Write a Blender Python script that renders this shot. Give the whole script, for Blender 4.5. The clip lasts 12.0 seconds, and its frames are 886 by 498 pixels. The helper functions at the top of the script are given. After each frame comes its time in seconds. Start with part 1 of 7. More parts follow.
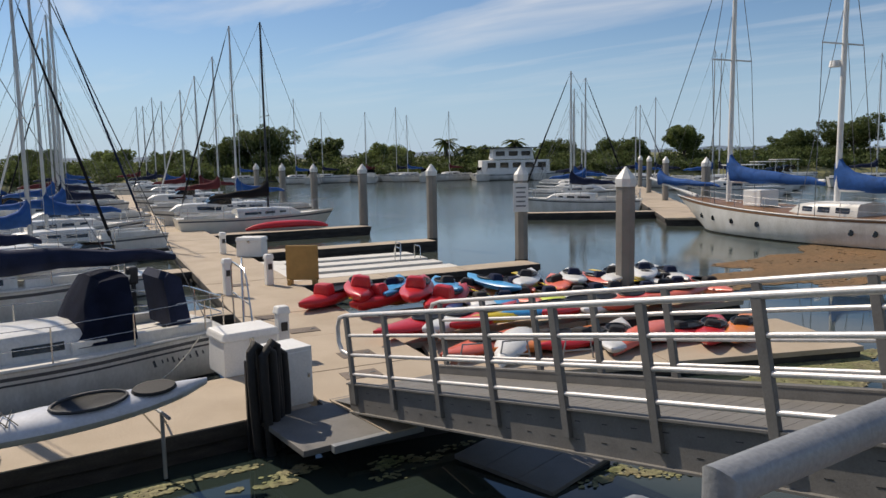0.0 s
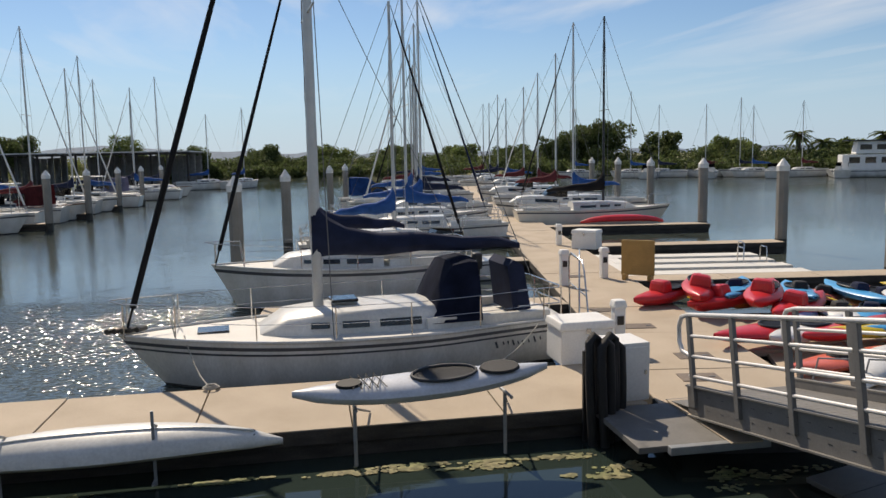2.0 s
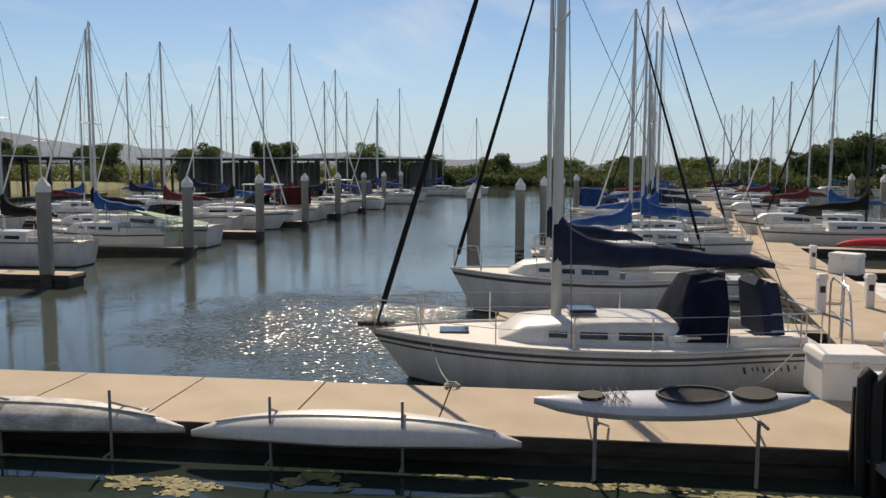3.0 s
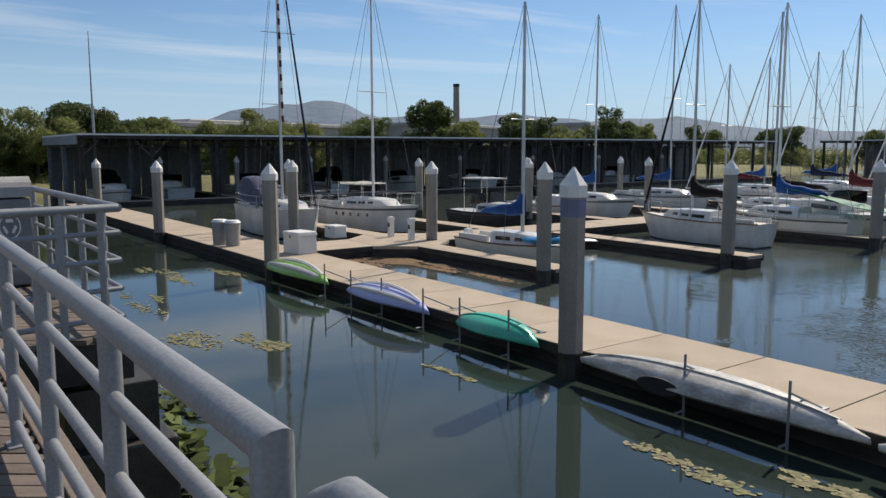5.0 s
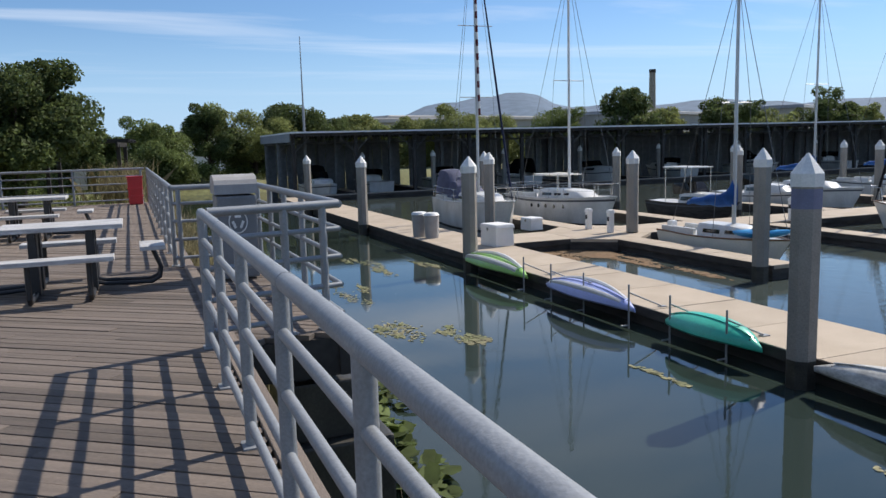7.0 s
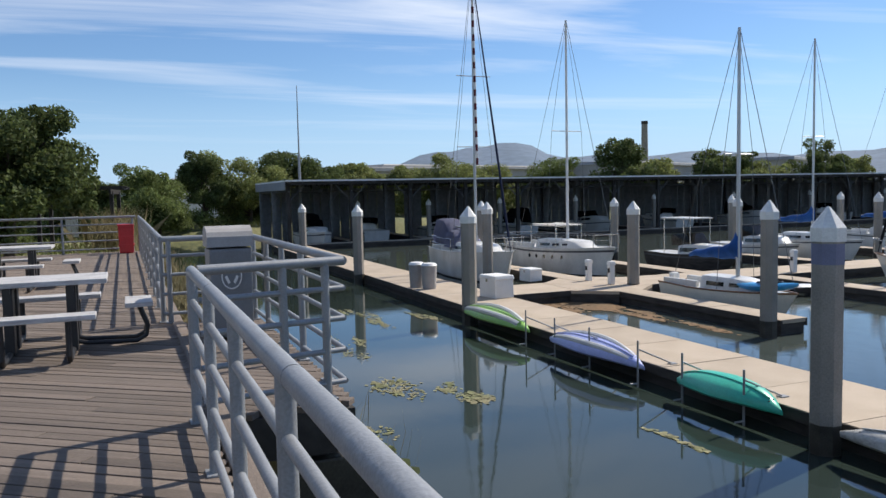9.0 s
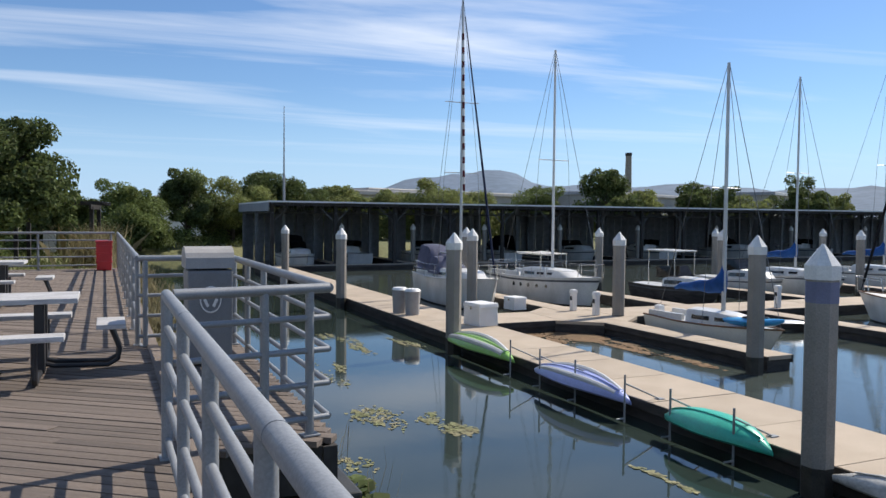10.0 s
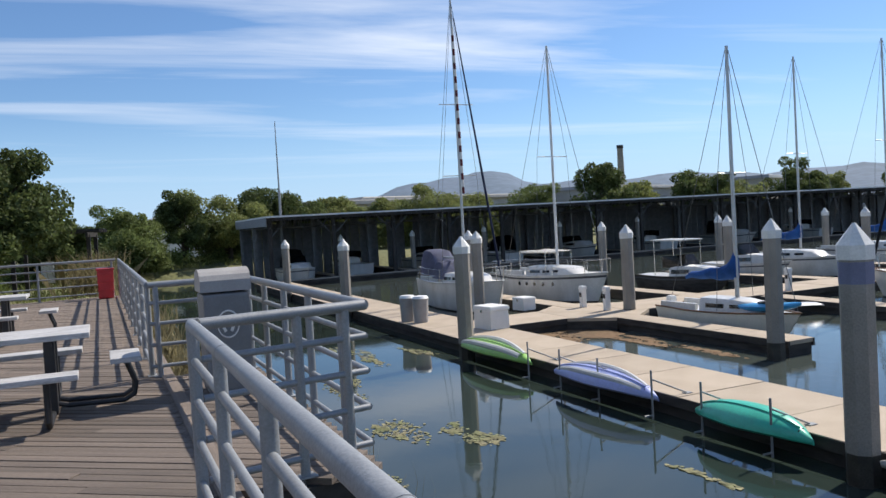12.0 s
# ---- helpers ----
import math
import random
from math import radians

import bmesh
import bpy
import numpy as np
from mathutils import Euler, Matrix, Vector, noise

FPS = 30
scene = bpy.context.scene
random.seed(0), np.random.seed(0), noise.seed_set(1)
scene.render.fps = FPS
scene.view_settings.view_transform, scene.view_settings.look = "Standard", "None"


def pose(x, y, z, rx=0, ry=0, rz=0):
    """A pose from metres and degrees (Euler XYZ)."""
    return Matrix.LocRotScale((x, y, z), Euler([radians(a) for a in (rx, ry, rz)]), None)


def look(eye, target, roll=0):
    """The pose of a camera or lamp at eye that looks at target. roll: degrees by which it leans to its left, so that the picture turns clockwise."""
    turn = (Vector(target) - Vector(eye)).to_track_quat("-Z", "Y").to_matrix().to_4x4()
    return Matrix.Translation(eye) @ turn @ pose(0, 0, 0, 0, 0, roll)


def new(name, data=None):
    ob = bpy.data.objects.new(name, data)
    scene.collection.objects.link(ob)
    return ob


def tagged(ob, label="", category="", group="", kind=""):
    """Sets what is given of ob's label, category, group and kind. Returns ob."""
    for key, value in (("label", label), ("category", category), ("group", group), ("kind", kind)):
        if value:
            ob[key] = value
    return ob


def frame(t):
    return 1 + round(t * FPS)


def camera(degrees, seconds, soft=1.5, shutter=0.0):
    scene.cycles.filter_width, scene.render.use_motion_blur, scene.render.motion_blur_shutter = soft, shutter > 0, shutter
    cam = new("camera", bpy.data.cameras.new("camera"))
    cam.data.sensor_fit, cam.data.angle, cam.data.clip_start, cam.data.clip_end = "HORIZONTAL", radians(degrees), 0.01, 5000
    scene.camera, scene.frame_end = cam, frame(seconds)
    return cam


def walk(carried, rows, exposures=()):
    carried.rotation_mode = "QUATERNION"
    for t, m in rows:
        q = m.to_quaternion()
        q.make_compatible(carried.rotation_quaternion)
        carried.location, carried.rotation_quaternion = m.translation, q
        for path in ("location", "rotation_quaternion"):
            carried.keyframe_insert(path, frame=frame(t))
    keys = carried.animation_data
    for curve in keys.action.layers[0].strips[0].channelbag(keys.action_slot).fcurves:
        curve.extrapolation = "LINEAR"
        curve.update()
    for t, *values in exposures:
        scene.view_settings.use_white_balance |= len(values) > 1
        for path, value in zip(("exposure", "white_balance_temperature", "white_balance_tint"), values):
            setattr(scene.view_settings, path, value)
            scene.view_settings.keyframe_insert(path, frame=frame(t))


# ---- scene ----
cam = camera(59.8, 12.0)
PATH = [
    (0, (-0.238, 0.386, 1.543), (0.877, 2.029, 1.302), -1.1),
    (0.5, (-0.193, 0.355, 1.524), (1.128, 1.839, 1.294), -1.5),
    (1, (-0.215, 0.37, 1.524), (1.042, 1.903, 1.261), -1.4),
    (1.5, (-0.285, 0.418, 1.534), (0.528, 2.232, 1.307), -1.5),
    (2, (-0.42, 0.45, 1.534), (-0.079, 2.406, 1.294), -1.1),
    (2.5, (-0.589, 0.461, 1.524), (-0.542, 2.443, 1.256), -0.9),
    (3, (-0.75, 0.465, 1.518), (-0.981, 2.441, 1.308), 0.2),
    (3.2, (-0.807, 0.475, 1.519), (-1.294, 2.404, 1.308), 0.5),
    (4.8, (-1.149, 0.585, 1.513), (-2.649, 1.89, 1.296), -0.1),
    (5, (-1.174, 0.609, 1.497), (-2.778, 1.777, 1.244), -0.1),
    (5.5, (-1.299, 0.607, 1.476), (-3.058, 1.521, 1.211), -0.9),
    (6, (-1.446, 0.555, 1.493), (-3.252, 1.382, 1.261), -1.9),
    (6.5, (-1.555, 0.556, 1.481), (-3.344, 1.422, 1.256), -2.1),
    (7, (-1.673, 0.607, 1.493), (-3.512, 1.345, 1.225), -1.6),
    (7.2, (-1.716, 0.65, 1.499), (-3.605, 1.264, 1.262), -0.6),
    (8.8, (-2.212, 0.632, 1.52), (-4.051, 1.4, 1.352), -0.9),
    (9, (-2.271, 0.676, 1.523), (-4.115, 1.438, 1.379), -1.2),
    (9.5, (-2.428, 0.752, 1.527), (-4.276, 1.508, 1.41), 0.4),
    (10, (-2.584, 0.723, 1.533), (-4.413, 1.528, 1.454), 0.5),
    (10.5, (-2.741, 0.664, 1.541), (-4.547, 1.519, 1.461), -1.0),
    (11, (-2.857, 0.678, 1.53), (-4.654, 1.513, 1.266), 1.3),
    (11.5, (-2.964, 0.68, 1.536), (-4.822, 1.393, 1.337), 2.0),
    (12, (-3.069, 0.625, 1.542), (-4.896, 1.438, 1.474), -3.3),
]
walk(cam, [(t, look(eye, target, roll)) for t, eye, target, roll in PATH],
     exposures=[(0.0, 0.15, 7000, 12), (1.0, 0.18, 7100, 12), (1.6, 0.3, 7250, 12), (2.2, 0.22, 7300, 12), (3.2, 0.22, 7800, 13), (4.8, 0.22, 6900, 11), (5.8, 0.42, 6400, 11), (7.2, 0.47, 6250, 11), (9.0, 0.5, 6350, 11), (12.0, 0.54, 6350, 11)])

# ---- sun and sky ----
SUN_AZ, SUN_EL = radians(15), radians(44.6)      # to the left of +y, above the horizon
sun_way = Vector((-math.sin(SUN_AZ) * math.cos(SUN_EL), math.cos(SUN_AZ) * math.cos(SUN_EL), math.sin(SUN_EL)))
world = bpy.data.worlds.new("sky")
scene.world = world
world.use_nodes = True
wn, wl = world.node_tree.nodes, world.node_tree.links
wn.clear()
sky = wn.new("ShaderNodeTexSky")
sky.sky_type, sky.sun_disc = "NISHITA", False
sky.sun_elevation, sky.sun_rotation = SUN_EL, -SUN_AZ
sky.air_density, sky.dust_density, sky.ozone_density = 1.0, 0.15, 7.5
wco = wn.new("ShaderNodeTexCoord")
wsep = wn.new("ShaderNodeSeparateXYZ")
wl.new(wco.outputs["Generated"], wsep.inputs[0])
# thin high cloud, laid on a plane overhead
wz = wn.new("ShaderNodeMath"); wz.operation = "MAXIMUM"; wz.inputs[1].default_value = 0.04
wl.new(wsep.outputs[2], wz.inputs[0])
wdx = wn.new("ShaderNodeMath"); wdx.operation = "DIVIDE"
wdy = wn.new("ShaderNodeMath"); wdy.operation = "DIVIDE"
wl.new(wsep.outputs[0], wdx.inputs[0]); wl.new(wz.outputs[0], wdx.inputs[1])
wl.new(wsep.outputs[1], wdy.inputs[0]); wl.new(wz.outputs[0], wdy.inputs[1])
wcomb = wn.new("ShaderNodeCombineXYZ")
wl.new(wdx.outputs[0], wcomb.inputs[0]); wl.new(wdy.outputs[0], wcomb.inputs[1])
wmap = wn.new("ShaderNodeMapping")
wmap.inputs["Rotation"].default_value = (0, 0, radians(-28))
wmap.inputs["Scale"].default_value = (0.55, 0.16, 1)
wl.new(wcomb.outputs[0], wmap.inputs[0])
wnoise = wn.new("ShaderNodeTexNoise")
wnoise.inputs["Scale"].default_value, wnoise.inputs["Detail"].default_value = 1.3, 7
wnoise.inputs["Roughness"].default_value, wnoise.inputs["Distortion"].default_value = 0.55, 0.5
wl.new(wmap.outputs[0], wnoise.inputs["Vector"])
wramp = wn.new("ShaderNodeValToRGB")
wramp.color_ramp.elements[0].position, wramp.color_ramp.elements[1].position = 0.49, 0.76
wl.new(wnoise.outputs["Fac"], wramp.inputs[0])
wfade = wn.new("ShaderNodeMapRange")
wfade.inputs["From Min"].default_value, wfade.inputs["From Max"].default_value = 0.05, 0.2
wl.new(wsep.outputs[2], wfade.inputs["Value"])
wmul = wn.new("ShaderNodeMath"); wmul.operation = "MULTIPLY"
wl.new(wramp.outputs[0], wmul.inputs[0]); wl.new(wfade.outputs[0], wmul.inputs[1])
wmul2 = wn.new("ShaderNodeMath"); wmul2.operation = "MULTIPLY"; wmul2.inputs[1].default_value = 0.78
wl.new(wmul.outputs[0], wmul2.inputs[0])
wmix = wn.new("ShaderNodeMixRGB")
wmix.inputs["Color2"].default_value = (8.6, 8.9, 9.3, 1)
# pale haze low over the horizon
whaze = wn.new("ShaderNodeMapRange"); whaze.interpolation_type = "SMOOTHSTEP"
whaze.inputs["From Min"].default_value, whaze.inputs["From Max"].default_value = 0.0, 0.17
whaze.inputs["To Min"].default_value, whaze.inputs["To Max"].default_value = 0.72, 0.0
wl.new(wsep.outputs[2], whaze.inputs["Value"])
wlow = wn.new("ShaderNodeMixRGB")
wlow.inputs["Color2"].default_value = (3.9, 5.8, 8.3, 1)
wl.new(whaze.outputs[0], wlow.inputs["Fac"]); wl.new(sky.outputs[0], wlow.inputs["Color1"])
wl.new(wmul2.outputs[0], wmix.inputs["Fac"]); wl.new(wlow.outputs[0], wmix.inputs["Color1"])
wbg = wn.new("ShaderNodeBackground"); wbg.inputs["Strength"].default_value = 0.085
wout = wn.new("ShaderNodeOutputWorld")
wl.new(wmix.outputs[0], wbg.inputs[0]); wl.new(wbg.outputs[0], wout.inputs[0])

sun = new("sun", bpy.data.lights.new("sun", "SUN"))
sun.data.energy, sun.data.angle, sun.data.color = 4.0, radians(0.53), (1.0, 0.92, 0.80)
sun.matrix_world = look(sun_way * 100, (0, 0, 0))

# ---- materials ----
def material(name, colour, rough=0.6, metal=0.0, vary=0.15, scale=3.0, fine=40.0, bump=0.15, depth=0.01, second=None, patch=0.5,
             stretch=(1, 1, 1), coat=0.0, island=0.0, random_ob=0.0, specular=0.5):
    """A surface with large patches and fine grain, in object metres."""
    m = bpy.data.materials.new(name)
    m.use_nodes = True
    n, l = m.node_tree.nodes, m.node_tree.links
    b = n["Principled BSDF"]
    b.inputs["Roughness"].default_value, b.inputs["Metallic"].default_value = rough, metal
    b.inputs["Coat Weight"].default_value = coat
    b.inputs["Specular IOR Level"].default_value = specular
    co = n.new("ShaderNodeTexCoord")
    mp = n.new("ShaderNodeMapping")
    mp.inputs["Scale"].default_value = stretch
    l.new(co.outputs["Object"], mp.inputs[0])
    big = n.new("ShaderNodeTexNoise")
    big.inputs["Scale"].default_value, big.inputs["Detail"].default_value = scale, 4
    small = n.new("ShaderNodeTexNoise")
    small.inputs["Scale"].default_value, small.inputs["Detail"].default_value = fine, 3
    l.new(mp.outputs[0], big.inputs["Vector"]); l.new(mp.outputs[0], small.inputs["Vector"])
    second = second or tuple(c * (1 - 2.2 * vary) for c in colour)
    ramp = n.new("ShaderNodeMapRange")
    ramp.inputs["From Min"].default_value, ramp.inputs["From Max"].default_value = patch - 0.18, patch + 0.22
    l.new(big.outputs["Fac"], ramp.inputs["Value"])
    mix = n.new("ShaderNodeMixRGB")
    mix.inputs["Color1"].default_value, mix.inputs["Color2"].default_value = (*colour, 1), (*second, 1)
    l.new(ramp.outputs[0], mix.inputs["Fac"])
    grain = n.new("ShaderNodeMapRange")
    grain.inputs["From Min"].default_value, grain.inputs["From Max"].default_value = 0.3, 0.7
    grain.inputs["To Min"].default_value, grain.inputs["To Max"].default_value = 1 - vary, 1 + vary
    l.new(small.outputs["Fac"], grain.inputs["Value"])
    last = grain.outputs[0]
    for amount, node, socket in ((island, "ShaderNodeNewGeometry", "Random Per Island"), (random_ob, "ShaderNodeObjectInfo", "Random")):
        if amount:
            g = n.new(node)
            r = n.new("ShaderNodeMapRange")
            r.inputs["To Min"].default_value, r.inputs["To Max"].default_value = 1 - amount, 1 + amount
            l.new(g.outputs[socket], r.inputs["Value"])
            mm = n.new("ShaderNodeMath"); mm.operation = "MULTIPLY"
            l.new(last, mm.inputs[0]); l.new(r.outputs[0], mm.inputs[1])
            last = mm.outputs[0]
    tint = n.new("ShaderNodeVectorMath"); tint.operation = "SCALE"
    l.new(mix.outputs[0], tint.inputs[0]); l.new(last, tint.inputs["Scale"])
    l.new(tint.outputs[0], b.inputs["Base Color"])
    if bump:
        bp = n.new("ShaderNodeBump")
        bp.inputs["Strength"].default_value, bp.inputs["Distance"].default_value = bump, depth
        l.new(small.outputs["Fac"], bp.inputs["Height"])
        l.new(bp.outputs[0], b.inputs["Normal"])
    return m


def water_material():
    m = bpy.data.materials.new("water")
    m.use_nodes = True
    n, l = m.node_tree.nodes, m.node_tree.links
    b = n["Principled BSDF"]
    b.inputs["Roughness"].default_value, b.inputs["IOR"].default_value = 0.03, 1.42
    co = n.new("ShaderNodeTexCoord")
    murk = n.new("ShaderNodeTexNoise")
    murk.inputs["Scale"].default_value, murk.inputs["Detail"].default_value = 0.05, 4
    l.new(co.outputs["Object"], murk.inputs["Vector"])
    mix = n.new("ShaderNodeMixRGB")
    mix.inputs["Color1"].default_value, mix.inputs["Color2"].default_value = (0.022, 0.034, 0.029, 1), (0.03, 0.042, 0.035, 1)
    l.new(murk.outputs["Fac"], mix.inputs["Fac"])
    # paler base colour past the quay paints brightness due to the low viewing angle
    far_tint = n.new("ShaderNodeMixRGB")
    far_tint.inputs["Color2"].default_value = (0.062, 0.075, 0.066, 1)
    l.new(mix.outputs[0], far_tint.inputs["Color1"]); l.new(far_tint.outputs[0], b.inputs["Base Color"])
    # wind: calm by the quay, a light ripple out in the basin, one steeper gust off the sloop's bow
    sep = n.new("ShaderNodeSeparateXYZ")
    l.new(co.outputs["Object"], sep.inputs[0])
    basin = n.new("ShaderNodeMapRange")
    basin.inputs["From Min"].default_value, basin.inputs["From Max"].default_value = 11.0, 15.0
    l.new(sep.outputs[1], basin.inputs["Value"]); l.new(basin.outputs[0], far_tint.inputs["Fac"])
    wind = n.new("ShaderNodeMapRange")
    wind.inputs["From Min"].default_value, wind.inputs["From Max"].default_value = 12.0, 40.0
    wind.inputs["To Min"].default_value, wind.inputs["To Max"].default_value = 0.006, 0.11
    l.new(sep.outputs[1], wind.inputs["Value"])
    gust = n.new("ShaderNodeMapRange")
    gust.inputs["From Min"].default_value, gust.inputs["From Max"].default_value = 0.35, 0.65
    gust.inputs["To Min"].default_value, gust.inputs["To Max"].default_value = 0.45, 1.0
    l.new(murk.outputs["Fac"], gust.inputs["Value"])
    calm = n.new("ShaderNodeMath"); calm.operation = "MULTIPLY"
    l.new(wind.outputs[0], calm.inputs[0]); l.new(gust.outputs[0], calm.inputs[1])
    away = n.new("ShaderNodeVectorMath"); away.operation = "DISTANCE"; away.inputs[1].default_value = (-4.6, 19.0, 0)
    l.new(co.outputs["Object"], away.inputs[0])
    edge = n.new("ShaderNodeTexNoise"); edge.inputs["Scale"].default_value, edge.inputs["Detail"].default_value = 0.55, 3
    l.new(co.outputs["Object"], edge.inputs["Vector"])
    rim = n.new("ShaderNodeMath"); rim.operation = "MULTIPLY_ADD"; rim.inputs[1].default_value = 7.0
    l.new(edge.outputs["Fac"], rim.inputs[0]); l.new(away.outputs["Value"], rim.inputs[2])
    squall = n.new("ShaderNodeMapRange")
    squall.inputs["From Min"].default_value, squall.inputs["From Max"].default_value = 5.5, 10.5
    squall.inputs["To Min"].default_value, squall.inputs["To Max"].default_value = 1.0, 0.0
    l.new(rim.outputs[0], squall.inputs["Value"])
    mp = n.new("ShaderNodeMapping"); mp.inputs["Scale"].default_value = (1.0, 1.7, 1.0)
    mp.inputs["Rotation"].default_value = (0, 0, radians(25))
    l.new(co.outputs["Object"], mp.inputs[0])
    waves = n.new("ShaderNodeTexNoise")
    waves.inputs["Scale"].default_value, waves.inputs["Detail"].default_value = 1.9, 5
    waves.inputs["Roughness"].default_value, waves.inputs["Distortion"].default_value = 0.6, 0.4
    l.new(mp.outputs[0], waves.inputs["Vector"])
    bp = n.new("ShaderNodeBump"); bp.inputs["Distance"].default_value = 0.4
    l.new(calm.outputs[0], bp.inputs["Strength"])
    l.new(waves.outputs["Fac"], bp.inputs["Height"])
    chop = n.new("ShaderNodeTexNoise")
    chop.inputs["Scale"].default_value, chop.inputs["Detail"].default_value = 5.0, 1
    l.new(mp.outputs[0], chop.inputs["Vector"])
    gloss = n.new("ShaderNodeMapRange")
    gloss.inputs["To Min"].default_value, gloss.inputs["To Max"].default_value = 0.03, 0.115
    l.new(squall.outputs[0], gloss.inputs["Value"]); l.new(gloss.outputs[0], b.inputs["Roughness"])
    bp2 = n.new("ShaderNodeBump"); bp2.inputs["Distance"].default_value = 0.1
    l.new(squall.outputs[0], bp2.inputs["Strength"]); l.new(chop.outputs["Fac"], bp2.inputs["Height"])
    l.new(bp.outputs[0], bp2.inputs["Normal"]); l.new(bp2.outputs[0], b.inputs["Normal"])
    return m


def leafy(m, share=0.42):
    """Lets light through leaves."""
    n, l = m.node_tree.nodes, m.node_tree.links
    b, out = n["Principled BSDF"], n["Material Output"]
    tr, mx = n.new("ShaderNodeBsdfTranslucent"), n.new("ShaderNodeMixShader")
    mx.inputs[0].default_value = share
    l.new(b.inputs["Base Color"].links[0].from_socket, tr.inputs["Color"])
    l.new(b.outputs[0], mx.inputs[1]); l.new(tr.outputs[0], mx.inputs[2]); l.new(mx.outputs[0], out.inputs["Surface"])


WATER = water_material()
CONCRETE = material("dock_concrete", (0.45, 0.37, 0.28), 0.85, vary=0.16, scale=0.9, fine=60, second=(0.36, 0.29, 0.21), patch=0.52, random_ob=0.05)
FASCIA = material("tarred_timber", (0.06, 0.052, 0.045), 0.8, vary=0.3, scale=2, fine=30, stretch=(1, 1, 4))
PILE = material("pile_concrete", (0.30, 0.275, 0.24), 0.85, vary=0.14, scale=1.2, fine=40, second=(0.20, 0.185, 0.16))
PILE_WET = material("wet_pile", (0.05, 0.045, 0.035), 0.5, vary=0.3, scale=4, fine=40)
PILE_CAP = material("white_pile_cap", (0.78, 0.77, 0.73), 0.5, vary=0.08, scale=4, fine=30)
PLANK = material("weathered_decking", (0.165, 0.13, 0.103), 0.8, vary=0.3, scale=1.2, fine=26, second=(0.115, 0.092, 0.075), stretch=(1, 14, 14), random_ob=0.28, bump=0.3)
GALV = material("galvanised_steel", (0.29, 0.30, 0.31), 0.5, 0.3, vary=0.12, scale=7, fine=90, second=(0.24, 0.25, 0.26))
ALU = material("gangway_aluminium", (0.17, 0.163, 0.153), 0.7, 0.05, vary=0.1, scale=3, fine=60)
ALU_RAIL = material("polished_aluminium_rail", (0.74, 0.71, 0.68), 0.4, 0.3, vary=0.08, scale=5, fine=60)
GRP = material("white_fibreglass", (0.68, 0.67, 0.64), 0.35, vary=0.08, scale=1.6, fine=24, second=(0.50, 0.485, 0.44), stretch=(1, 1, 0.5), bump=0.02, coat=0.2)
GRP_CREAM = material("cream_fibreglass", (0.70, 0.66, 0.56), 0.35, vary=0.06, scale=1.4, fine=20, bump=0.02)
GRP_DECK = material("nonskid_deck", (0.68, 0.66, 0.61), 0.7, vary=0.06, scale=2, fine=120, bump=0.1)
GRP_GREY = material("grey_hull_paint", (0.44, 0.45, 0.46), 0.4, vary=0.06, scale=1.5, fine=20, bump=0.02)
DARK_HULL = material("dark_blue_hull", (0.03, 0.045, 0.09), 0.3, vary=0.1, scale=2, fine=20, bump=0.02)
STRIPE = material("dark_stripe", (0.06, 0.065, 0.075), 0.4, vary=0.08)
ANTIFOUL = material("antifouling", (0.07, 0.06, 0.055), 0.8, vary=0.2, scale=3, fine=30)
NAVY = material("navy_canvas", (0.018, 0.026, 0.06), 0.85, vary=0.2, scale=3, fine=70, bump=0.3, specular=0.2)
BLUE = material("blue_canvas", (0.02, 0.09, 0.30), 0.8, vary=0.18, scale=3, fine=70, bump=0.3, specular=0.25)
MAROON = material("maroon_canvas", (0.13, 0.03, 0.035), 0.85, vary=0.18, scale=3, fine=70, bump=0.3, specular=0.2)
BLACK_CANVAS = material("black_canvas", (0.014, 0.014, 0.016), 0.85, vary=0.2, scale=3, fine=70, bump=0.3, specular=0.2)
GREEN_TARP = material("green_tarp", (0.03, 0.36, 0.22), 0.5, vary=0.12, scale=3, fine=50)
SAIL = material("white_sailcloth", (0.74, 0.73, 0.70), 0.7, vary=0.06, scale=3, fine=60)
GREY_CANVAS = material("grey_canvas", (0.20, 0.21, 0.31), 0.8, vary=0.12, scale=3, fine=60)
MAST = material("mast_aluminium", (0.55, 0.55, 0.54), 0.4, 0.5, vary=0.06, scale=2, fine=40)
MAST_WHITE = material("white_painted_mast", (0.74, 0.73, 0.70), 0.4, vary=0.05)
MAST_BLACK = material("black_painted_mast", (0.02, 0.021, 0.024), 0.4, vary=0.08)
WIRE = material("rigging_wire", (0.16, 0.16, 0.16), 0.4, 0.6, vary=0.05)
CHROME = material("stainless_steel", (0.62, 0.62, 0.61), 0.25, 0.9, vary=0.04)
GLASS_DARK = material("smoked_glass", (0.012, 0.013, 0.015), 0.1, vary=0.1, coat=0.5)
TEAK = material("varnished_teak", (0.24, 0.12, 0.05), 0.45, vary=0.2, scale=3, fine=30, stretch=(1, 8, 8))
ROPE = material("rope", (0.45, 0.43, 0.38), 0.9, vary=0.2)
BLACK_RUBBER = material("black_rubber", (0.015, 0.015, 0.016), 0.7, vary=0.2)
BLACK_STEEL = material("black_steel", (0.02, 0.02, 0.022), 0.45, vary=0.15, scale=5)
WHITE_PAINT = material("white_paint", (0.78, 0.77, 0.74), 0.5, vary=0.05, scale=2, fine=30)
TABLE_TOP = material("weathered_white_tabletop", (0.55, 0.54, 0.53), 0.6, vary=0.2, scale=3, fine=30, stretch=(8, 1, 8))
BIN_GREY = material("grey_bin_plastic", (0.20, 0.205, 0.21), 0.55, vary=0.08, scale=4, fine=80)
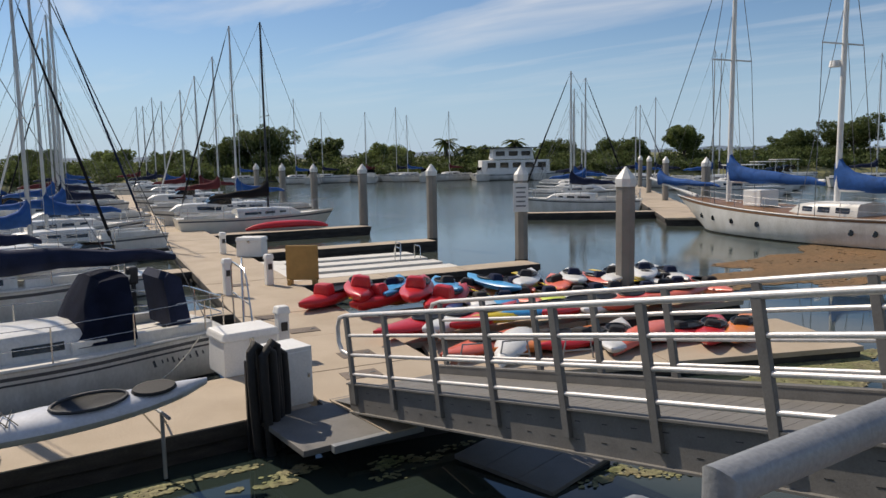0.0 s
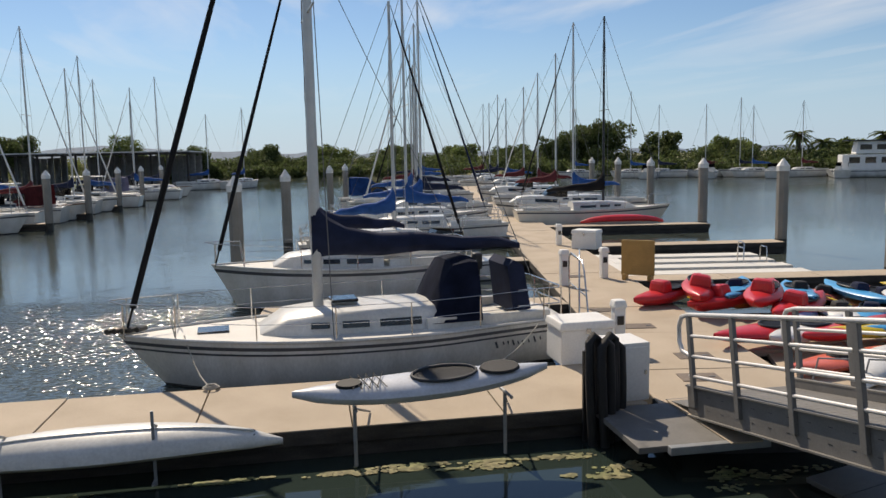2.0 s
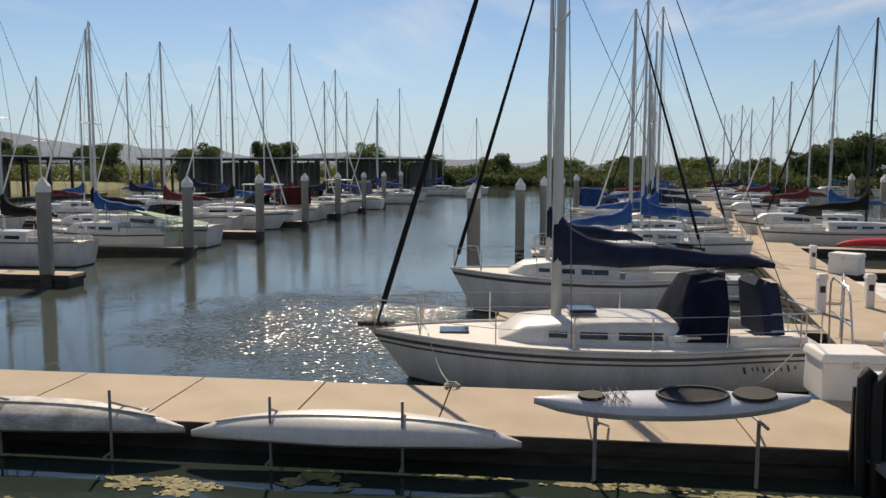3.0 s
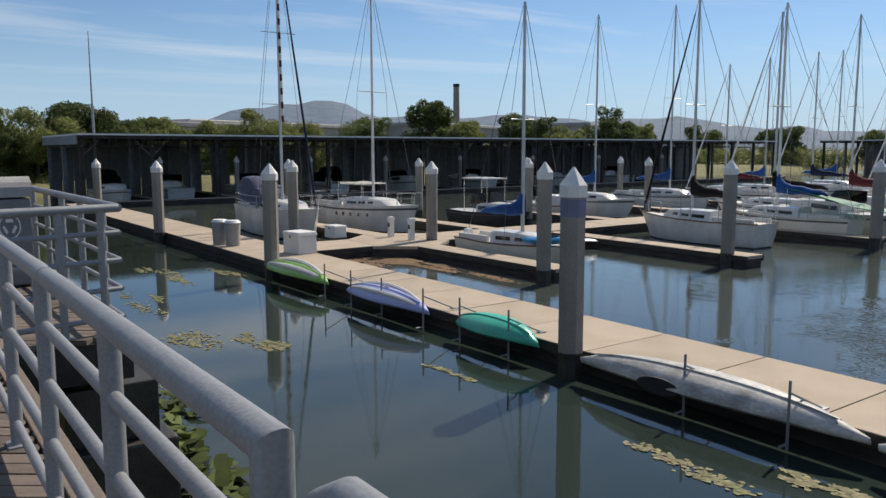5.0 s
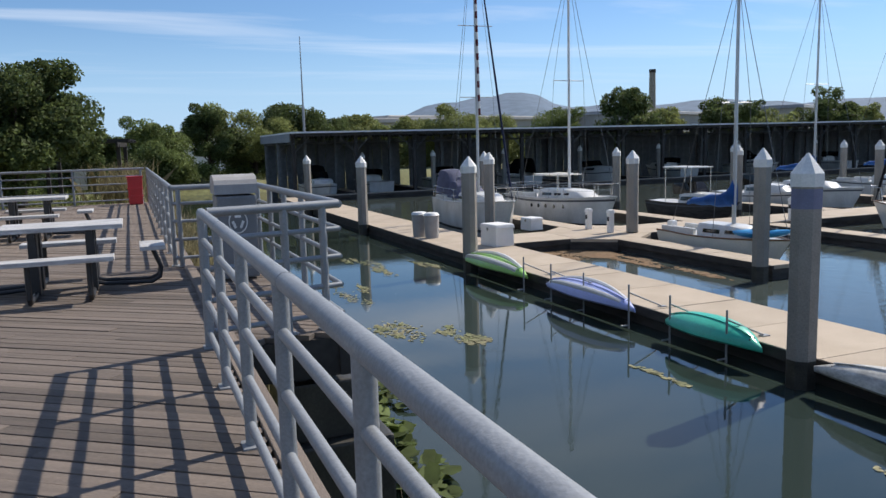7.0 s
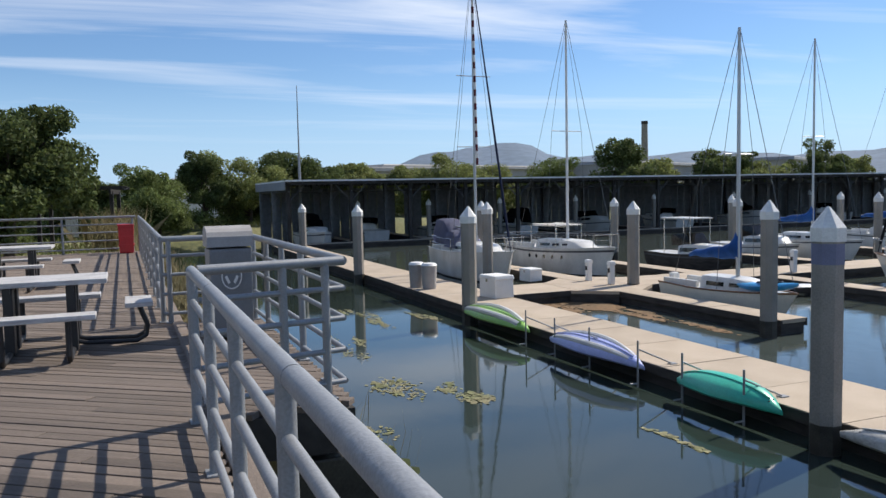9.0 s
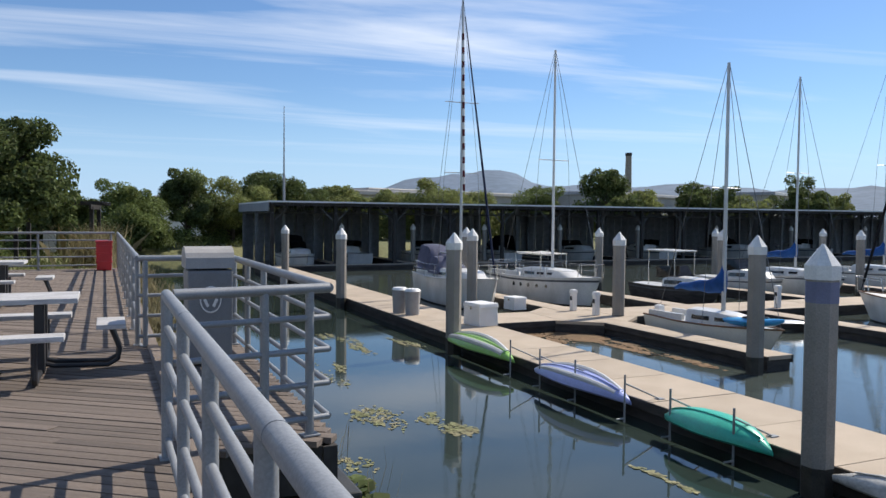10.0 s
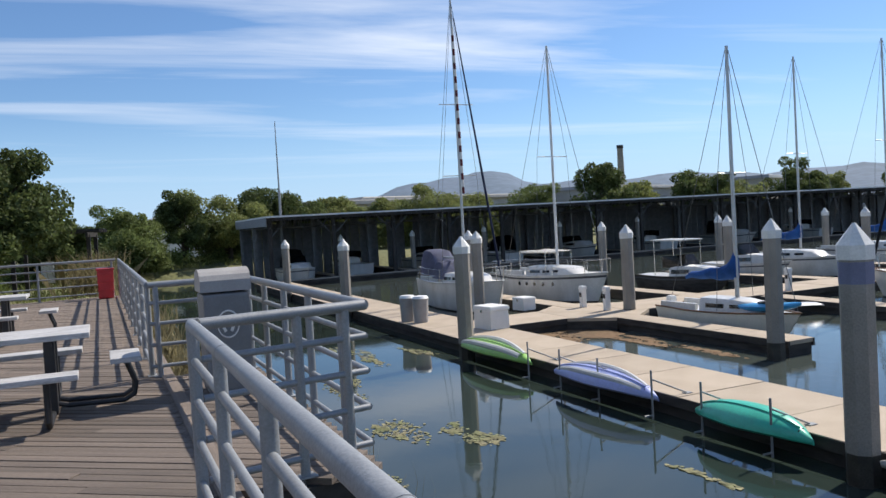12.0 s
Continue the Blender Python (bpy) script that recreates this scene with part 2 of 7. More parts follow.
BIN_LID = material("bin_lid_concrete", (0.36, 0.345, 0.33), 0.7, vary=0.08, scale=4, fine=60)
RED_PLASTIC = material("red_plastic", (0.55, 0.03, 0.035), 0.4, vary=0.1, scale=3)
TAN_BOARD = material("tan_painted_board", (0.46, 0.27, 0.08), 0.6, vary=0.1, scale=3)
ROOF_STEEL = material("roof_steel", (0.33, 0.32, 0.30), 0.5, 0.2, vary=0.12, scale=0.4, fine=8)
FASCIA_GREY = material("roof_fascia_grey", (0.25, 0.26, 0.28), 0.6, vary=0.1, scale=0.5, fine=8)
TIMBER_DARK = material("shed_timber", (0.045, 0.04, 0.036), 0.85, vary=0.25, scale=1, fine=12)
TRUSS = material("galvanised_truss", (0.21, 0.215, 0.22), 0.6, 0.3, vary=0.15)
SOIL = material("bank_ground", (0.20, 0.19, 0.085), 0.95, vary=0.25, scale=0.12, fine=3, second=(0.12, 0.13, 0.05), bump=0.5, depth=0.1)
# distance haze is put into the hills' blue-grey base colour
HILL = material("haze_blue_hill", (0.12, 0.165, 0.225), 0.95, vary=0.15, scale=0.006, fine=0.04, second=(0.085, 0.125, 0.17), bump=0)
ROCK = material("bank_rock", (0.23, 0.21, 0.17), 0.9, vary=0.25, scale=2, fine=20, second=(0.10, 0.115, 0.045), bump=0.5)
LEAF_DARK = material("dark_foliage", (0.12, 0.155, 0.055), 0.65, vary=0.2, scale=0.5, fine=4, bump=0, island=0.45, specular=0.2)
LEAF_MID = material("mid_foliage", (0.17, 0.215, 0.07), 0.65, vary=0.2, scale=0.5, fine=4, bump=0, island=0.45, specular=0.2)
LEAF_PALE = material("pale_foliage", (0.27, 0.30, 0.105), 0.65, vary=0.2, scale=0.5, fine=4, bump=0, island=0.4, specular=0.2)
STRAW = material("dry_grass", (0.34, 0.29, 0.16), 0.85, vary=0.2, scale=0.5, fine=4, bump=0, island=0.4, specular=0.1)
for leaf_mat in (LEAF_DARK, LEAF_MID, LEAF_PALE, STRAW):
    leafy(leaf_mat)
BARK = material("bark", (0.10, 0.075, 0.05), 0.9, vary=0.3, scale=2, fine=14)
WEED = material("yellow_green_pond_weed", (0.17, 0.185, 0.07), 0.8, vary=0.3, scale=2, fine=14, second=(0.25, 0.21, 0.12), island=0.3)
BROWN_WEED = material("brown_floating_weed", (0.22, 0.125, 0.055), 0.9, vary=0.25, scale=0.6, fine=10, second=(0.15, 0.10, 0.05))
BUILDING_GREY = material("shed_wall_grey", (0.36, 0.35, 0.34), 0.8, vary=0.08, scale=0.3, fine=3)
SHINGLE_GREEN = material("green_roofing", (0.03, 0.10, 0.10), 0.7, vary=0.15, scale=2, fine=20)
CREAM_WALL = material("cream_clapboard", (0.72, 0.70, 0.66), 0.7, vary=0.05, scale=2, fine=20)


def plain(name, colour, rough=0.35):
    return material(name, colour, rough, vary=0.08, scale=2.5, fine=25, bump=0.03, coat=0.15)


# ---- mesh helpers ----
def part(name, bm, mat, parent=None, label="", smooth=False, m=None):
    """One mesh object out of a bmesh, under a thing or part."""
    me = bpy.data.meshes.new(name)
    bmesh.ops.recalc_face_normals(bm, faces=bm.faces)
    bm.to_mesh(me)
    bm.free()
    me.materials.append(mat)
    if smooth:
        me.shade_smooth()
        me.set_sharp_from_angle(angle=radians(38))
    ob = new(name, me)
    if m is not None:
        ob.matrix_basis = m
    if parent:
        ob.parent = parent
    if label:
        ob["label"] = label
    return ob


def shared(name, me, parent, m):
    ob = new(name, me)
    ob.parent = parent
    ob.matrix_basis = m
    return ob


def thing(name, m, label, category, group=""):
    ob = new(name)
    ob.empty_display_size = 0.2
    ob.matrix_basis = m
    return tagged(ob, label, category, group)


def tube(bm, a, b, r, r2=None, seg=8, cap=True):
    a, b = Vector(a), Vector(b)
    d = b - a
    rot = d.to_track_quat("Z", "Y").to_matrix().to_4x4()
    bmesh.ops.create_cone(bm, cap_ends=cap, segments=seg, radius1=r, radius2=r if r2 is None else r2, depth=d.length,
                          matrix=Matrix.Translation((a + b) / 2) @ rot)


def path_tube(bm, pts, r, seg=8, close=False):
    """A bent tube through the points."""
    pts = [Vector(p) for p in pts]
    rings, n = [], len(pts)
    side = None
    for i, p in enumerate(pts):
        d = (pts[(i + 1) % n] - pts[i - 1]) if close or 0 < i < n - 1 else (pts[1] - pts[0] if i == 0 else pts[-1] - pts[-2])
        d.normalize()
        ref = side if side is not None else (Vector((0, 0, 1)) if abs(d.z) < 0.9 else Vector((1, 0, 0)))
        u = d.cross(ref).normalized() if side is None else (ref - d * ref.dot(d)).normalized()
        side = u
        v = d.cross(u)
        rings.append([bm.verts.new(p + u * r * math.cos(k * math.tau / seg) + v * r * math.sin(k * math.tau / seg)) for k in range(seg)])
    for i in range(n if close else n - 1):
        r0, r1 = rings[i], rings[(i + 1) % n]
        for k in range(seg):
            bm.faces.new((r0[k], r0[(k + 1) % seg], r1[(k + 1) % seg], r1[k]))
    if not close:
        bm.faces.new(rings[0][::-1]); bm.faces.new(rings[-1])


def box(bm, size, centre=(0, 0, 0), bevel=0.0, rot=None, taper=1.0):
    m = Matrix.Translation(centre) @ (rot or Matrix()) @ Matrix.Diagonal((*size, 1))
    got = bmesh.ops.create_cube(bm, size=1.0, matrix=m)["verts"]
    if taper != 1.0:
        c = Vector(centre)
        for v in got:
            if v.co.z > c.z:
                v.co.x, v.co.y = c.x + (v.co.x - c.x) * taper, c.y + (v.co.y - c.y) * taper
    if bevel:
        edges = list({e for v in got for e in v.link_edges})
        bmesh.ops.bevel(bm, geom=edges, offset=bevel, segments=2, affect="EDGES", profile=0.6)


def loft(bm, rings, close=True, caps=(True, True)):
    """Faces between rings of points (all of one length)."""
    vs = [[bm.verts.new(p) for p in ring] for ring in rings]
    n = len(rings[0])
    for a, b in zip(vs, vs[1:]):
        for k in range(n if close else n - 1):
            q = (a[k], a[(k + 1) % n], b[(k + 1) % n], b[k])
            if len({tuple(v.co) for v in q}) > 2:
                try:
                    bm.faces.new(q)
                except ValueError:
                    pass
    if close and caps[0]:
        bm.faces.new(vs[0][::-1])
    if close and caps[1]:
        bm.faces.new(vs[-1])
    return vs


def one_tube(name, a, b, r, mat, parent, r2=None, seg=8, label=""):
    bm = bmesh.new()
    tube(bm, a, b, r, r2, seg)
    return part(name, bm, mat, parent, label, smooth=True)


def one_box(name, size, centre, mat, parent, bevel=0.0, label="", rot=None, taper=1.0):
    bm = bmesh.new()
    box(bm, size, centre, bevel, rot, taper)
    return part(name, bm, mat, parent, label)


DOCK_Z, WATER_Z = -1.98, -2.40

# ---- ground, water, hills ----
def shore(x, y):
    """Metres inland (+) or out in the basin (-)."""
    far = (y - (116 + (48 - max(x, -30)) * 0.62)) * 0.84
    return max(far, -74 - x, x - 150, 1.6 - y + 0.25 * math.sin(x * 0.7))


def ground():
    def steps(lo, hi, step):
        mid = list(np.arange(lo, hi + 0.1, step))
        out, d = [], step
        left, right = [], []
        while d < 1400:
            d *= 1.6
            left.append((left[-1] if left else lo) - d)
            right.append((right[-1] if right else hi) + d)
        return left[::-1] + mid + right
    xs, ys = steps(-100, 160, 4.0), steps(-20, 190, 4.0)
    ys = sorted(ys + [-2.0, 0.6, 1.2, 1.8, 2.6, 3.4])
    verts, faces = [], []
    for y in ys:
        for x in xs:
            d = shore(x, y)
            k = min(1, max(0, (d + 3.5) / 7))
            z = -4.2 + 3.0 * k * k * (3 - 2 * k) + min(max(d, 0) * 0.006, 0.9)
            z += 0.15 * noise.noise((x * 0.2, y * 0.2, 0)) * k
            verts.append((x, y, z))
    w = len(xs)
    for j in range(len(ys) - 1):
        for i in range(w - 1):
            faces.append((j * w + i, j * w + i + 1, (j + 1) * w + i + 1, (j + 1) * w + i))
    me = bpy.data.meshes.new("ground")
    me.from_pydata(verts, [], faces)
    me.materials.append(SOIL)
    me.shade_smooth()
    return tagged(new("ground", me), "grassy bank round the marina basin, dry in places", "ground", kind="structure")


ground()
bm = bmesh.new()
bmesh.ops.create_grid(bm, x_segments=1, y_segments=1, size=1, matrix=Matrix.Translation((38, 92, WATER_Z)) @ Matrix.Diagonal((120, 110, 1, 1)))
tagged(part("water", bm, WATER), "dark green marina water with a light ripple", "water", kind="structure")


def hills():
    verts, faces, n = [], [], 220
    for i in range(n + 1):
        a = radians(-75 + 260 * i / n)          # to the left of +y
        dx, dy = -math.sin(a), math.cos(a)
        p = math.exp(-((math.degrees(a) - 65.5) / 4.5) ** 2)
        west = 1 / (1 + math.exp(-(math.degrees(a) - 25) / 11)) * (0.3 + 0.7 / (1 + math.exp((math.degrees(a) - 73) / 3)))
        h = 10 + 96 * west + 24 * noise.noise((i * 0.13, 3.1, 0)) * (0.4 + west) + 16 * noise.noise((i * 0.42, 9.7, 0))  + 44 * p * (1 + 0.5 * noise.noise((i * 0.55, 5.5, 0)))
        h += 6 * noise.noise((i * 1.3, 1.7, 0))
        for k, (r, f) in enumerate(((1500, 0), (1900, 0.45), (2300, 1.0), (2500, 0.7))):
            z = -2 + max(h, 6) * f * (1 + (0.18 * noise.noise((i * 0.5, k * 3.3, 0)) if k < 2 else 0))
            verts.append((dx * r, dy * r, z))
    for i in range(n):
        for k in range(3):
            faces.append((i * 4 + k, i * 4 + k + 1, i * 4 + k + 5, i * 4 + k + 4))
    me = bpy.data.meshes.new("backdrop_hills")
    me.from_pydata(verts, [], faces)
    # blue-grey here is haze tint, not the slopes' own colour
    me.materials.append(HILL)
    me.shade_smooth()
    tagged(new("backdrop_hills", me), "low hills tinted haze blue, with one broad summit", "hills", kind="structure")


hills()

# ---- floating docks ----
def dock(a, b, width, slab=2.1, label="tan concrete floating dock on dark tarred floats"):
    """A floating dock whose middle line runs from a to b."""
    a, b = Vector((*a, 0)), Vector((*b, 0))
    d = b - a
    n = max(1, round(d.length / slab))
    step = d.length / n
    root = tagged(new("dock"), label, "dock", "floating docks", kind="structure")
    root.matrix_basis = Matrix.Translation((a.x, a.y, DOCK_Z)) @ Matrix.Rotation(math.atan2(d.y, d.x), 4, "Z")
    one_box("float", (d.length - 0.1, width - 0.14, 0.62), (d.length / 2, 0, -0.42), FASCIA, root, label="dark wet float")
    for side in (-1, 1):
        one_box("waler", (d.length, 0.07, 0.2), (d.length / 2, side * (width / 2 - 0.03), -0.115), FASCIA, root, 0.012, "tarred timber edge board")
    bm = bmesh.new()
    box(bm, (step - 0.022, width - 0.015, 0.11), (0, 0, -0.055), 0.008)
    first = part("slab", bm, CONCRETE, root, m=Matrix.Translation((step / 2, 0, 0)))
    for i in range(1, n):
        shared("slab", first.data, root, Matrix.Translation((step * (i + 0.5), 0, random.uniform(-0.006, 0.004))))
    return root


WALK_SLOPE = 0.166


def walk_x(y, off=0.0):
    """The main pontoon's middle line, plus metres to the right."""
    return 5.55 + WALK_SLOPE * (y - 10.3) + off


dock((-58, 11.55), (4.2, 11.4), 2.2)                      # along the quay
dock((walk_x(9.2), 9.2), (walk_x(175), 175), 2.4, 2.6)     # main pontoon out into the basin
dock((-26.75, 12.75), (-26.2, 130), 2.5, 2.6)                # west pontoon
dock((-25.5, 16.86), (-17.4, 16.95), 0.95, 2.4, "narrow concrete finger dock")
for fy in (24.2, 32.9, 41.2, 49.5, 58, 67, 76, 86, 96):
    dock((-25.2, fy), (-15.6, fy - 0.2), 0.95, 2.4, "narrow concrete finger dock")
for fy in (17.3, 22.7, 30.8, 39, 47.5, 56):
    dock((-38.5, fy), (-28.0, fy), 0.95, 2.4, "narrow concrete finger dock")
for fy in (20.6, 28.6, 36.6, 44.6, 53, 62, 72, 82, 93, 104):
    dock((walk_x(fy) + 1.2, fy), (walk_x(fy) + 9.0, fy - 1.1), 1.0, 2.4, "narrow concrete finger dock")
for fy in (18.0, 25.5, 33, 41, 49, 58, 67, 77, 88, 99):
    dock((walk_x(fy) - 1.25, fy), (walk_x(fy) - 8.4, fy + 0.6), 0.95, 2.4, "narrow concrete finger dock")
for kx, ky, sx, sy in ((-25.5, 16.4, 1, -1), (-25.5, 17.34, 1, 1), (-28.0, 16.8, -1, -1), (-28.0, 17.8, -1, 1)):
    # triangular knee where a finger joins its pontoon
    knee = tagged(new("dock_knee"), "triangular concrete knee between finger and pontoon", "dock", "dock knees", kind="structure")
    knee.matrix_basis = Matrix.Translation((kx, ky, DOCK_Z))
    for nm, mt, z0, z1 in (("slab", CONCRETE, -0.11, -0.004), ("float", FASCIA, -0.62, -0.112)):
        bm = bmesh.new()
        loft(bm, [[(0, 0, z), (1.1 * sx, 0, z), (0, 1.3 * sy, z)] for z in (z0, z1)])
        part(nm, bm, mt, knee)
dock((33.4, 26.6), (62, 57), 2.6, 2.6)                    # east pontoon
dock((37.2, 5), (38.6, 24), 1.8, 2.4)
for k in range(5):
    ex, ey = 37 + 6 * k, 30.5 + 6.4 * k
    dock((ex, ey), (ex - 7, ey + 5.5), 0.9, 2.4, "narrow concrete finger dock")
dock((40, 124), (86, 93), 2.0, 2.6)                       # far shore

# ---- boardwalk ----
def boards():
    """Deck boards laid on the slant, cut to the deck's outline."""
    root = tagged(new("boardwalk"), "weathered grey-brown timber boardwalk laid on the slant", "deck", kind="structure")
    areas = [(-27.0, 6.5, -9.0, 1.16), (-12.2, -7.75, 1.16, 2.2)]
    way = Vector((math.cos(radians(53)), math.sin(radians(53))))
    across = Vector((-way.y, way.x))
    pitch = 0.121
    picks = []
    for x0, x1, y0, y1 in areas:
        corners = [Vector(c) for c in ((x0, y0), (x1, y0), (x1, y1), (x0, y1))]
        ks = [c.dot(across) / pitch for c in corners]
        for k in range(math.floor(min(ks)), math.ceil(max(ks)) + 1):
            lo, hi, mid = -1e9, 1e9, across * (k + 0.5) * pitch
            for c, w, lo_lim, hi_lim in ((mid.x, way.x, x0, x1), (mid.y, way.y, y0, y1)):
                t0, t1 = (lo_lim - c) / w, (hi_lim - c) / w
                lo, hi = max(lo, min(t0, t1)), min(hi, max(t0, t1))
            if hi - lo < 0.12:
                continue
            cut = lo
            while cut < hi - 0.05:
                end = min(hi, cut + (random.uniform(3.2, 4.9) if cut > lo else random.uniform(1.2, 4.9)))
                if hi - end < 0.5:
                    end = hi
                c = mid + way * (cut + end) / 2
                picks.append((c, end - cut))
                cut = end
    picks.sort(key=lambda p: (p[0] - Vector((-7, 0.2))).length)
    rest = bmesh.new()
    for i, (c, length) in enumerate(picks):
        z = random.uniform(-0.004, 0.003)
        turn = Matrix.Rotation(math.atan2(way.y, way.x) + random.uniform(-0.002, 0.002), 4, "Z")
        if i < 300:
            bm = bmesh.new()
            box(bm, (length - 0.006, pitch - 0.011, 0.045), (0, 0, -0.0225), 0.004)
            part("plank", bm, PLANK, root, m=Matrix.Translation((c.x, c.y, z)) @ turn)
        else:
            box(rest, (length - 0.006, pitch - 0.011, 0.045), (c.x, c.y, z - 0.0225), rot=turn)
    tagged(part("planks", rest, PLANK, root), kind="stuff")
    bm = bmesh.new()
    for y in np.arange(-8.5, 1.1, 1.2):
        box(bm, (33, 0.12, 0.28), (-10.25, y, -0.2))
    box(bm, (33.2, 0.1, 0.32), (-10.25, 1.1, -0.21))
    box(bm, (4.5, 0.1, 0.32), (-9.98, 2.15, -0.21))
    box(bm, (0.1, 1.0, 0.32), (-7.8, 1.65, -0.21)); box(bm, (0.1, 1.0, 0.32), (-12.15, 1.65, -0.21))
    part("joist", bm, TIMBER_DARK, root, "dark timber framing under the boards")
    one_box("edge_board", (33, 0.13, 0.05), (-10.25, 1.235, -0.012), PLANK, root, 0.006)
    return root


boards()


def footing(x, y, top, bottom):
    t = thing("support_post", Matrix.Translation((x, y, bottom)), "dark timber post holding up the boardwalk", "post", "boardwalk posts")
    one_box("post", (0.28, 0.28, top - bottom), (0, 0, (top - bottom) / 2), TIMBER_DARK, t, 0.02)
    one_box("cap_plate", (0.36, 0.36, 0.03), (0, 0, top - bottom - 0.015), GALV, t)


for fx in np.arange(-25, 6, 3.0):
    footing(float(fx), 0.7, -0.37, -3.6)
for fx, fy in ((-8.1, 1.9), (-11.8, 1.9)):
    footing(fx, fy, -0.37, -3.6)
pier = thing("concrete_pier", Matrix.Translation((-8.35, 2.05, -2.85)), "dark stained concrete pier under the boardwalk corner", "pier")
one_box("footing", (1.25, 0.95, 1.9), (0, 0.02, 0.95), PILE_WET, pier, 0.03, "wet lower block")
one_box("bearing_block", (1.0, 0.75, 0.5), (0, 0, 2.15), PILE_WET, pier, 0.02)

# ---- boardwalk railing ----
RAIL_Z = (0.85, 0.62, 0.38, 0.14)


def mitred_tube(bm, pts, r, seg=16):
    """A pipe in the xz plane with sharp mitred bends."""
    pts, across = [Vector(p) for p in pts], Vector((0, 1, 0))
    rings = []
    for i, p in enumerate(pts):
        d0 = (p - pts[i - 1]).normalized() if i else (pts[1] - p).normalized()
        d1 = (pts[i + 1] - p).normalized() if i < len(pts) - 1 else d0
        t = (d0 + d1).normalized()
        m = across.cross(t) / max(0.3, t.dot(d0))
        rings.append([p + across * r * math.cos(k * math.tau / seg) + m * r * math.sin(k * math.tau / seg) for k in range(seg)])
    loft(bm, rings)


def railing(a, b, posts, top=1.07, label="grey galvanised pipe railing", through_rails=False):
    a, b = Vector((*a, 0)), Vector((*b, 0))
    d = (b - a)
    L = d.length
    root = thing("railing", Matrix.Translation(a) @ Matrix.Rotation(math.atan2(d.y, d.x), 4, "Z"), label, "railing", "boardwalk railings")
    z = top - 0.035
    bm = bmesh.new()
    first, last = posts[0] < 1e-6, abs(posts[-1] - L) < 1e-6
    mitred_tube(bm, ([(0, 0, 0.01)] if first else []) + [(0, 0, z), (L, 0, z)] + ([(L, 0, 0.01)] if last else []), 0.036)
    part("top_rail", bm, GALV, root, smooth=True)
    for x in [q for q in posts if 1.0 < q < L - 1.0][::2]:
        one_tube("sleeve_joint", (x + 0.12, 0, z), (x + 0.128, 0, z), 0.0375, GALV, root, seg=16)
    for p in posts:
        bm = bmesh.new()
        if not (first and p == posts[0]) and not (last and p == posts[-1]):
            tube(bm, (p, 0, 0), (p, 0, top - 0.05), 0.031, seg=16)
        box(bm, (0.13, 0.1, 0.012), (p, 0, 0.006), 0.003)
        part("post", bm, GALV, root, smooth=True)
    for z in RAIL_Z:
        lo, hi = (0.0, L) if through_rails else (posts[0], posts[-1])
        one_tube("lower_rail", (lo, 0, z - 0.02), (hi, 0, z - 0.02), 0.022, GALV, root, seg=12)
    return root


def spread(lo, hi, n):
    return [lo + (hi - lo) * i / (n - 1) for i in range(n)]


railing((-7.7, 1.08), (-2.285, 1.08), spread(0.0, 5.415, 6))
railing((0.75, 1.08), (4.3, 1.08), spread(0.0, 3.45, 4))
railing((-7.72, 1.12), (-7.9, 2.18), spread(0.6, 0.93, 2), through_rails=True)
railing((-12.25, 2.15), (-7.9, 2.18), spread(0.2, 3.8, 5), through_rails=True)
railing((-12.25, 1.08), (-12.25, 2.12), spread(0.08, 0.9, 2), through_rails=True)
railing((-26.6, 1.08), (-12.25, 1.08), spread(0.1, 14.25, 11))
railing((-26.7, -8.5), (-26.7, 1.0), spread(0.1, 9.4, 6))
# the removable panel in the gap, with bent ends
root = thing("rail_panel", Matrix.Translation((-2.13, 1.08, 0)), "removable grey pipe railing panel with rounded ends", "railing", "boardwalk railings")
bm = bmesh.new()
path_tube(bm, [(0.0, 0, 0.05), (0.0, 0, 0.93), (0.03, 0, 1.0), (0.09, 0, 1.035), (2.69, 0, 1.035), (2.75, 0, 1.0), (2.78, 0, 0.93), (2.78, 0, 0.05)], 0.033, 12)
part("bent_frame", bm, GALV, root, smooth=True)
for z in RAIL_Z:
    one_tube("lower_rail", (0, 0, z - 0.02), (2.78, 0, z - 0.02), 0.022, GALV, root, seg=12)
for x in (0.95, 1.85):
    one_tube("post", (x, 0, 0), (x, 0, 1.02), 0.028, GALV, root, seg=12)

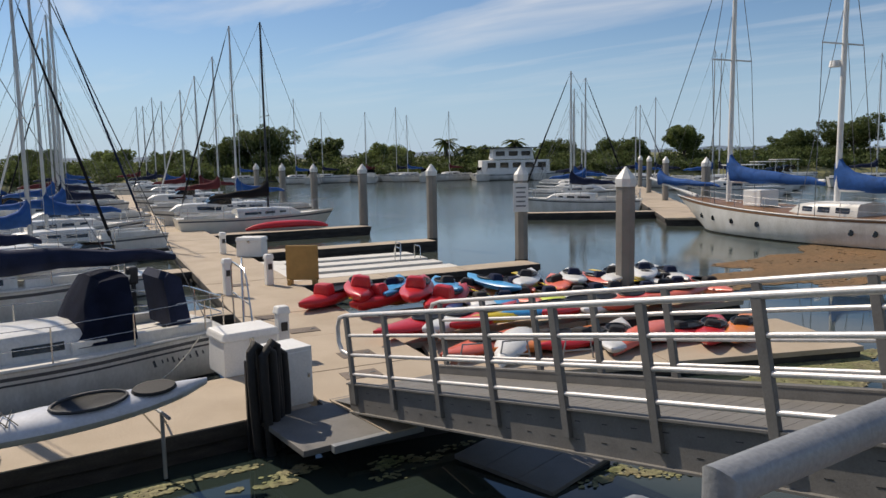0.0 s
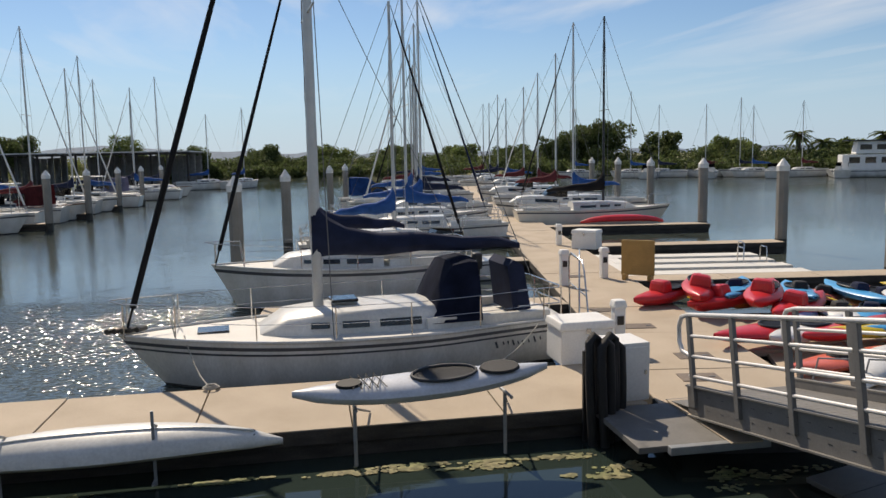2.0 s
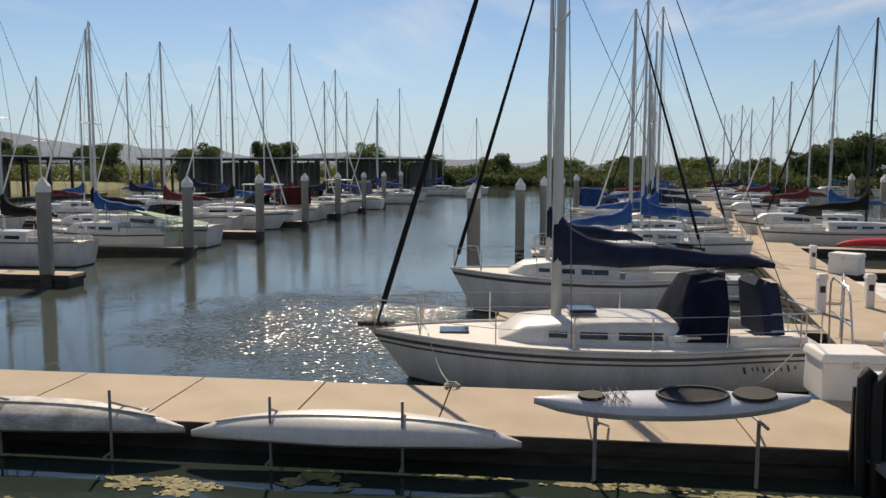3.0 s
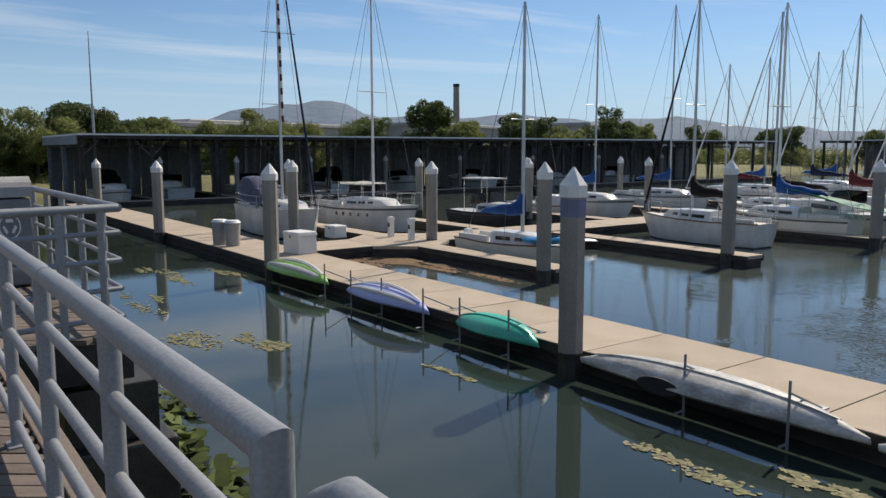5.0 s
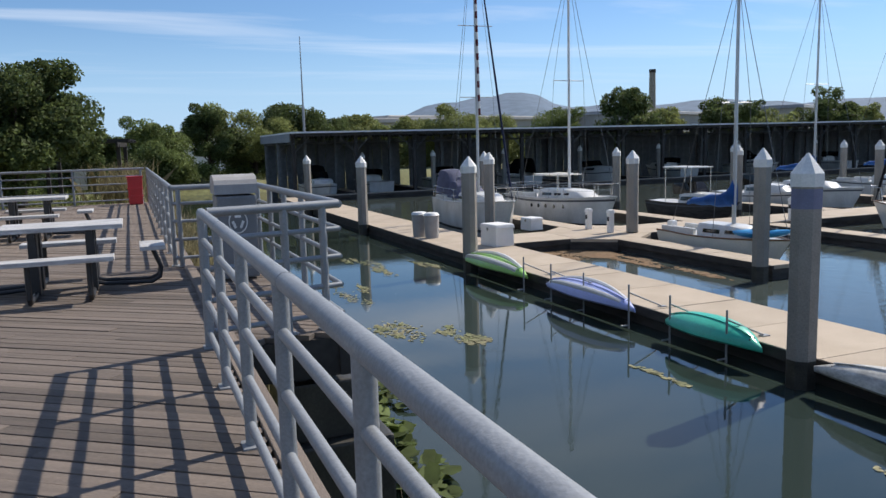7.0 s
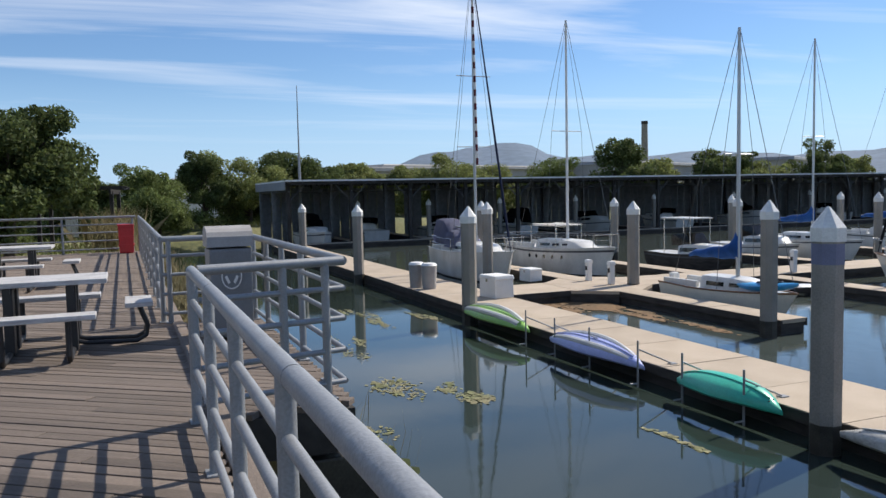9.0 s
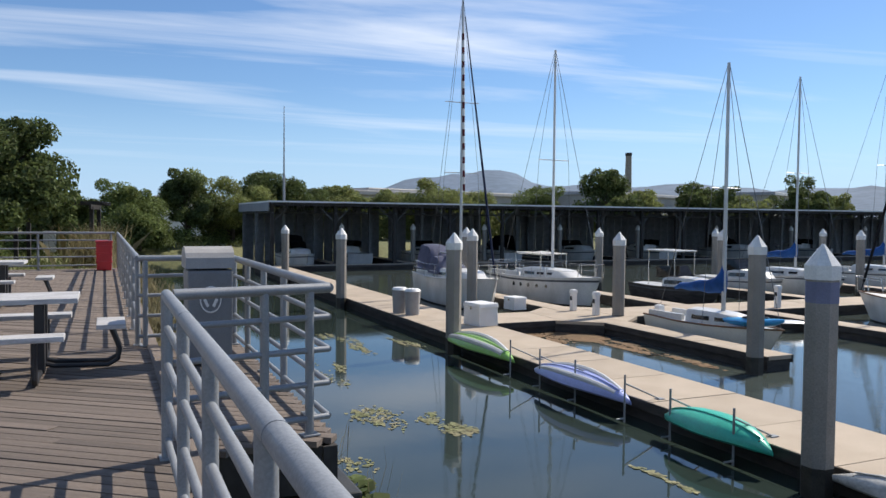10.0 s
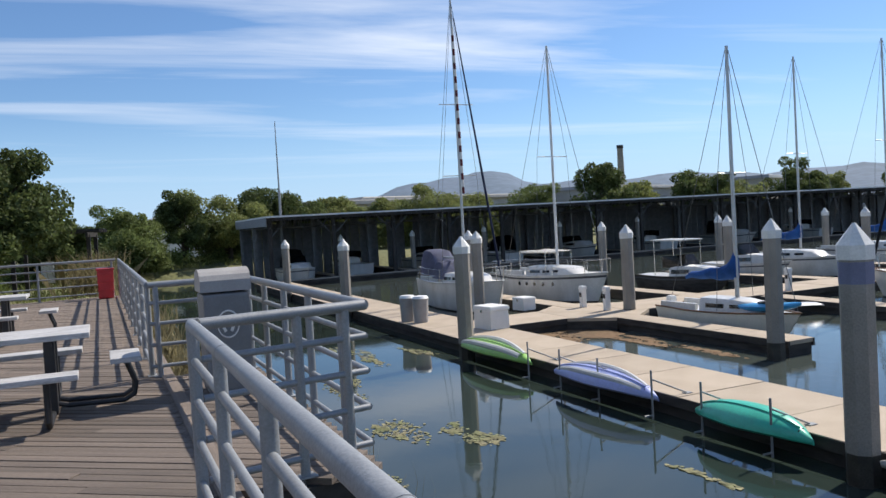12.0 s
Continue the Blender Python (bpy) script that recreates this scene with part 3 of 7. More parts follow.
# ---- gangway ----
def gangway():
    y0, y1, slope = 9.75, 1.05, 0.1856
    def bed(y):
        return -1.66 + slope * (9.62 - y)
    ang = math.atan(slope)
    root = thing("gangway", Matrix.Translation((4.52, 0, 0)), "sloping aluminium gangway with pipe rails down to the dock", "gangway")
    mid, length = (y0 + y1) / 2, (y0 - y1) / math.cos(ang)
    tilt = Matrix.Rotation(-ang, 4, "X")
    for x, name in ((0.0, "side_beam"), (1.45, "side_beam")):
        bm = bmesh.new()
        box(bm, (0.05, length, 0.42), (x, mid, bed(mid) - 0.09), 0.006, tilt)
        for dz in (0.11, -0.29):
            box(bm, (0.1, length, 0.02), (x - 0.02 if x == 0 else x + 0.02, mid, bed(mid) + dz), 0, tilt)
        part(name, bm, ALU, root, "grey aluminium side plate")
        side = -1 if x == 0 else 1
        for row in (0.0, -0.17):
            bm = bmesh.new()
            for k in range(26):
                y = y0 - 0.2 - k * 0.33
                box(bm, (0.004, 0.065, 0.007), (x + side * 0.026, y, bed(y) + row), 0, tilt)
            tagged(part("slotting", bm, BLACK_STEEL, root, "short dark slots in the side plate"), kind="stuff")
    n = 58
    bm = bmesh.new()
    for i in range(n):
        y = y0 - (i + 0.5) * (y0 - y1) / n
        box(bm, (1.38, 0.146, 0.03), (0.725, y, bed(y) - 0.02), 0, tilt)
    part("tread", bm, ALU, root, "ribbed aluminium treads")
    for i in range(9):
        y = y0 - 0.3 - i * 1.0
        one_box("cross_beam", (1.4, 0.08, 0.12), (0.725, y, bed(y) - 0.24), ALU, root, rot=tilt)
    for x in (-0.05, 1.5):
        for k in range(9):
            y = 9.62 - 1.04 * k
            bm = bmesh.new()
            box(bm, (0.05, 0.085, 1.2), (x, y, bed(y) + 0.45), 0.006, Matrix.Rotation(-ang, 4, "X"))
            part("post", bm, ALU, root)
        for h in (1.07, 0.79, 0.52, 0.25):
            ya, yb = (9.75, 1.3)
            bm = bmesh.new()
            if h == 1.07:
                e = bed(9.75) + 0.6
                path_tube(bm, [(x, yb, bed(yb) + h), (x, 9.72, bed(9.72) + h), (x, 9.92, bed(9.75) + h - 0.06), (x, 9.99, bed(9.75) + h - 0.2),
                               (x, 9.97, bed(9.75) + 0.66), (x, 9.88, bed(9.75) + 0.55), (x, 9.66, bed(9.66) + 0.52)], 0.03, 12)
                part("handrail", bm, ALU_RAIL, root, "bright aluminium handrail", smooth=True)
            else:
                tube(bm, (x, ya - 0.1, bed(ya - 0.1) + h), (x, yb, bed(yb) + h), 0.023, seg=10)
                part("rail", bm, ALU_RAIL, root, smooth=True)
    one_box("toe_plate", (1.5, 0.9, 0.012), (0.725, 9.95, DOCK_Z + 0.075), ALU, root, rot=Matrix.Rotation(radians(-9), 4, "X"))


gangway()


def mesh_screen():
    """The climbing guard beside the gangway's head."""
    root = thing("mesh_screen", Matrix.Translation((4.38, 0.0, 0)), "tall grey expanded-metal security screen beside the gangway head", "screen")
    y0, y1, z0, z1 = 0.95, 2.09, -0.35, 3.0
    for a, b in (((0, y0, z0), (0, y0, z1)), ((0, y1, z0), (0, y1, z1)), ((0, y0, z0), (0, y1, z0)), ((0, y0, z1), (0, y1, z1))):
        one_tube("frame_tube", a, b, 0.03, GALV, root, seg=10)
    bm = bmesh.new()
    w, h, pitch, k = y1 - y0, z1 - z0, 0.04, 2.0
    for sign in (1, -1):
        c = -h / k
        while c < w + h / k:
            pts = []
            for s in (0.0, h):
                pts.append((c + s / k, s))
            (ya, za), (yb, zb) = pts
            lo, hi = max(0.0, -ya / (yb - ya)), min(1.0, (w - ya) / (yb - ya))
            if hi - lo > 0.01:
                p = [(ya + (yb - ya) * t, za + (zb - za) * t) for t in (lo, hi)]
                if sign < 0:
                    p = [(w - q[0], q[1]) for q in p]
                tube(bm, (0.004 * sign, y0 + p[0][0], z0 + p[0][1]), (0.004 * sign, y0 + p[1][0], z0 + p[1][1]), 0.0065, seg=4, cap=False)
            c += pitch
    part("mesh", bm, TRUSS, root, "dull grey steel mesh")


mesh_screen()

# ---- piles ----
def pile(x, y, top, w=0.4, cap=True, square=False):
    """A concrete mooring pile with a pointed white cap."""
    root = thing("mooring_pile", Matrix.Translation((x, y, -5)), "grey concrete mooring pile with a white pointed cap", "pile", "mooring piles")
    seg = 4 if square else 8
    H = top + 5
    rot = Matrix.Rotation(math.pi / seg, 4, "Z")
    def prism(bm, z0, z1, r0, r1):
        bmesh.ops.create_cone(bm, cap_ends=True, segments=seg, radius1=r0, radius2=r1, depth=z1 - z0, matrix=Matrix.Translation((0, 0, (z0 + z1) / 2)) @ rot)
    r = w / 2 / math.cos(math.pi / seg)
    bm = bmesh.new(); prism(bm, 3.05, H - 0.42, r, r); part("shaft", bm, PILE, root)
    bm = bmesh.new(); prism(bm, 0, 3.05, r * 1.004, r * 1.004); part("wet_shaft", bm, PILE_WET, root, "dark wet foot of the pile")
    bm = bmesh.new(); prism(bm, H - 0.5, H - 0.3, r * 1.1, r * 1.1); prism(bm, H - 0.3, H, r * 1.1, 0.02); part("cap", bm, PILE_CAP, root, "white pointed cap")
    return root


PILES = [(14.54, 13.9, 1.18, .46), (16.4, 20.2, 1.17, .42), (17.9, 27.9, 1.2, .42), (18.9, 35.9, 1.2, .42), (19.9, 44.0, 1.2, .4), (21.3, 52.3, 1.2, .4), (22.8, 61.3, 1.2, .4),
         (-2.64, 25.1, 1.05, .42), (-1.3, 33.3, 1.1, .4), (-0.2, 41.3, 1.1, .4), (1.0, 49.3, 1.1, .4), (2.4, 58.3, 1.1, .4),
         (-10.4, 10.05, 1.22, .42), (-22.97, 10.05, 1.13, .42), (-34.97, 10.15, 1.1, .42), (-46.5, 10.2, 1.1, .4), (-25.8, 18.0, 1.1, .42), (-17.4, 16.05, 1.18, .42),
         (-16.4, 23.6, 1.19, .42), (-15.6, 32.3, 1.14, .42), (-15.4, 40.6, 1.15, .42), (-15.4, 48.9, 1.15, .42), (-15.4, 57.4, 1.15, .42), (-15.4, 66.4, 1.15, .4), (-15.4, 75.4, 1.15, .4), (-15.4, 85.4, 1.15, .4),
         (-31.1, 14.6, 1.13, .4), (-30.4, 27.3, 1.13, .4), (-30.3, 36.5, 1.13, .4), (-38.4, 17.8, 1.1, .4), (-38.4, 26.0, 1.1, .4), (-38.4, 34.4, 1.1, .4), (-38.4, 43.4, 1.1, .4),
         (27.6, 11.9, 1.2, .44), (34.6, 26.6, 1.2, .44), (44.5, 37.5, 1.2, .42), (52, 45.5, 1.2, .42), (60.5, 54, 1.2, .42)]
for px, py, ptop, pw in PILES:
    pile(px, py, ptop, pw)

tape = thing("pile_band", Matrix.Translation((-10.4, 10.05, 0.54)), "faded blue band wrapped round a mooring pile", "band")
bm = bmesh.new()
bmesh.ops.create_cone(bm, cap_ends=True, segments=8, radius1=0.232, radius2=0.232, depth=0.3, matrix=Matrix.Rotation(math.pi / 8, 4, "Z"))
part("wrap", bm, GREY_CANVAS, tape)

# ---- boats ----
def smooth01(t):
    t = min(1, max(0, t))
    return t * t * (3 - 2 * t)


def hull_shape(L, B, fb, transom=0.72, rake=0.09, spring=0.3):
    def half(s):
        f = (transom + (1 - transom) * smooth01(s / 0.42)) * (1 - max(0.0, (s - 0.45) / 0.55) ** 2.3)
        return max(0.015, B / 2 * f)
    def sheer(s):
        return fb * (1 + spring * max(0, s - 0.3) ** 1.6 + 0.12 * max(0, 0.3 - s))
    def place(s, frac):
        """A point on the starboard side: frac 0 at the sheer, 1 at the keel."""
        b, h = half(s), sheer(s)
        for (f0, y0, z0), (f1, y1, z1) in zip(PROFILE, PROFILE[1:]):
            if f0 <= frac <= f1:
                t = (frac - f0) / (f1 - f0)
                wy, wz = y0 + (y1 - y0) * t, z0 + (z1 - z0) * t
                break
        z = h * wz if wz > 0 else wz * 0.5
        lean = (h - z) / h
        x = (s - 0.5) * L - lean * rake * L * s ** 5 + lean * 0.03 * L * (1 - s) ** 6
        return Vector((x, b * (wy if s < 0.9 else wy * (1 - (s - 0.9) * 2.5 * lean)), z))
    return half, sheer, place


PROFILE = [(0, 1, 1), (0.2, 1.01, 0.75), (0.4, 0.99, 0.42), (0.6, 0.93, 0.12), (0.7, 0.86, 0.0), (0.85, 0.6, -0.35), (1, 0.0, -0.8)]


def hull_parts(root, L, B, fb, hull_mat, deck_mat, bottom_mat, stripes, transom=0.72, rake=0.09, spring=0.3, n=16, toe=None):
    half, sheer, place = hull_shape(L, B, fb, transom, rake, spring)
    ss = [i / n for i in range(n + 1)]
    fr = [0, 0.1, 0.2, 0.3, 0.4, 0.5, 0.6, 0.665]
    bm = bmesh.new()
    for side in (1, -1):
        loft(bm, [[Vector((place(s, f).x, side * place(s, f).y, place(s, f).z)) for f in fr] for s in ss], close=False)
    vs = [[Vector((place(0, f).x, side * place(0, f).y, place(0, f).z)) for f in fr] for side in (1, -1)]
    loft(bm, vs, close=False)
    bmesh.ops.remove_doubles(bm, verts=bm.verts, dist=0.002)
    part("hull", bm, hull_mat, root, smooth=True)
    bm = bmesh.new()
    fr2 = [0.662, 0.7, 0.78, 0.86, 0.93, 1.0]
    for side in (1, -1):
        loft(bm, [[Vector((place(s, f).x, side * place(s, f).y, place(s, f).z)) for f in fr2] for s in ss], close=False)
    loft(bm, [[Vector((place(0, f).x, side * place(0, f).y, place(0, f).z)) for f in fr2] for side in (1, -1)], close=False)
    bmesh.ops.remove_doubles(bm, verts=bm.verts, dist=0.002)
    part("bottom_paint", bm, bottom_mat, root, "dark bottom paint at the waterline", smooth=True)
    bm = bmesh.new()
    rows = []
    for s in ss:
        p = place(s, 0)
        rows.append([Vector((p.x, p.y * k, sheer(s) - 0.012 + 0.05 * (1 - abs(k)) * min(1, half(s)))) for k in (1, 0.5, 0, -0.5, -1)])
    loft(bm, rows, close=False)
    part("deck", bm, deck_mat, root, smooth=True)
    bm = bmesh.new()
    for side in (1, -1):
        path_tube(bm, [Vector((place(s, 0).x, side * (place(s, 0).y + 0.005), sheer(s) + 0.01)) for s in ss], 0.03, 6)
    part("toe_rail", bm, toe or (hull_mat if stripes else TEAK), root, smooth=True)
    for f0, f1, mat in stripes:
        bm = bmesh.new()
        for side in (1, -1):
            loft(bm, [[Vector((place(s, f).x, side * (place(s, f).y + 0.007), place(s, f).z)) for f in (f0, f1)] for s in ss], close=False)
        part("hull_stripe", bm, mat, root, "dark painted hull stripe")
    return half, sheer, place


def cabin(root, L, half, sheer, s0, s1, height, mat, windows, width=0.62, glass=GLASS_DARK, wedge=0.16):
    """A coach roof from s0 (aft) to s1 with its side windows."""
    def section(s, h, wk):
        w = half(s) * width * wk
        z = sheer(s) - 0.02
        x = (s - 0.5) * L
        return [(x, -w, z), (x, -w * 0.93, z + h * 0.75), (x, -w * 0.8, z + h), (x, 0, z + h * 1.1), (x, w * 0.8, z + h), (x, w * 0.93, z + h * 0.75), (x, w, z)]
    d = s1 - s0
    bm = bmesh.new()
    loft(bm, [section(s0, height, 1.0), section(s0 + 0.3 * d, height, 1.0), section(s0 + 0.6 * d, height * 0.93, 1.0), section(s1 - wedge * d, height * 0.75, 0.98), section(s1, 0.02, 0.8)])
    part("coach_roof", bm, mat, root, smooth=True)
    for a, b, zl, zh in windows:
        for side in (1, -1):
            bm = bmesh.new()
            rows = []
            for k in range(5):
                s = s0 + d * (a + (b - a) * k / 4)
                w, z = half(s) * width, sheer(s) - 0.02
                fade = 1.0 if s < s1 - wedge * d else 0.8
                lo = w * (1 - 0.07 * zl / 0.75) + 0.006
                hi = w * (1 - 0.07 * zh / 0.75) + 0.006
                x = (s - 0.5) * L
                rows.append([(x, side * lo, z + height * zl * fade), (x, side * hi, z + height * zh * fade), (x, side * (hi - 0.03), z + height * zh * fade), (x, side * (lo - 0.03), z + height * zl * fade)])
            loft(bm, rows)
            part("cabin_window", bm, glass, root, "dark cabin window")


def sail_cover(root, mast_x, boom_z, length, mat, tall=0.55, droop=0.0):
    """The furled mainsail in its cover along the boom, aft of the mast."""
    bm = bmesh.new()
    rings = []
    for t, h, w in ((-0.02, tall * 1.5, 0.12), (0.015, tall * 1.75, 0.15), (0.06, tall * 1.3, 0.17), (0.14, tall * 0.95, 0.19), (0.3, tall * 0.8, 0.19), (0.5, tall * 0.66, 0.17), (0.7, tall * 0.52, 0.15), (0.88, tall * 0.4, 0.12), (1.0, tall * 0.22, 0.07)):
        x = mast_x - t * length
        sag = -droop * math.sin(math.pi * min(1, max(0, t)))
        base = boom_z - 0.1 + sag + 0.03 * math.sin(t * 17)
        rings.append([(x, w * math.sin(a) * (1 + 0.12 * math.sin(3 * a + 9 * t)), base + h * (0.5 - 0.5 * math.cos(a)) ** 0.9) for a in [k * math.tau / 10 for k in range(10)]])
    loft(bm, rings)
    return part("sail_cover", bm, mat, root, smooth=True)


def rig(root, L, B, sheer, half, mast_s, mast_z, boom_len, boom_z, cover, mast_mat=MAST, furl=None, furl_r=0.055, mast_r=0.075, spreaders=(0.5,), wires=True, back=True, boom_drop=0.0, foot=None):
    mx = (mast_s - 0.5) * L
    z0 = foot if foot is not None else sheer(mast_s)
    one_tube("mast", (mx, 0, z0), (mx, 0, mast_z), mast_r, mast_mat, root, mast_r * 0.72, 10)
    if boom_len:
        one_tube("boom", (mx - 0.05, 0, boom_z), (mx - boom_len, 0, boom_z - boom_drop), 0.05, mast_mat, root, seg=8)
        if cover:
            sail_cover(root, mx, boom_z, boom_len * 1.01, cover)
    bow = ((0.985 - 0.5) * L, 0, sheer(0.985) + 0.05)
    top = (mx + 0.06, 0, mast_z - 0.15)
    if furl:
        b, t = Vector(bow), Vector(top)
        bm = bmesh.new()
        tube(bm, b, b.lerp(t, 0.04), 0.02, seg=6)
        tube(bm, b.lerp(t, 0.04), b.lerp(t, 0.35), furl_r, furl_r * 0.95, seg=8)
        tube(bm, b.lerp(t, 0.35), b.lerp(t, 0.94), furl_r * 0.95, furl_r * 0.45, seg=8)
        tube(bm, b.lerp(t, 0.94), t, 0.012, seg=6)
        part("furled_jib", bm, furl, root, "jib rolled on the forestay", smooth=True)
    elif wires:
        one_tube("forestay", bow, top, 0.012, WIRE, root, seg=5)
    if wires and back:
        one_tube("backstay", (-0.49 * L, 0, sheer(0) + 0.05), (mx - 0.06, 0, mast_z - 0.1), 0.010, WIRE, root, seg=5)
    for f in spreaders:
        z = z0 + (mast_z - z0) * f
        w = half(mast_s) * 0.72
        one_tube("spreader", (mx, -w, z), (mx, w, z), 0.02, mast_mat, root, seg=6)
    if wires:
        for side in (1, -1):
            w, f = half(mast_s), (spreaders[0] if spreaders else 0.5)
            bm = bmesh.new()
            path_tube(bm, [(mx - 0.1, side * w * 0.96, sheer(mast_s)), (mx, side * w * 0.72, z0 + (mast_z - z0) * f), (mx, 0, mast_z - 0.15)], 0.009, 5)
            part("shroud", bm, WIRE, root)


def deck_rails(root, L, half, sheer, place, count=5, pulpit=True):
    h = 0.6
    ss = [0.06 + (0.88 - 0.06) * i / (count - 1) for i in range(count)]
    for side in (1, -1):
        pts = []
        for s in ss:
            p = Vector((place(s, 0).x, side * place(s, 0).y * 0.95, sheer(s)))
            one_tube("stanchion", p, p + Vector((0, 0, h)), 0.013, CHROME, root, seg=6)
            pts.append(p)
        for z in (h, h * 0.5):
            bm = bmesh.new()
            path_tube(bm, [p + Vector((0, 0, z)) for p in pts], 0.006, 4)
            part("lifeline", bm, CHROME, root)
    if pulpit:
        bm = bmesh.new()
        a, b = ss[-1], 0.985
        xa, xb, w = (a - 0.5) * L, (b - 0.5) * L, half(a) * 0.95
        path_tube(bm, [(xa, w, sheer(a)), (xa + 0.1, w, sheer(a) + h), (xb, w * 0.55, sheer(b) + h), (xb + 0.25, 0, sheer(b) + h + 0.03), (xb, -w * 0.55, sheer(b) + h), (xa + 0.1, -w, sheer(a) + h), (xa, -w, sheer(a))], 0.014, 6)
        tube(bm, (xb, w * 0.5, sheer(b)), (xb, w * 0.55, sheer(b) + h), 0.013, seg=6)
        tube(bm, (xb, -w * 0.5, sheer(b)), (xb, -w * 0.55, sheer(b) + h), 0.013, seg=6)
        part("pulpit", bm, CHROME, root, smooth=True)
        bm = bmesh.new()
        w, x = half(0.02) * 0.95, -0.49 * L
        for z in (h, h * 0.5):
            path_tube(bm, [(x + 0.9, w, sheer(0.1) + z), (x + 0.08, w, sheer(0) + z), (x, w * 0.8, sheer(0) + z), (x, -w * 0.8, sheer(0) + z), (x + 0.08, -w, sheer(0) + z), (x + 0.9, -w, sheer(0.1) + z)], 0.013, 6)
        for y in (w, -w, w * 0.4, -w * 0.4):
            tube(bm, (x + 0.04, y, sheer(0)), (x + 0.04, y, sheer(0) + h), 0.013, seg=6)
        part("pushpit", bm, CHROME, root, smooth=True)


def dodger(root, L, half, sheer, s, mat, length=1.1, height=0.85, base=0.0, window=True, aft_open=True):
    """A canvas spray hood over the companionway."""
    w, x = half(s) * 0.72, (s - 0.5) * L
    z = sheer(s) + base
    bm = bmesh.new()
    rings = []
    for t, h in ((0, 0.06), (0.25, 0.62), (0.5, 0.95), (0.85, 1.0), (1.0, 0.98)):
        xx = x + length * (0.5 - t)
        ring = []
        for k in range(9):
            a = math.pi * k / 8
            ring.append((xx, -w * math.cos(a) * (1 if 0 < k < 8 else 1.02), z + height * h * min(1, math.sin(a) * 1.35)))
        rings.append(ring)
    loft(bm, rings, close=False)
    bmesh.ops.solidify(bm, geom=bm.faces[:], thickness=0.02)
    part("spray_hood", bm, mat, root, smooth=True)


def tarp(name, root, pts_a, pts_b, mat, sag=0.12, label=""):
    """Cloth between two lines of points, sagging a little."""
    bm = bmesh.new()
    rows = []
    for k in range(9):
        t = k / 8
        rows.append([Vector(a).lerp(Vector(b), t) - Vector((0, 0, sag * math.sin(math.pi * t) + 0.02 * math.sin(7 * t + a[0] * 3))) for a, b in zip(pts_a, pts_b)])
    loft(bm, rows, close=False)
    bmesh.ops.solidify(bm, geom=bm.faces[:], thickness=0.015)
    return part(name, bm, mat, root, label, smooth=True)


def sailboat(mast_at, top, heading, L=8.0, label="white sloop with a furled sail", cover=NAVY, furl=None, hull=GRP, mast_mat=MAST, hood=None, detail=0,
             mast_s=0.57, fb=0.95, beam=None, stripe=True, group="moored sailing boats", boom=0.36, spreaders=(0.5,), mast_r=0.07, name="sailboat", deck=None, bottom=None, boom_h=1.05, cab=(0.36, 0.78)):
    """A sloop whose mast stands at mast_at (x, y) with its head at world height top. heading: degrees from +x of its bow."""
    B = beam or L * 0.32
    a = radians(heading)
    off = (mast_s - 0.5) * L
    cx, cy = mast_at[0] - math.cos(a) * off, mast_at[1] - math.sin(a) * off
    root = thing(name, pose(cx, cy, WATER_Z, 0, 0, heading), label, "sailboat", group)
    half, sheer, place = hull_parts(root, L, B, fb, hull, deck or (GRP_DECK if detail else GRP), bottom or ANTIFOUL, [(0.06, 0.12, STRIPE)] if stripe else [], n=16 if detail else 10, toe=hull if detail > 1 or stripe is None else None)
    wins = [(0.1, 0.34, 0.3, 0.62), (0.4, 0.55, 0.32, 0.6), (0.62, 0.72, 0.34, 0.58)] if detail else [(0.12, 0.45, 0.3, 0.62), (0.55, 0.72, 0.32, 0.6)]
    cabin(root, L, half, sheer, *cab, 0.42, GRP, wins)
    mz = top - WATER_Z
    rig(root, L, B, sheer, half, mast_s, mz, boom * L, sheer(0.5) + boom_h, cover, mast_mat, furl, spreaders=spreaders, mast_r=mast_r, foot=sheer(mast_s) + 0.36)
    if hood:
        dodger(root, L, half, sheer, 0.34, hood, 1.1, 0.8, 0.15)
    # cockpit coamings and tiller box
    for side in (1, -1):
        one_box("coaming", (0.3 * L, 0.14, 0.24), (-0.31 * L, side * half(0.2) * 0.72, sheer(0.2) + 0.08), GRP, root, 0.03)
    if detail:
        deck_rails(root, L, half, sheer, place, 5 if detail < 2 else 6)
    return root, half, sheer, place


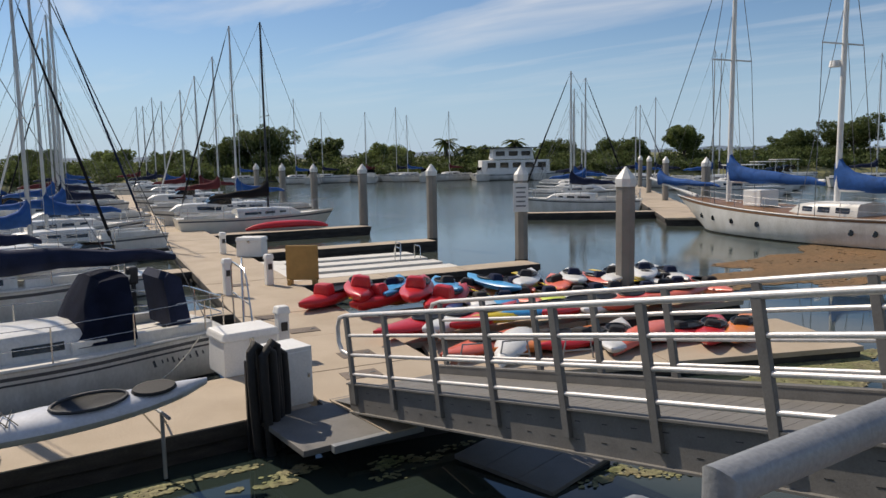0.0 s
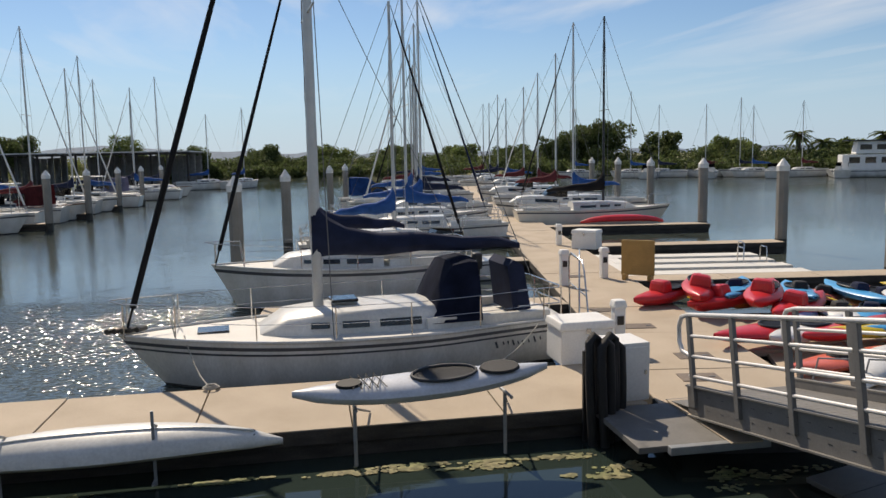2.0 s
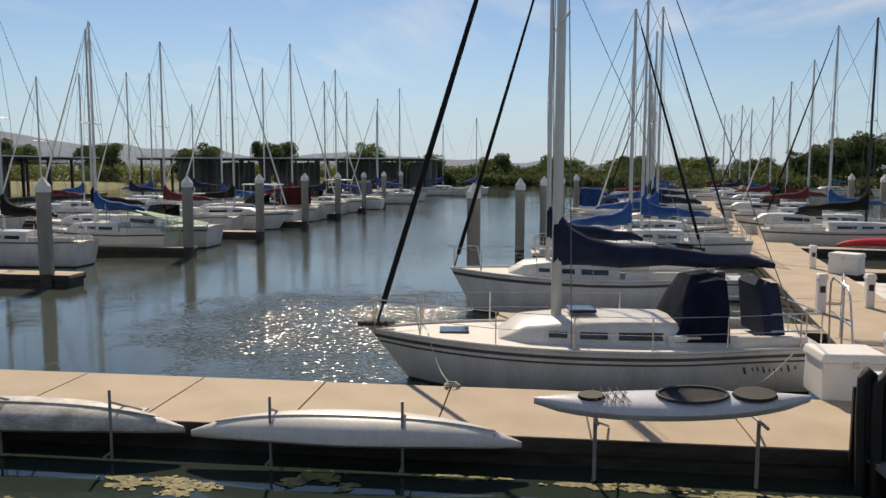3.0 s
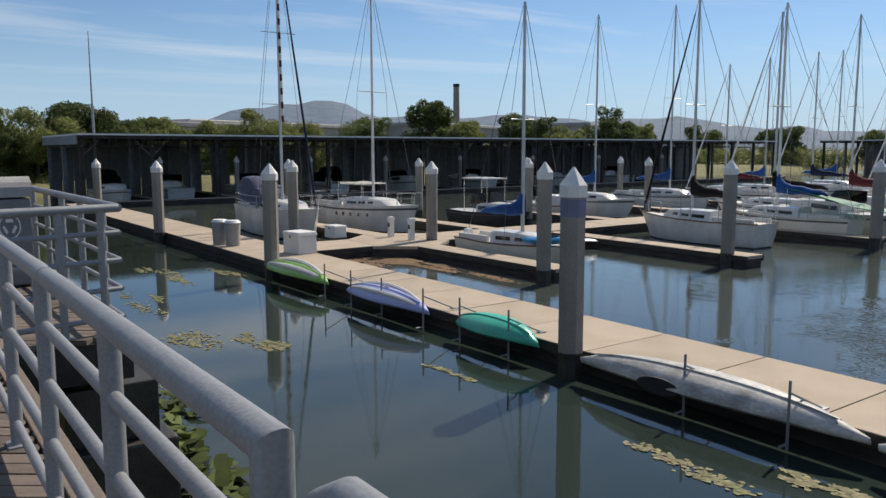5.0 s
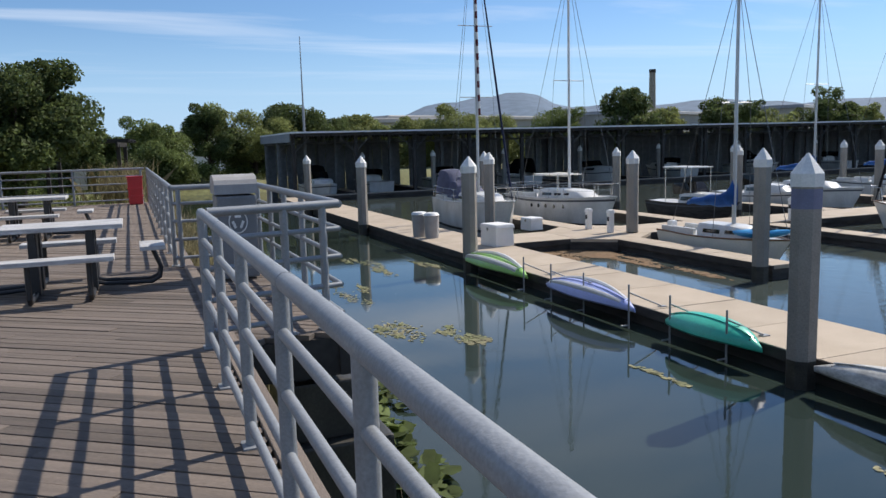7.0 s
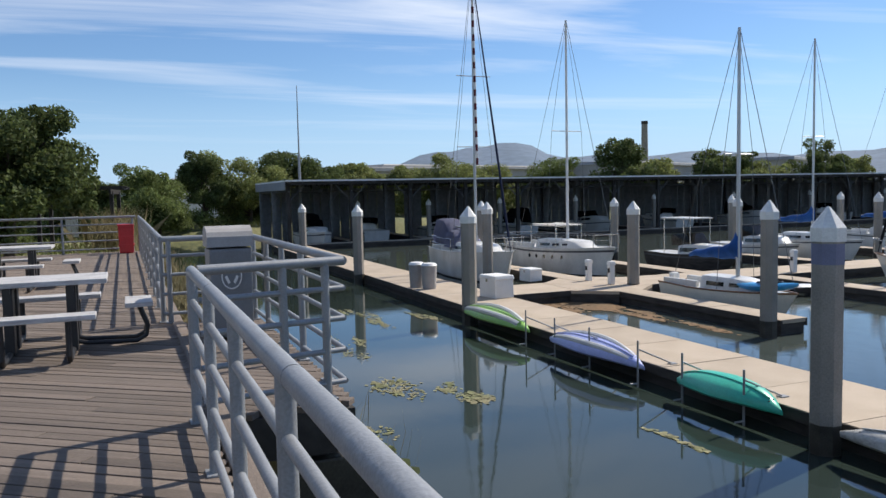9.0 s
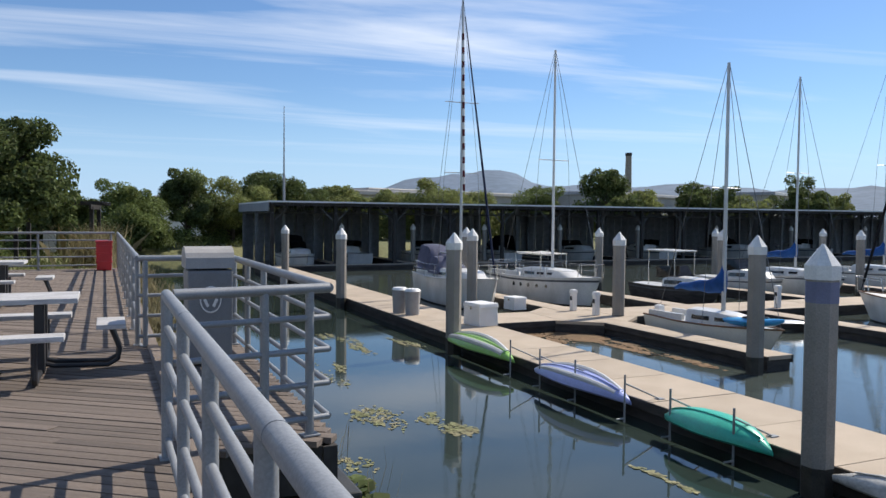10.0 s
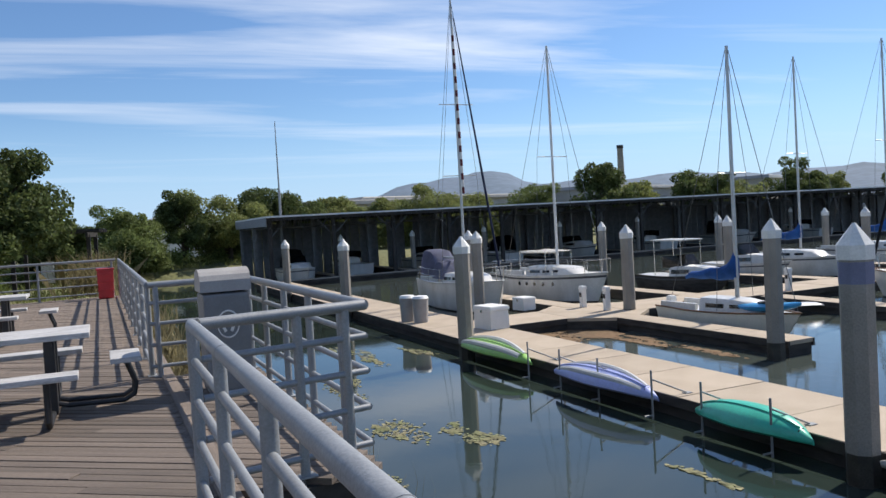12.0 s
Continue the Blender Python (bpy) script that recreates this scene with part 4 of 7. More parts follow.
def powerboat(x, y, heading, L=7.5, label="white cabin cruiser", hull=GRP, canopy=None, hard=False, group="moored motor boats", fb=1.0):
    B = L * 0.34
    root = thing("motor_boat", pose(x, y, WATER_Z, 0, 0, heading), label, "motor boat", group)
    half, sheer, place = hull_parts(root, L, B, fb, hull, GRP, ANTIFOUL, [(0.1, 0.16, STRIPE)], transom=0.9, rake=0.14, spring=0.45, n=12)
    cabin(root, L, half, sheer, 0.42, 0.86, 0.5, GRP, [(0.05, 0.5, 0.3, 0.7)], 0.75)
    bm = bmesh.new()
    w, xs, z = half(0.45) * 0.72, (0.46 - 0.5) * L, sheer(0.45) + 0.42
    loft(bm, [[(xs + 0.7, -w * 0.7, z), (xs + 0.7, w * 0.7, z)], [(xs + 0.1, -w * 0.75, z + 0.6), (xs + 0.1, w * 0.75, z + 0.6)]], close=False)
    for side in (1, -1):
        loft(bm, [[(xs + 0.7, side * w * 0.7, z), (xs - 0.7, side * w, z)], [(xs + 0.1, side * w * 0.75, z + 0.6), (xs - 0.7, side * w, z + 0.55)]], close=False)
    bmesh.ops.solidify(bm, geom=bm.faces[:], thickness=0.02)
    part("windscreen", bm, GLASS_DARK, root, "dark raked windscreen")
    if canopy:
        dodger(root, L, half, sheer, 0.33, canopy, 0.4 * L, 1.35, 0.2)
    if hard:
        one_box("hard_top", (0.38 * L, w * 1.9, 0.07), (-0.12 * L, 0, sheer(0.4) + 1.75), GRP, root, 0.03)
        for side in (1, -1):
            for xx in (0.05 * L, -0.28 * L):
                one_tube("top_post", (xx, side * w * 0.85, sheer(0.4)), (xx, side * w * 0.85, sheer(0.4) + 1.72), 0.025, CHROME, root, seg=6)
    return root, half, sheer, place


# the sloop beside the quay dock: bow out to the left, stern at the main pontoon
main_boat, mh, msh, mpl = sailboat((-0.30, 14.72), 9.4, 186, 8.05, "white sloop with navy sail cover, spray hood and black jib", NAVY, BLACK_CANVAS, detail=2, mast_s=0.57, fb=0.80, beam=2.75, boom=0.49, boom_h=1.4, cab=(0.31, 0.71),
                                   stripe=False, mast_r=0.1, group="boats by the quay dock")
for f0, f1 in ((0.075, 0.13), (0.18, 0.21)):
    bm = bmesh.new()
    for side in (1, -1):
        loft(bm, [[Vector((mpl(s, f).x, side * (mpl(s, f).y + 0.008), mpl(s, f).z)) for f in (f0, f1)] for s in [k / 20 for k in range(21)]], close=False)
    part("hull_stripe", bm, STRIPE, main_boat, "dark painted hull stripe")
dodger(main_boat, 8.05, mh, msh, 0.268, NAVY, 0.95, 1.12, 0.1)
bm = bmesh.new()
loft(bm, [[(-3.08, y, msh(0.1) + 0.1), (-2.98, y, msh(0.1) + 1.0), (-3.1, y, msh(0.1) + 1.12), (-3.3, y, msh(0.1) + 1.0), (-3.45, y, msh(0.1) + 0.15)] for y in (-0.55, -0.2, 0.2, 0.55)])
part("wheel_cover", bm, NAVY, main_boat, "navy canvas over the wheel", smooth=True)
one_box("hull_port", (0.42, 0.02, 0.12), (-0.35, mpl(0.45, 0.5).y + 0.0, 0.42), GLASS_DARK, main_boat, 0.004, "dark oblong port in the hull")
for k, (x, w, h) in enumerate(((-2.55, 0.13, .15), (-2.7, .07, .08), (-2.8, .08, .08), (-2.91, .09, .14), (-3.02, .07, .08), (-3.12, .08, .1), (-3.25, .08, .08), (-3.38, .1, .15), (-3.51, .08, .08))):
    p = mpl(0.5 + x / 8.05, 0.3)
    one_box("name_stroke", (w * 0.3, 0.012, h * 0.8), (p.x, p.y + 0.012, p.z + 0.02 * math.sin(k)), STRIPE, main_boat, rot=Matrix.Rotation(0.3, 4, "Y"), label="dark lettering stroke on the quarter")
bm = bmesh.new()
box(bm, (0.55, 0.5, 0.05), (2.45, 0, msh(0.8) + 0.03), 0.02); box(bm, (0.5, 0.5, 0.06), (0.1, 0, msh(0.5) + 0.5), 0.02)
part("hatch", bm, GLASS_DARK, main_boat, "smoked deck hatch")
bm = bmesh.new()
for k in range(5):
    tube(bm, (3.6 + 0.12 * k, -0.12, msh(0.95) + 0.1), (3.72 + 0.12 * k, 0.12, msh(0.95) + 0.12), 0.05, seg=6)
part("anchor_chain", bm, PILE_WET, main_boat, "dark anchor gear on the bow")

# second boat: a pilot-house sloop with its bow out
sb2, h2, s2, p2 = sailboat((-0.33, 21.6), 7.6, 184, 7.0, "white pilot-house sloop with blue canvas and a stern rail", NAVY, BLACK_CANVAS, detail=1, mast_s=0.62, fb=1.0, beam=2.6, group="boats by the quay dock")
bm = bmesh.new()
box(bm, (1.9, 1.6, 0.5), (-0.9, 0, s2(0.4) + 0.55), 0.12, taper=0.86)
part("wheelhouse", bm, GRP, sb2)
for side in (1, -1):
    for k in range(2):
        one_box("wheelhouse_window", (0.6, 0.03, 0.24), (-0.5 - 0.78 * k, side * 0.75, s2(0.4) + 0.6), GLASS_DARK, sb2, 0.01)
one_box("life_ring_cover", (0.36, 0.1, 0.22), (-1.75, 0.9, s2(0.3) + 0.72), RED_PLASTIC, sb2, 0.04, "red canvas throw-bag")
bm = bmesh.new()
box(bm, (0.3, 0.3, 0.5), (-3.95, -0.5, 0.85), 0.08); box(bm, (0.12, 0.12, 0.9), (-3.98, -0.5, 0.3), 0.03)
part("outboard", bm, BLACK_STEEL, sb2, "black outboard motor")

# boats on the left of the main pontoon, further out
LEFT = [((2.61, 27.9), 6.9, 4, 6.0, BLUE, BLACK_CANVAS, GRP), ((3.77, 33.4), 8.4, 184, 7.6, BLUE, None, GRP), ((5.29, 39.3), 9.2, 4, 8.2, BLUE, NAVY, GRP), ((6.03, 46), 9.2, 184, 7.8, NAVY, SAIL, GRP),
        ((6.7, 53), 9.0, 4, 7.8, BLUE, None, GRP_CREAM), ((8.0, 61), 8.6, 184, 8, NAVY, BLACK_CANVAS, GRP), ((9.2, 70), 9.4, 4, 8, MAROON, None, GRP), ((11.2, 82), 9, 184, 8, BLUE, None, GRP), ((13, 94), 9, 4, 8, NAVY, None, GRP), ((15.2, 106), 9, 184, 8, BLUE, None, GRP)]
for at, top, head, L, cov, fur, hm in LEFT:
    sailboat(at, top, head, L, "white sloop with covered mainsail beside the main pontoon", cov, fur, hm, hood=None, detail=1 if at[1] < 40 else 0, group="boats along the main pontoon")
# and on its right
RIGHT = [((15.2, 39.7), 8.6, -8, 8.4, BLACK_CANVAS, None, GRP_CREAM, MAST_BLACK), ((15.85, 46.3), 9.4, 172, 8, BLUE, BLACK_CANVAS, GRP, MAST), ((17.07, 53.4), 8.5, -8, 8, MAROON, None, GRP, MAST), ((18.17, 61.3), 8, 172, 7.6, MAROON, SAIL, GRP, MAST),
         ((19.28, 69.3), 7.6, -8, 7.6, MAROON, None, GRP, MAST), ((20.5, 80.3), 7.4, 172, 7.5, BLUE, BLACK_CANVAS, GRP, MAST), ((21.6, 88.3), 8.4, -8, 8, NAVY, None, GRP_CREAM, MAST), ((22.5, 96.3), 8.0, 172, 8, NAVY, None, GRP, MAST), ((24.2, 107), 8.6, -8, 8, MAROON, None, GRP, MAST)]
for at, top, head, L, cov, fur, hm, mm in RIGHT:
    sailboat(at, top, head, L, "pale sloop with covered mainsail beside the main pontoon", cov, fur, hm, mm, detail=1 if at[1] < 50 else 0, group="boats along the main pontoon")
powerboat(13.4, 43.6, 172, 6.4, "small white runabout on the main pontoon")
powerboat(3.4, 24.4, 184, 4.6, "small white open launch beside the main pontoon", fb=0.6)
powerboat(15.5, 57.5, 172, 6.4, "small white runabout on the main pontoon")
powerboat(5.0, 57, 4, 6.4, "small white cruiser with a blue cover", canopy=BLUE)

# boats of the west pontoon, outer side
WEST = [((-21.8, 29.0), 7.9, 180, 6.3, BLACK_CANVAS, BLACK_CANVAS, GRP, MAST), ((-20.7, 33.8), 8.0, 180, 6.4, BLUE, None, GRP_CREAM, MAST_WHITE), ((-24.0, 39.0), 8.6, 180, 8, BLACK_CANVAS, SAIL, GRP, MAST),
        ((-22.6, 44.3), 8.8, 180, 8, MAROON, None, GRP, MAST), ((-19.7, 47.8), 10.2, 0, 8.5, BLACK_CANVAS, SAIL, GRP, MAST), ((-22.4, 52.4), 8.4, 180, 8, BLUE, SAIL, GRP, MAST), ((-19.0, 57.6), 10.7, 0, 8.5, MAROON, SAIL, GRP, MAST),
        ((-22.4, 61), 9.4, 180, 8, BLUE, None, GRP, MAST), ((-18.8, 66.3), 8.9, 0, 8, NAVY, SAIL, GRP, MAST), ((-19.3, 72), 10.6, 180, 8, BLUE, None, GRP, MAST), ((-20.2, 80), 9.4, 0, 8, NAVY, None, GRP, MAST), ((-17.8, 84.3), 9, 180, 8, BLUE, SAIL, GRP, MAST),
        ((-16.4, 90.3), 10.7, 0, 8, NAVY, None, GRP, MAST), ((-19.9, 94), 8.3, 0, 8, NAVY, None, GRP, MAST), ((-13.6, 110), 7.7, 20, 8, BLUE, None, GRP, MAST), ((-9, 112), 8.7, 60, 8, BLUE, None, GRP, MAST)]
sailboat((-21.5, 18.9), 6.55, 2, 5.4, "small cream day-sailer with a bright blue boom cover", BLUE, None, GRP_CREAM, MAST, fb=0.62, group="boats in the west slips", stripe=False, boom=0.4)
for k, (at, top, head, L, cov, fur, hm, mm) in enumerate(WEST):
    sailboat(at, top, head, L, "white sloop with covered mainsail in a west slip", cov, fur, hm, mm, detail=1 if at[1] < 40 else 0, group="boats in the west slips", stripe=k % 3 != 0)
for k, (y, cv) in enumerate(((36.5, GREEN_TARP), (50, None), (55, MAROON), (63.5, None), (70, None), (77, GREY_CANVAS), (88, None))):
    powerboat(-19.5, y + 0.4, 180, 6.4, "white motor boat in a west slip", canopy=cv if cv is not GREEN_TARP else None, hard=k % 3 == 1, group="motor boats in the west slips")
gt = thing("tarpaulin", Matrix.Translation((-18.2, 34.4, WATER_Z + 1.1)), "bright green tarpaulin rigged over a boat's cockpit", "tarpaulin")
tarp("sheet", gt, [(-2.0, -0.9, 1.15), (-0.5, -1.0, 0.85), (1.0, -1.0, 0.45), (2.2, -0.9, 0.3)], [(-2.0, 1.1, 0.9), (-0.5, 1.2, 0.6), (1.0, 1.2, 0.35), (2.2, 1.1, 0.2)], GREEN_TARP)
for px, py, pz in ((-1.9, -0.85, 1.1), (2.1, -0.85, 0.28), (-1.9, 1.05, 0.86), (2.1, 1.05, 0.18)):
    one_tube("prop", (px, py, -0.15), (px, py, pz), 0.02, CHROME, gt, seg=6)

# inner side of the west pontoon
b1, h1, s1, p1 = sailboat((-34.6, 15.7), 11.5, 0, 7.4, "white sloop with a grey spray hood and striped jib", None, NAVY, hood=GREY_CANVAS, detail=1, mast_s=0.52, fb=1.2, group="boats in the inner slips", spreaders=(0.36, 0.62), stripe=None)
dodger(b1, 7.4, h1, s1, 0.16, GREY_CANVAS, 1.9, 1.2, 0.25)
mx = (0.52 - 0.5) * 7.4
for k in range(12):
    z = 5.2 + 0.62 * k
    one_tube("sleeve_band", (mx + 0.28 - 0.02 * k, 0.0, z), (mx + 0.27 - 0.02 * k, 0, z + 0.3), 0.06, MAROON, b1, label="dull red band of the sail sleeve")
    one_tube("sleeve_band", (mx + 0.27 - 0.02 * k, 0.0, z + 0.3), (mx + 0.26 - 0.02 * k, 0, z + 0.62), 0.06, SAIL, b1, label="white band of the sail sleeve")
b2, h2b, s2b, p2b = sailboat((-34.4, 20.5), 9.6, 6, 7.9, "white double-ended cutter with round portholes", None, None, detail=1, mast_s=0.56, fb=1.15, group="boats in the inner slips", mast_mat=MAST_WHITE)
for k in range(5):
    for side in (1, -1):
        s = 0.38 + 0.075 * k
        p = p2b(s, 0.3)
        one_tube("porthole", (p.x, side * (p.y - 0.02), p.z + 0.12), (p.x, side * (p.y + 0.012), p.z + 0.12), 0.1, GLASS_DARK, b2, seg=12)
tarp("awning", b2, [(-1.5, -0.8, 2.35), (0.6, -0.8, 2.3)], [(-1.5, 0.8, 2.35), (0.6, 0.8, 2.3)], SAIL, 0.05, "pale awning over the cockpit")
for x in (-1.45, 0.55):
    for y in (-0.78, 0.78):
        one_tube("awning_pole", (x, y, 1.2), (x, y, 2.33), 0.02, CHROME, b2, seg=6)
powerboat(-32.2, 26.4, 0, 5.8, "dark-hulled motor launch with a white hard top", FASCIA, hard=True, group="boats in the inner slips", fb=0.7)
sailboat((-33.4, 35.4), 9.4, 0, 7.4, "white sloop with a bright blue boat cover", BLUE, None, detail=0, group="boats in the inner slips")
powerboat(-34.2, 32.4, 0, 5.6, "small white cruiser in an inner slip", group="boats in the inner slips", fb=0.8)
sailboat((-33.7, 42.9), 10.8, 0, 7.6, "white sloop with blue canvas", BLUE, None, detail=0, group="boats in the inner slips")
for k, (y, L, cov) in enumerate(((49.5, 7.8, MAROON), (53.5, 7.5, BLUE), (59, 8, NAVY), (65, 8, BLUE), (72, 8, NAVY))):
    sailboat((-34.0 + 0.6 * (k % 3), y), 7.5 + 0.7 * ((k * 5) % 4), 0 if k % 2 else 180, L, "white sloop in an inner slip", cov, None if k % 2 else SAIL, group="boats in the inner slips")
for k, (x, y) in enumerate(((-44, 14.4), (-47.5, 19.5), (-46, 26), (-47, 33), (-46, 41), (-47, 50), (-46, 60), (-47, 71))):
    powerboat(x - 17.5, y, (k % 2) * 180, 6.8, "white cruiser in the shade of the covered berths", canopy=BLACK_CANVAS if k % 3 == 0 else None, group="boats in the covered berths")

# east side: schooner, sloops, house boat
L = 15.0
sc = thing("schooner", pose(32.0, 19.6, WATER_Z, 0, 0, 83), "white two-masted schooner with bright blue sail covers and brown trim", "sailboat")
sh, ss_, sp = hull_parts(sc, L, 4.0, 1.15, GRP, TEAK, ANTIFOUL, [(0.02, 0.08, TEAK)], transom=0.55, rake=0.13, spring=0.75, n=24)
cabin(sc, L, sh, ss_, 0.28, 0.5, 0.55, GRP, [(0.1, 0.28, 0.3, 0.7), (0.36, 0.52, 0.3, 0.7), (0.6, 0.74, 0.3, 0.65)], 0.55)
one_box("deck_box", (1.0, 1.2, 0.75), (2.2, 0, ss_(0.65) + 0.4), WHITE_PAINT, sc, 0.04)
one_box("wheel_box", (0.8, 0.9, 0.9), (-5.4, 0, ss_(0.1) + 0.45), TEAK, sc, 0.05)
for k, s in enumerate((0.2, 0.26, 0.55, 0.66, 0.76, 0.84)):
    for side in (1, -1):
        p = sp(s, 0.33)
        one_tube("porthole", (p.x, side * (p.y - 0.02), p.z), (p.x, side * (p.y + 0.015), p.z), 0.13, GLASS_DARK, sc, seg=12)
for mx, top, bl_, cov in ((4.1, 14.6, 5.2, BLUE), (-1.7, 13.6, 5.6, BLUE)):
    s = 0.5 + mx / L
    one_tube("mast", (mx, 0, ss_(s)), (mx - 0.1, 0, top), 0.13, MAST_WHITE, sc, 0.09, 12)
    one_tube("boom", (mx, 0, ss_(s) + 1.0), (mx - bl_, 0, ss_(s) + 1.15), 0.07, MAST_WHITE, sc)
    sail_cover(sc, mx, ss_(s) + 1.05, bl_, cov, 0.85)
    one_tube("spreader", (mx, -1.3, 8.2), (mx, 1.3, 8.2), 0.035, MAST, sc, seg=6)
    for side in (1, -1):
        bm = bmesh.new()
        path_tube(bm, [(mx - 0.4, side * sh(s) * 0.97, ss_(s)), (mx, side * 1.3, 8.2), (mx, 0, top - 0.3)], 0.016, 5)
        path_tube(bm, [(mx + 0.4, side * sh(s) * 0.97, ss_(s)), (mx, side * 0.1, top * 0.7)], 0.014, 5)
        part("shroud", bm, WIRE, sc)
one_tube("bowsprit", (6.2, 0, ss_(0.95) + 0.05), (9.6, 0, ss_(1.0) + 0.85), 0.11, MAST_WHITE, sc, 0.07)
sail_cover(sc, 8.9, ss_(1.0) + 0.6, 4.2, BLUE, 0.5)
one_tube("forestay", (9.5, 0, ss_(1.0) + 0.85), (4.1, 0, 14.2), 0.018, WIRE, sc, seg=5)
one_tube("triatic_stay", (4.0, 0, 14.4), (-1.8, 0, 13.4), 0.014, WIRE, sc, seg=5)
one_tube("radar_dome", (-1.4, 0, 7.3), (-1.4, 0, 7.55), 0.28, WHITE_PAINT, sc, 0.24, 14)
deck_rails(sc, L, sh, ss_, sp, 8, False)

sailboat((34.7, 37.0), 6.7, 128, 7.8, "grey-white sloop with a dark furled jib", NAVY, BLACK_CANVAS, hull=GRP, detail=1, group="boats of the east pontoon")
EAST = [((43.1, 44.2), 7.3), ((52.4, 55.2), 6.2), ((58.4, 60.2), 6.8), ((66.5, 60), 6.6), ((71.7, 64), 7.1), ((70.2, 60.4), 7.7), ((66.7, 50), 11.5), ((70.5, 52), 11.6), ((79.3, 40), 10.7), ((47, 49.5), 7)]
for k, (at, top) in enumerate(EAST):
    sailboat(at, top, 128 if k % 2 else -52, 7.8, "white sloop beside the east pontoon", (BLUE, NAVY, NAVY)[k % 3], BLACK_CANVAS if k % 4 == 0 else None, group="boats of the east pontoon")
for k in range(6):
    powerboat(53 + 7 * k, 38 + 3.5 * k, 150, 7.5, "white motor cruiser in the east slips", hard=k % 2 == 0, group="boats of the east pontoon")
FAR = [((48.8, 113), 10.7), ((52.9, 112), 8.6), ((59.6, 110), 8.6), ((63.7, 104), 7.9), ((63.5, 107), 9.3), ((69.6, 101), 8.4), ((42, 119), 8.5)]
for k, (at, top) in enumerate(FAR):
    sailboat(at, top, 150 + 7 * k, 7.5, "white sloop by the far shore", (BLUE, NAVY, MAROON)[k % 3], None, group="boats by the far shore")
for k in range(5):
    powerboat(50 + 7.2 * k, 109 - 4.6 * k, 55, 6.5, "small white motor boat by the far shore", group="boats by the far shore")
hb_ = thing("house_boat", pose(77.5, 93.5, WATER_Z, 0, 0, -28), "white two-storey house boat with dark windows", "house boat")
hull_parts(hb_, 15, 4.6, 1.0, GRP, GRP_DECK, ANTIFOUL, [(0.1, 0.2, STRIPE)], transom=0.95, rake=0.06)
one_box("lower_cabin", (10.5, 4.0, 2.1), (-0.8, 0, 2.0), WHITE_PAINT, hb_, 0.1)
one_box("upper_cabin", (6.5, 3.4, 1.7), (-1.2, 0, 4.0), WHITE_PAINT, hb_, 0.1, taper=0.92)
one_box("roof_canopy", (9.0, 4.2, 0.12), (-1.0, 0, 4.95), NAVY, hb_, 0.03)
for side in (1, -1):
    for k in range(5):
        one_box("window", (1.3, 0.05, 0.8), (-4.6 + 1.95 * k, side * 2.0, 2.3), GLASS_DARK, hb_, 0.01)
    for k in range(3):
        one_box("window", (1.4, 0.05, 0.7), (-3.2 + 2.0 * k, side * 1.68, 4.05), GLASS_DARK, hb_, 0.01)

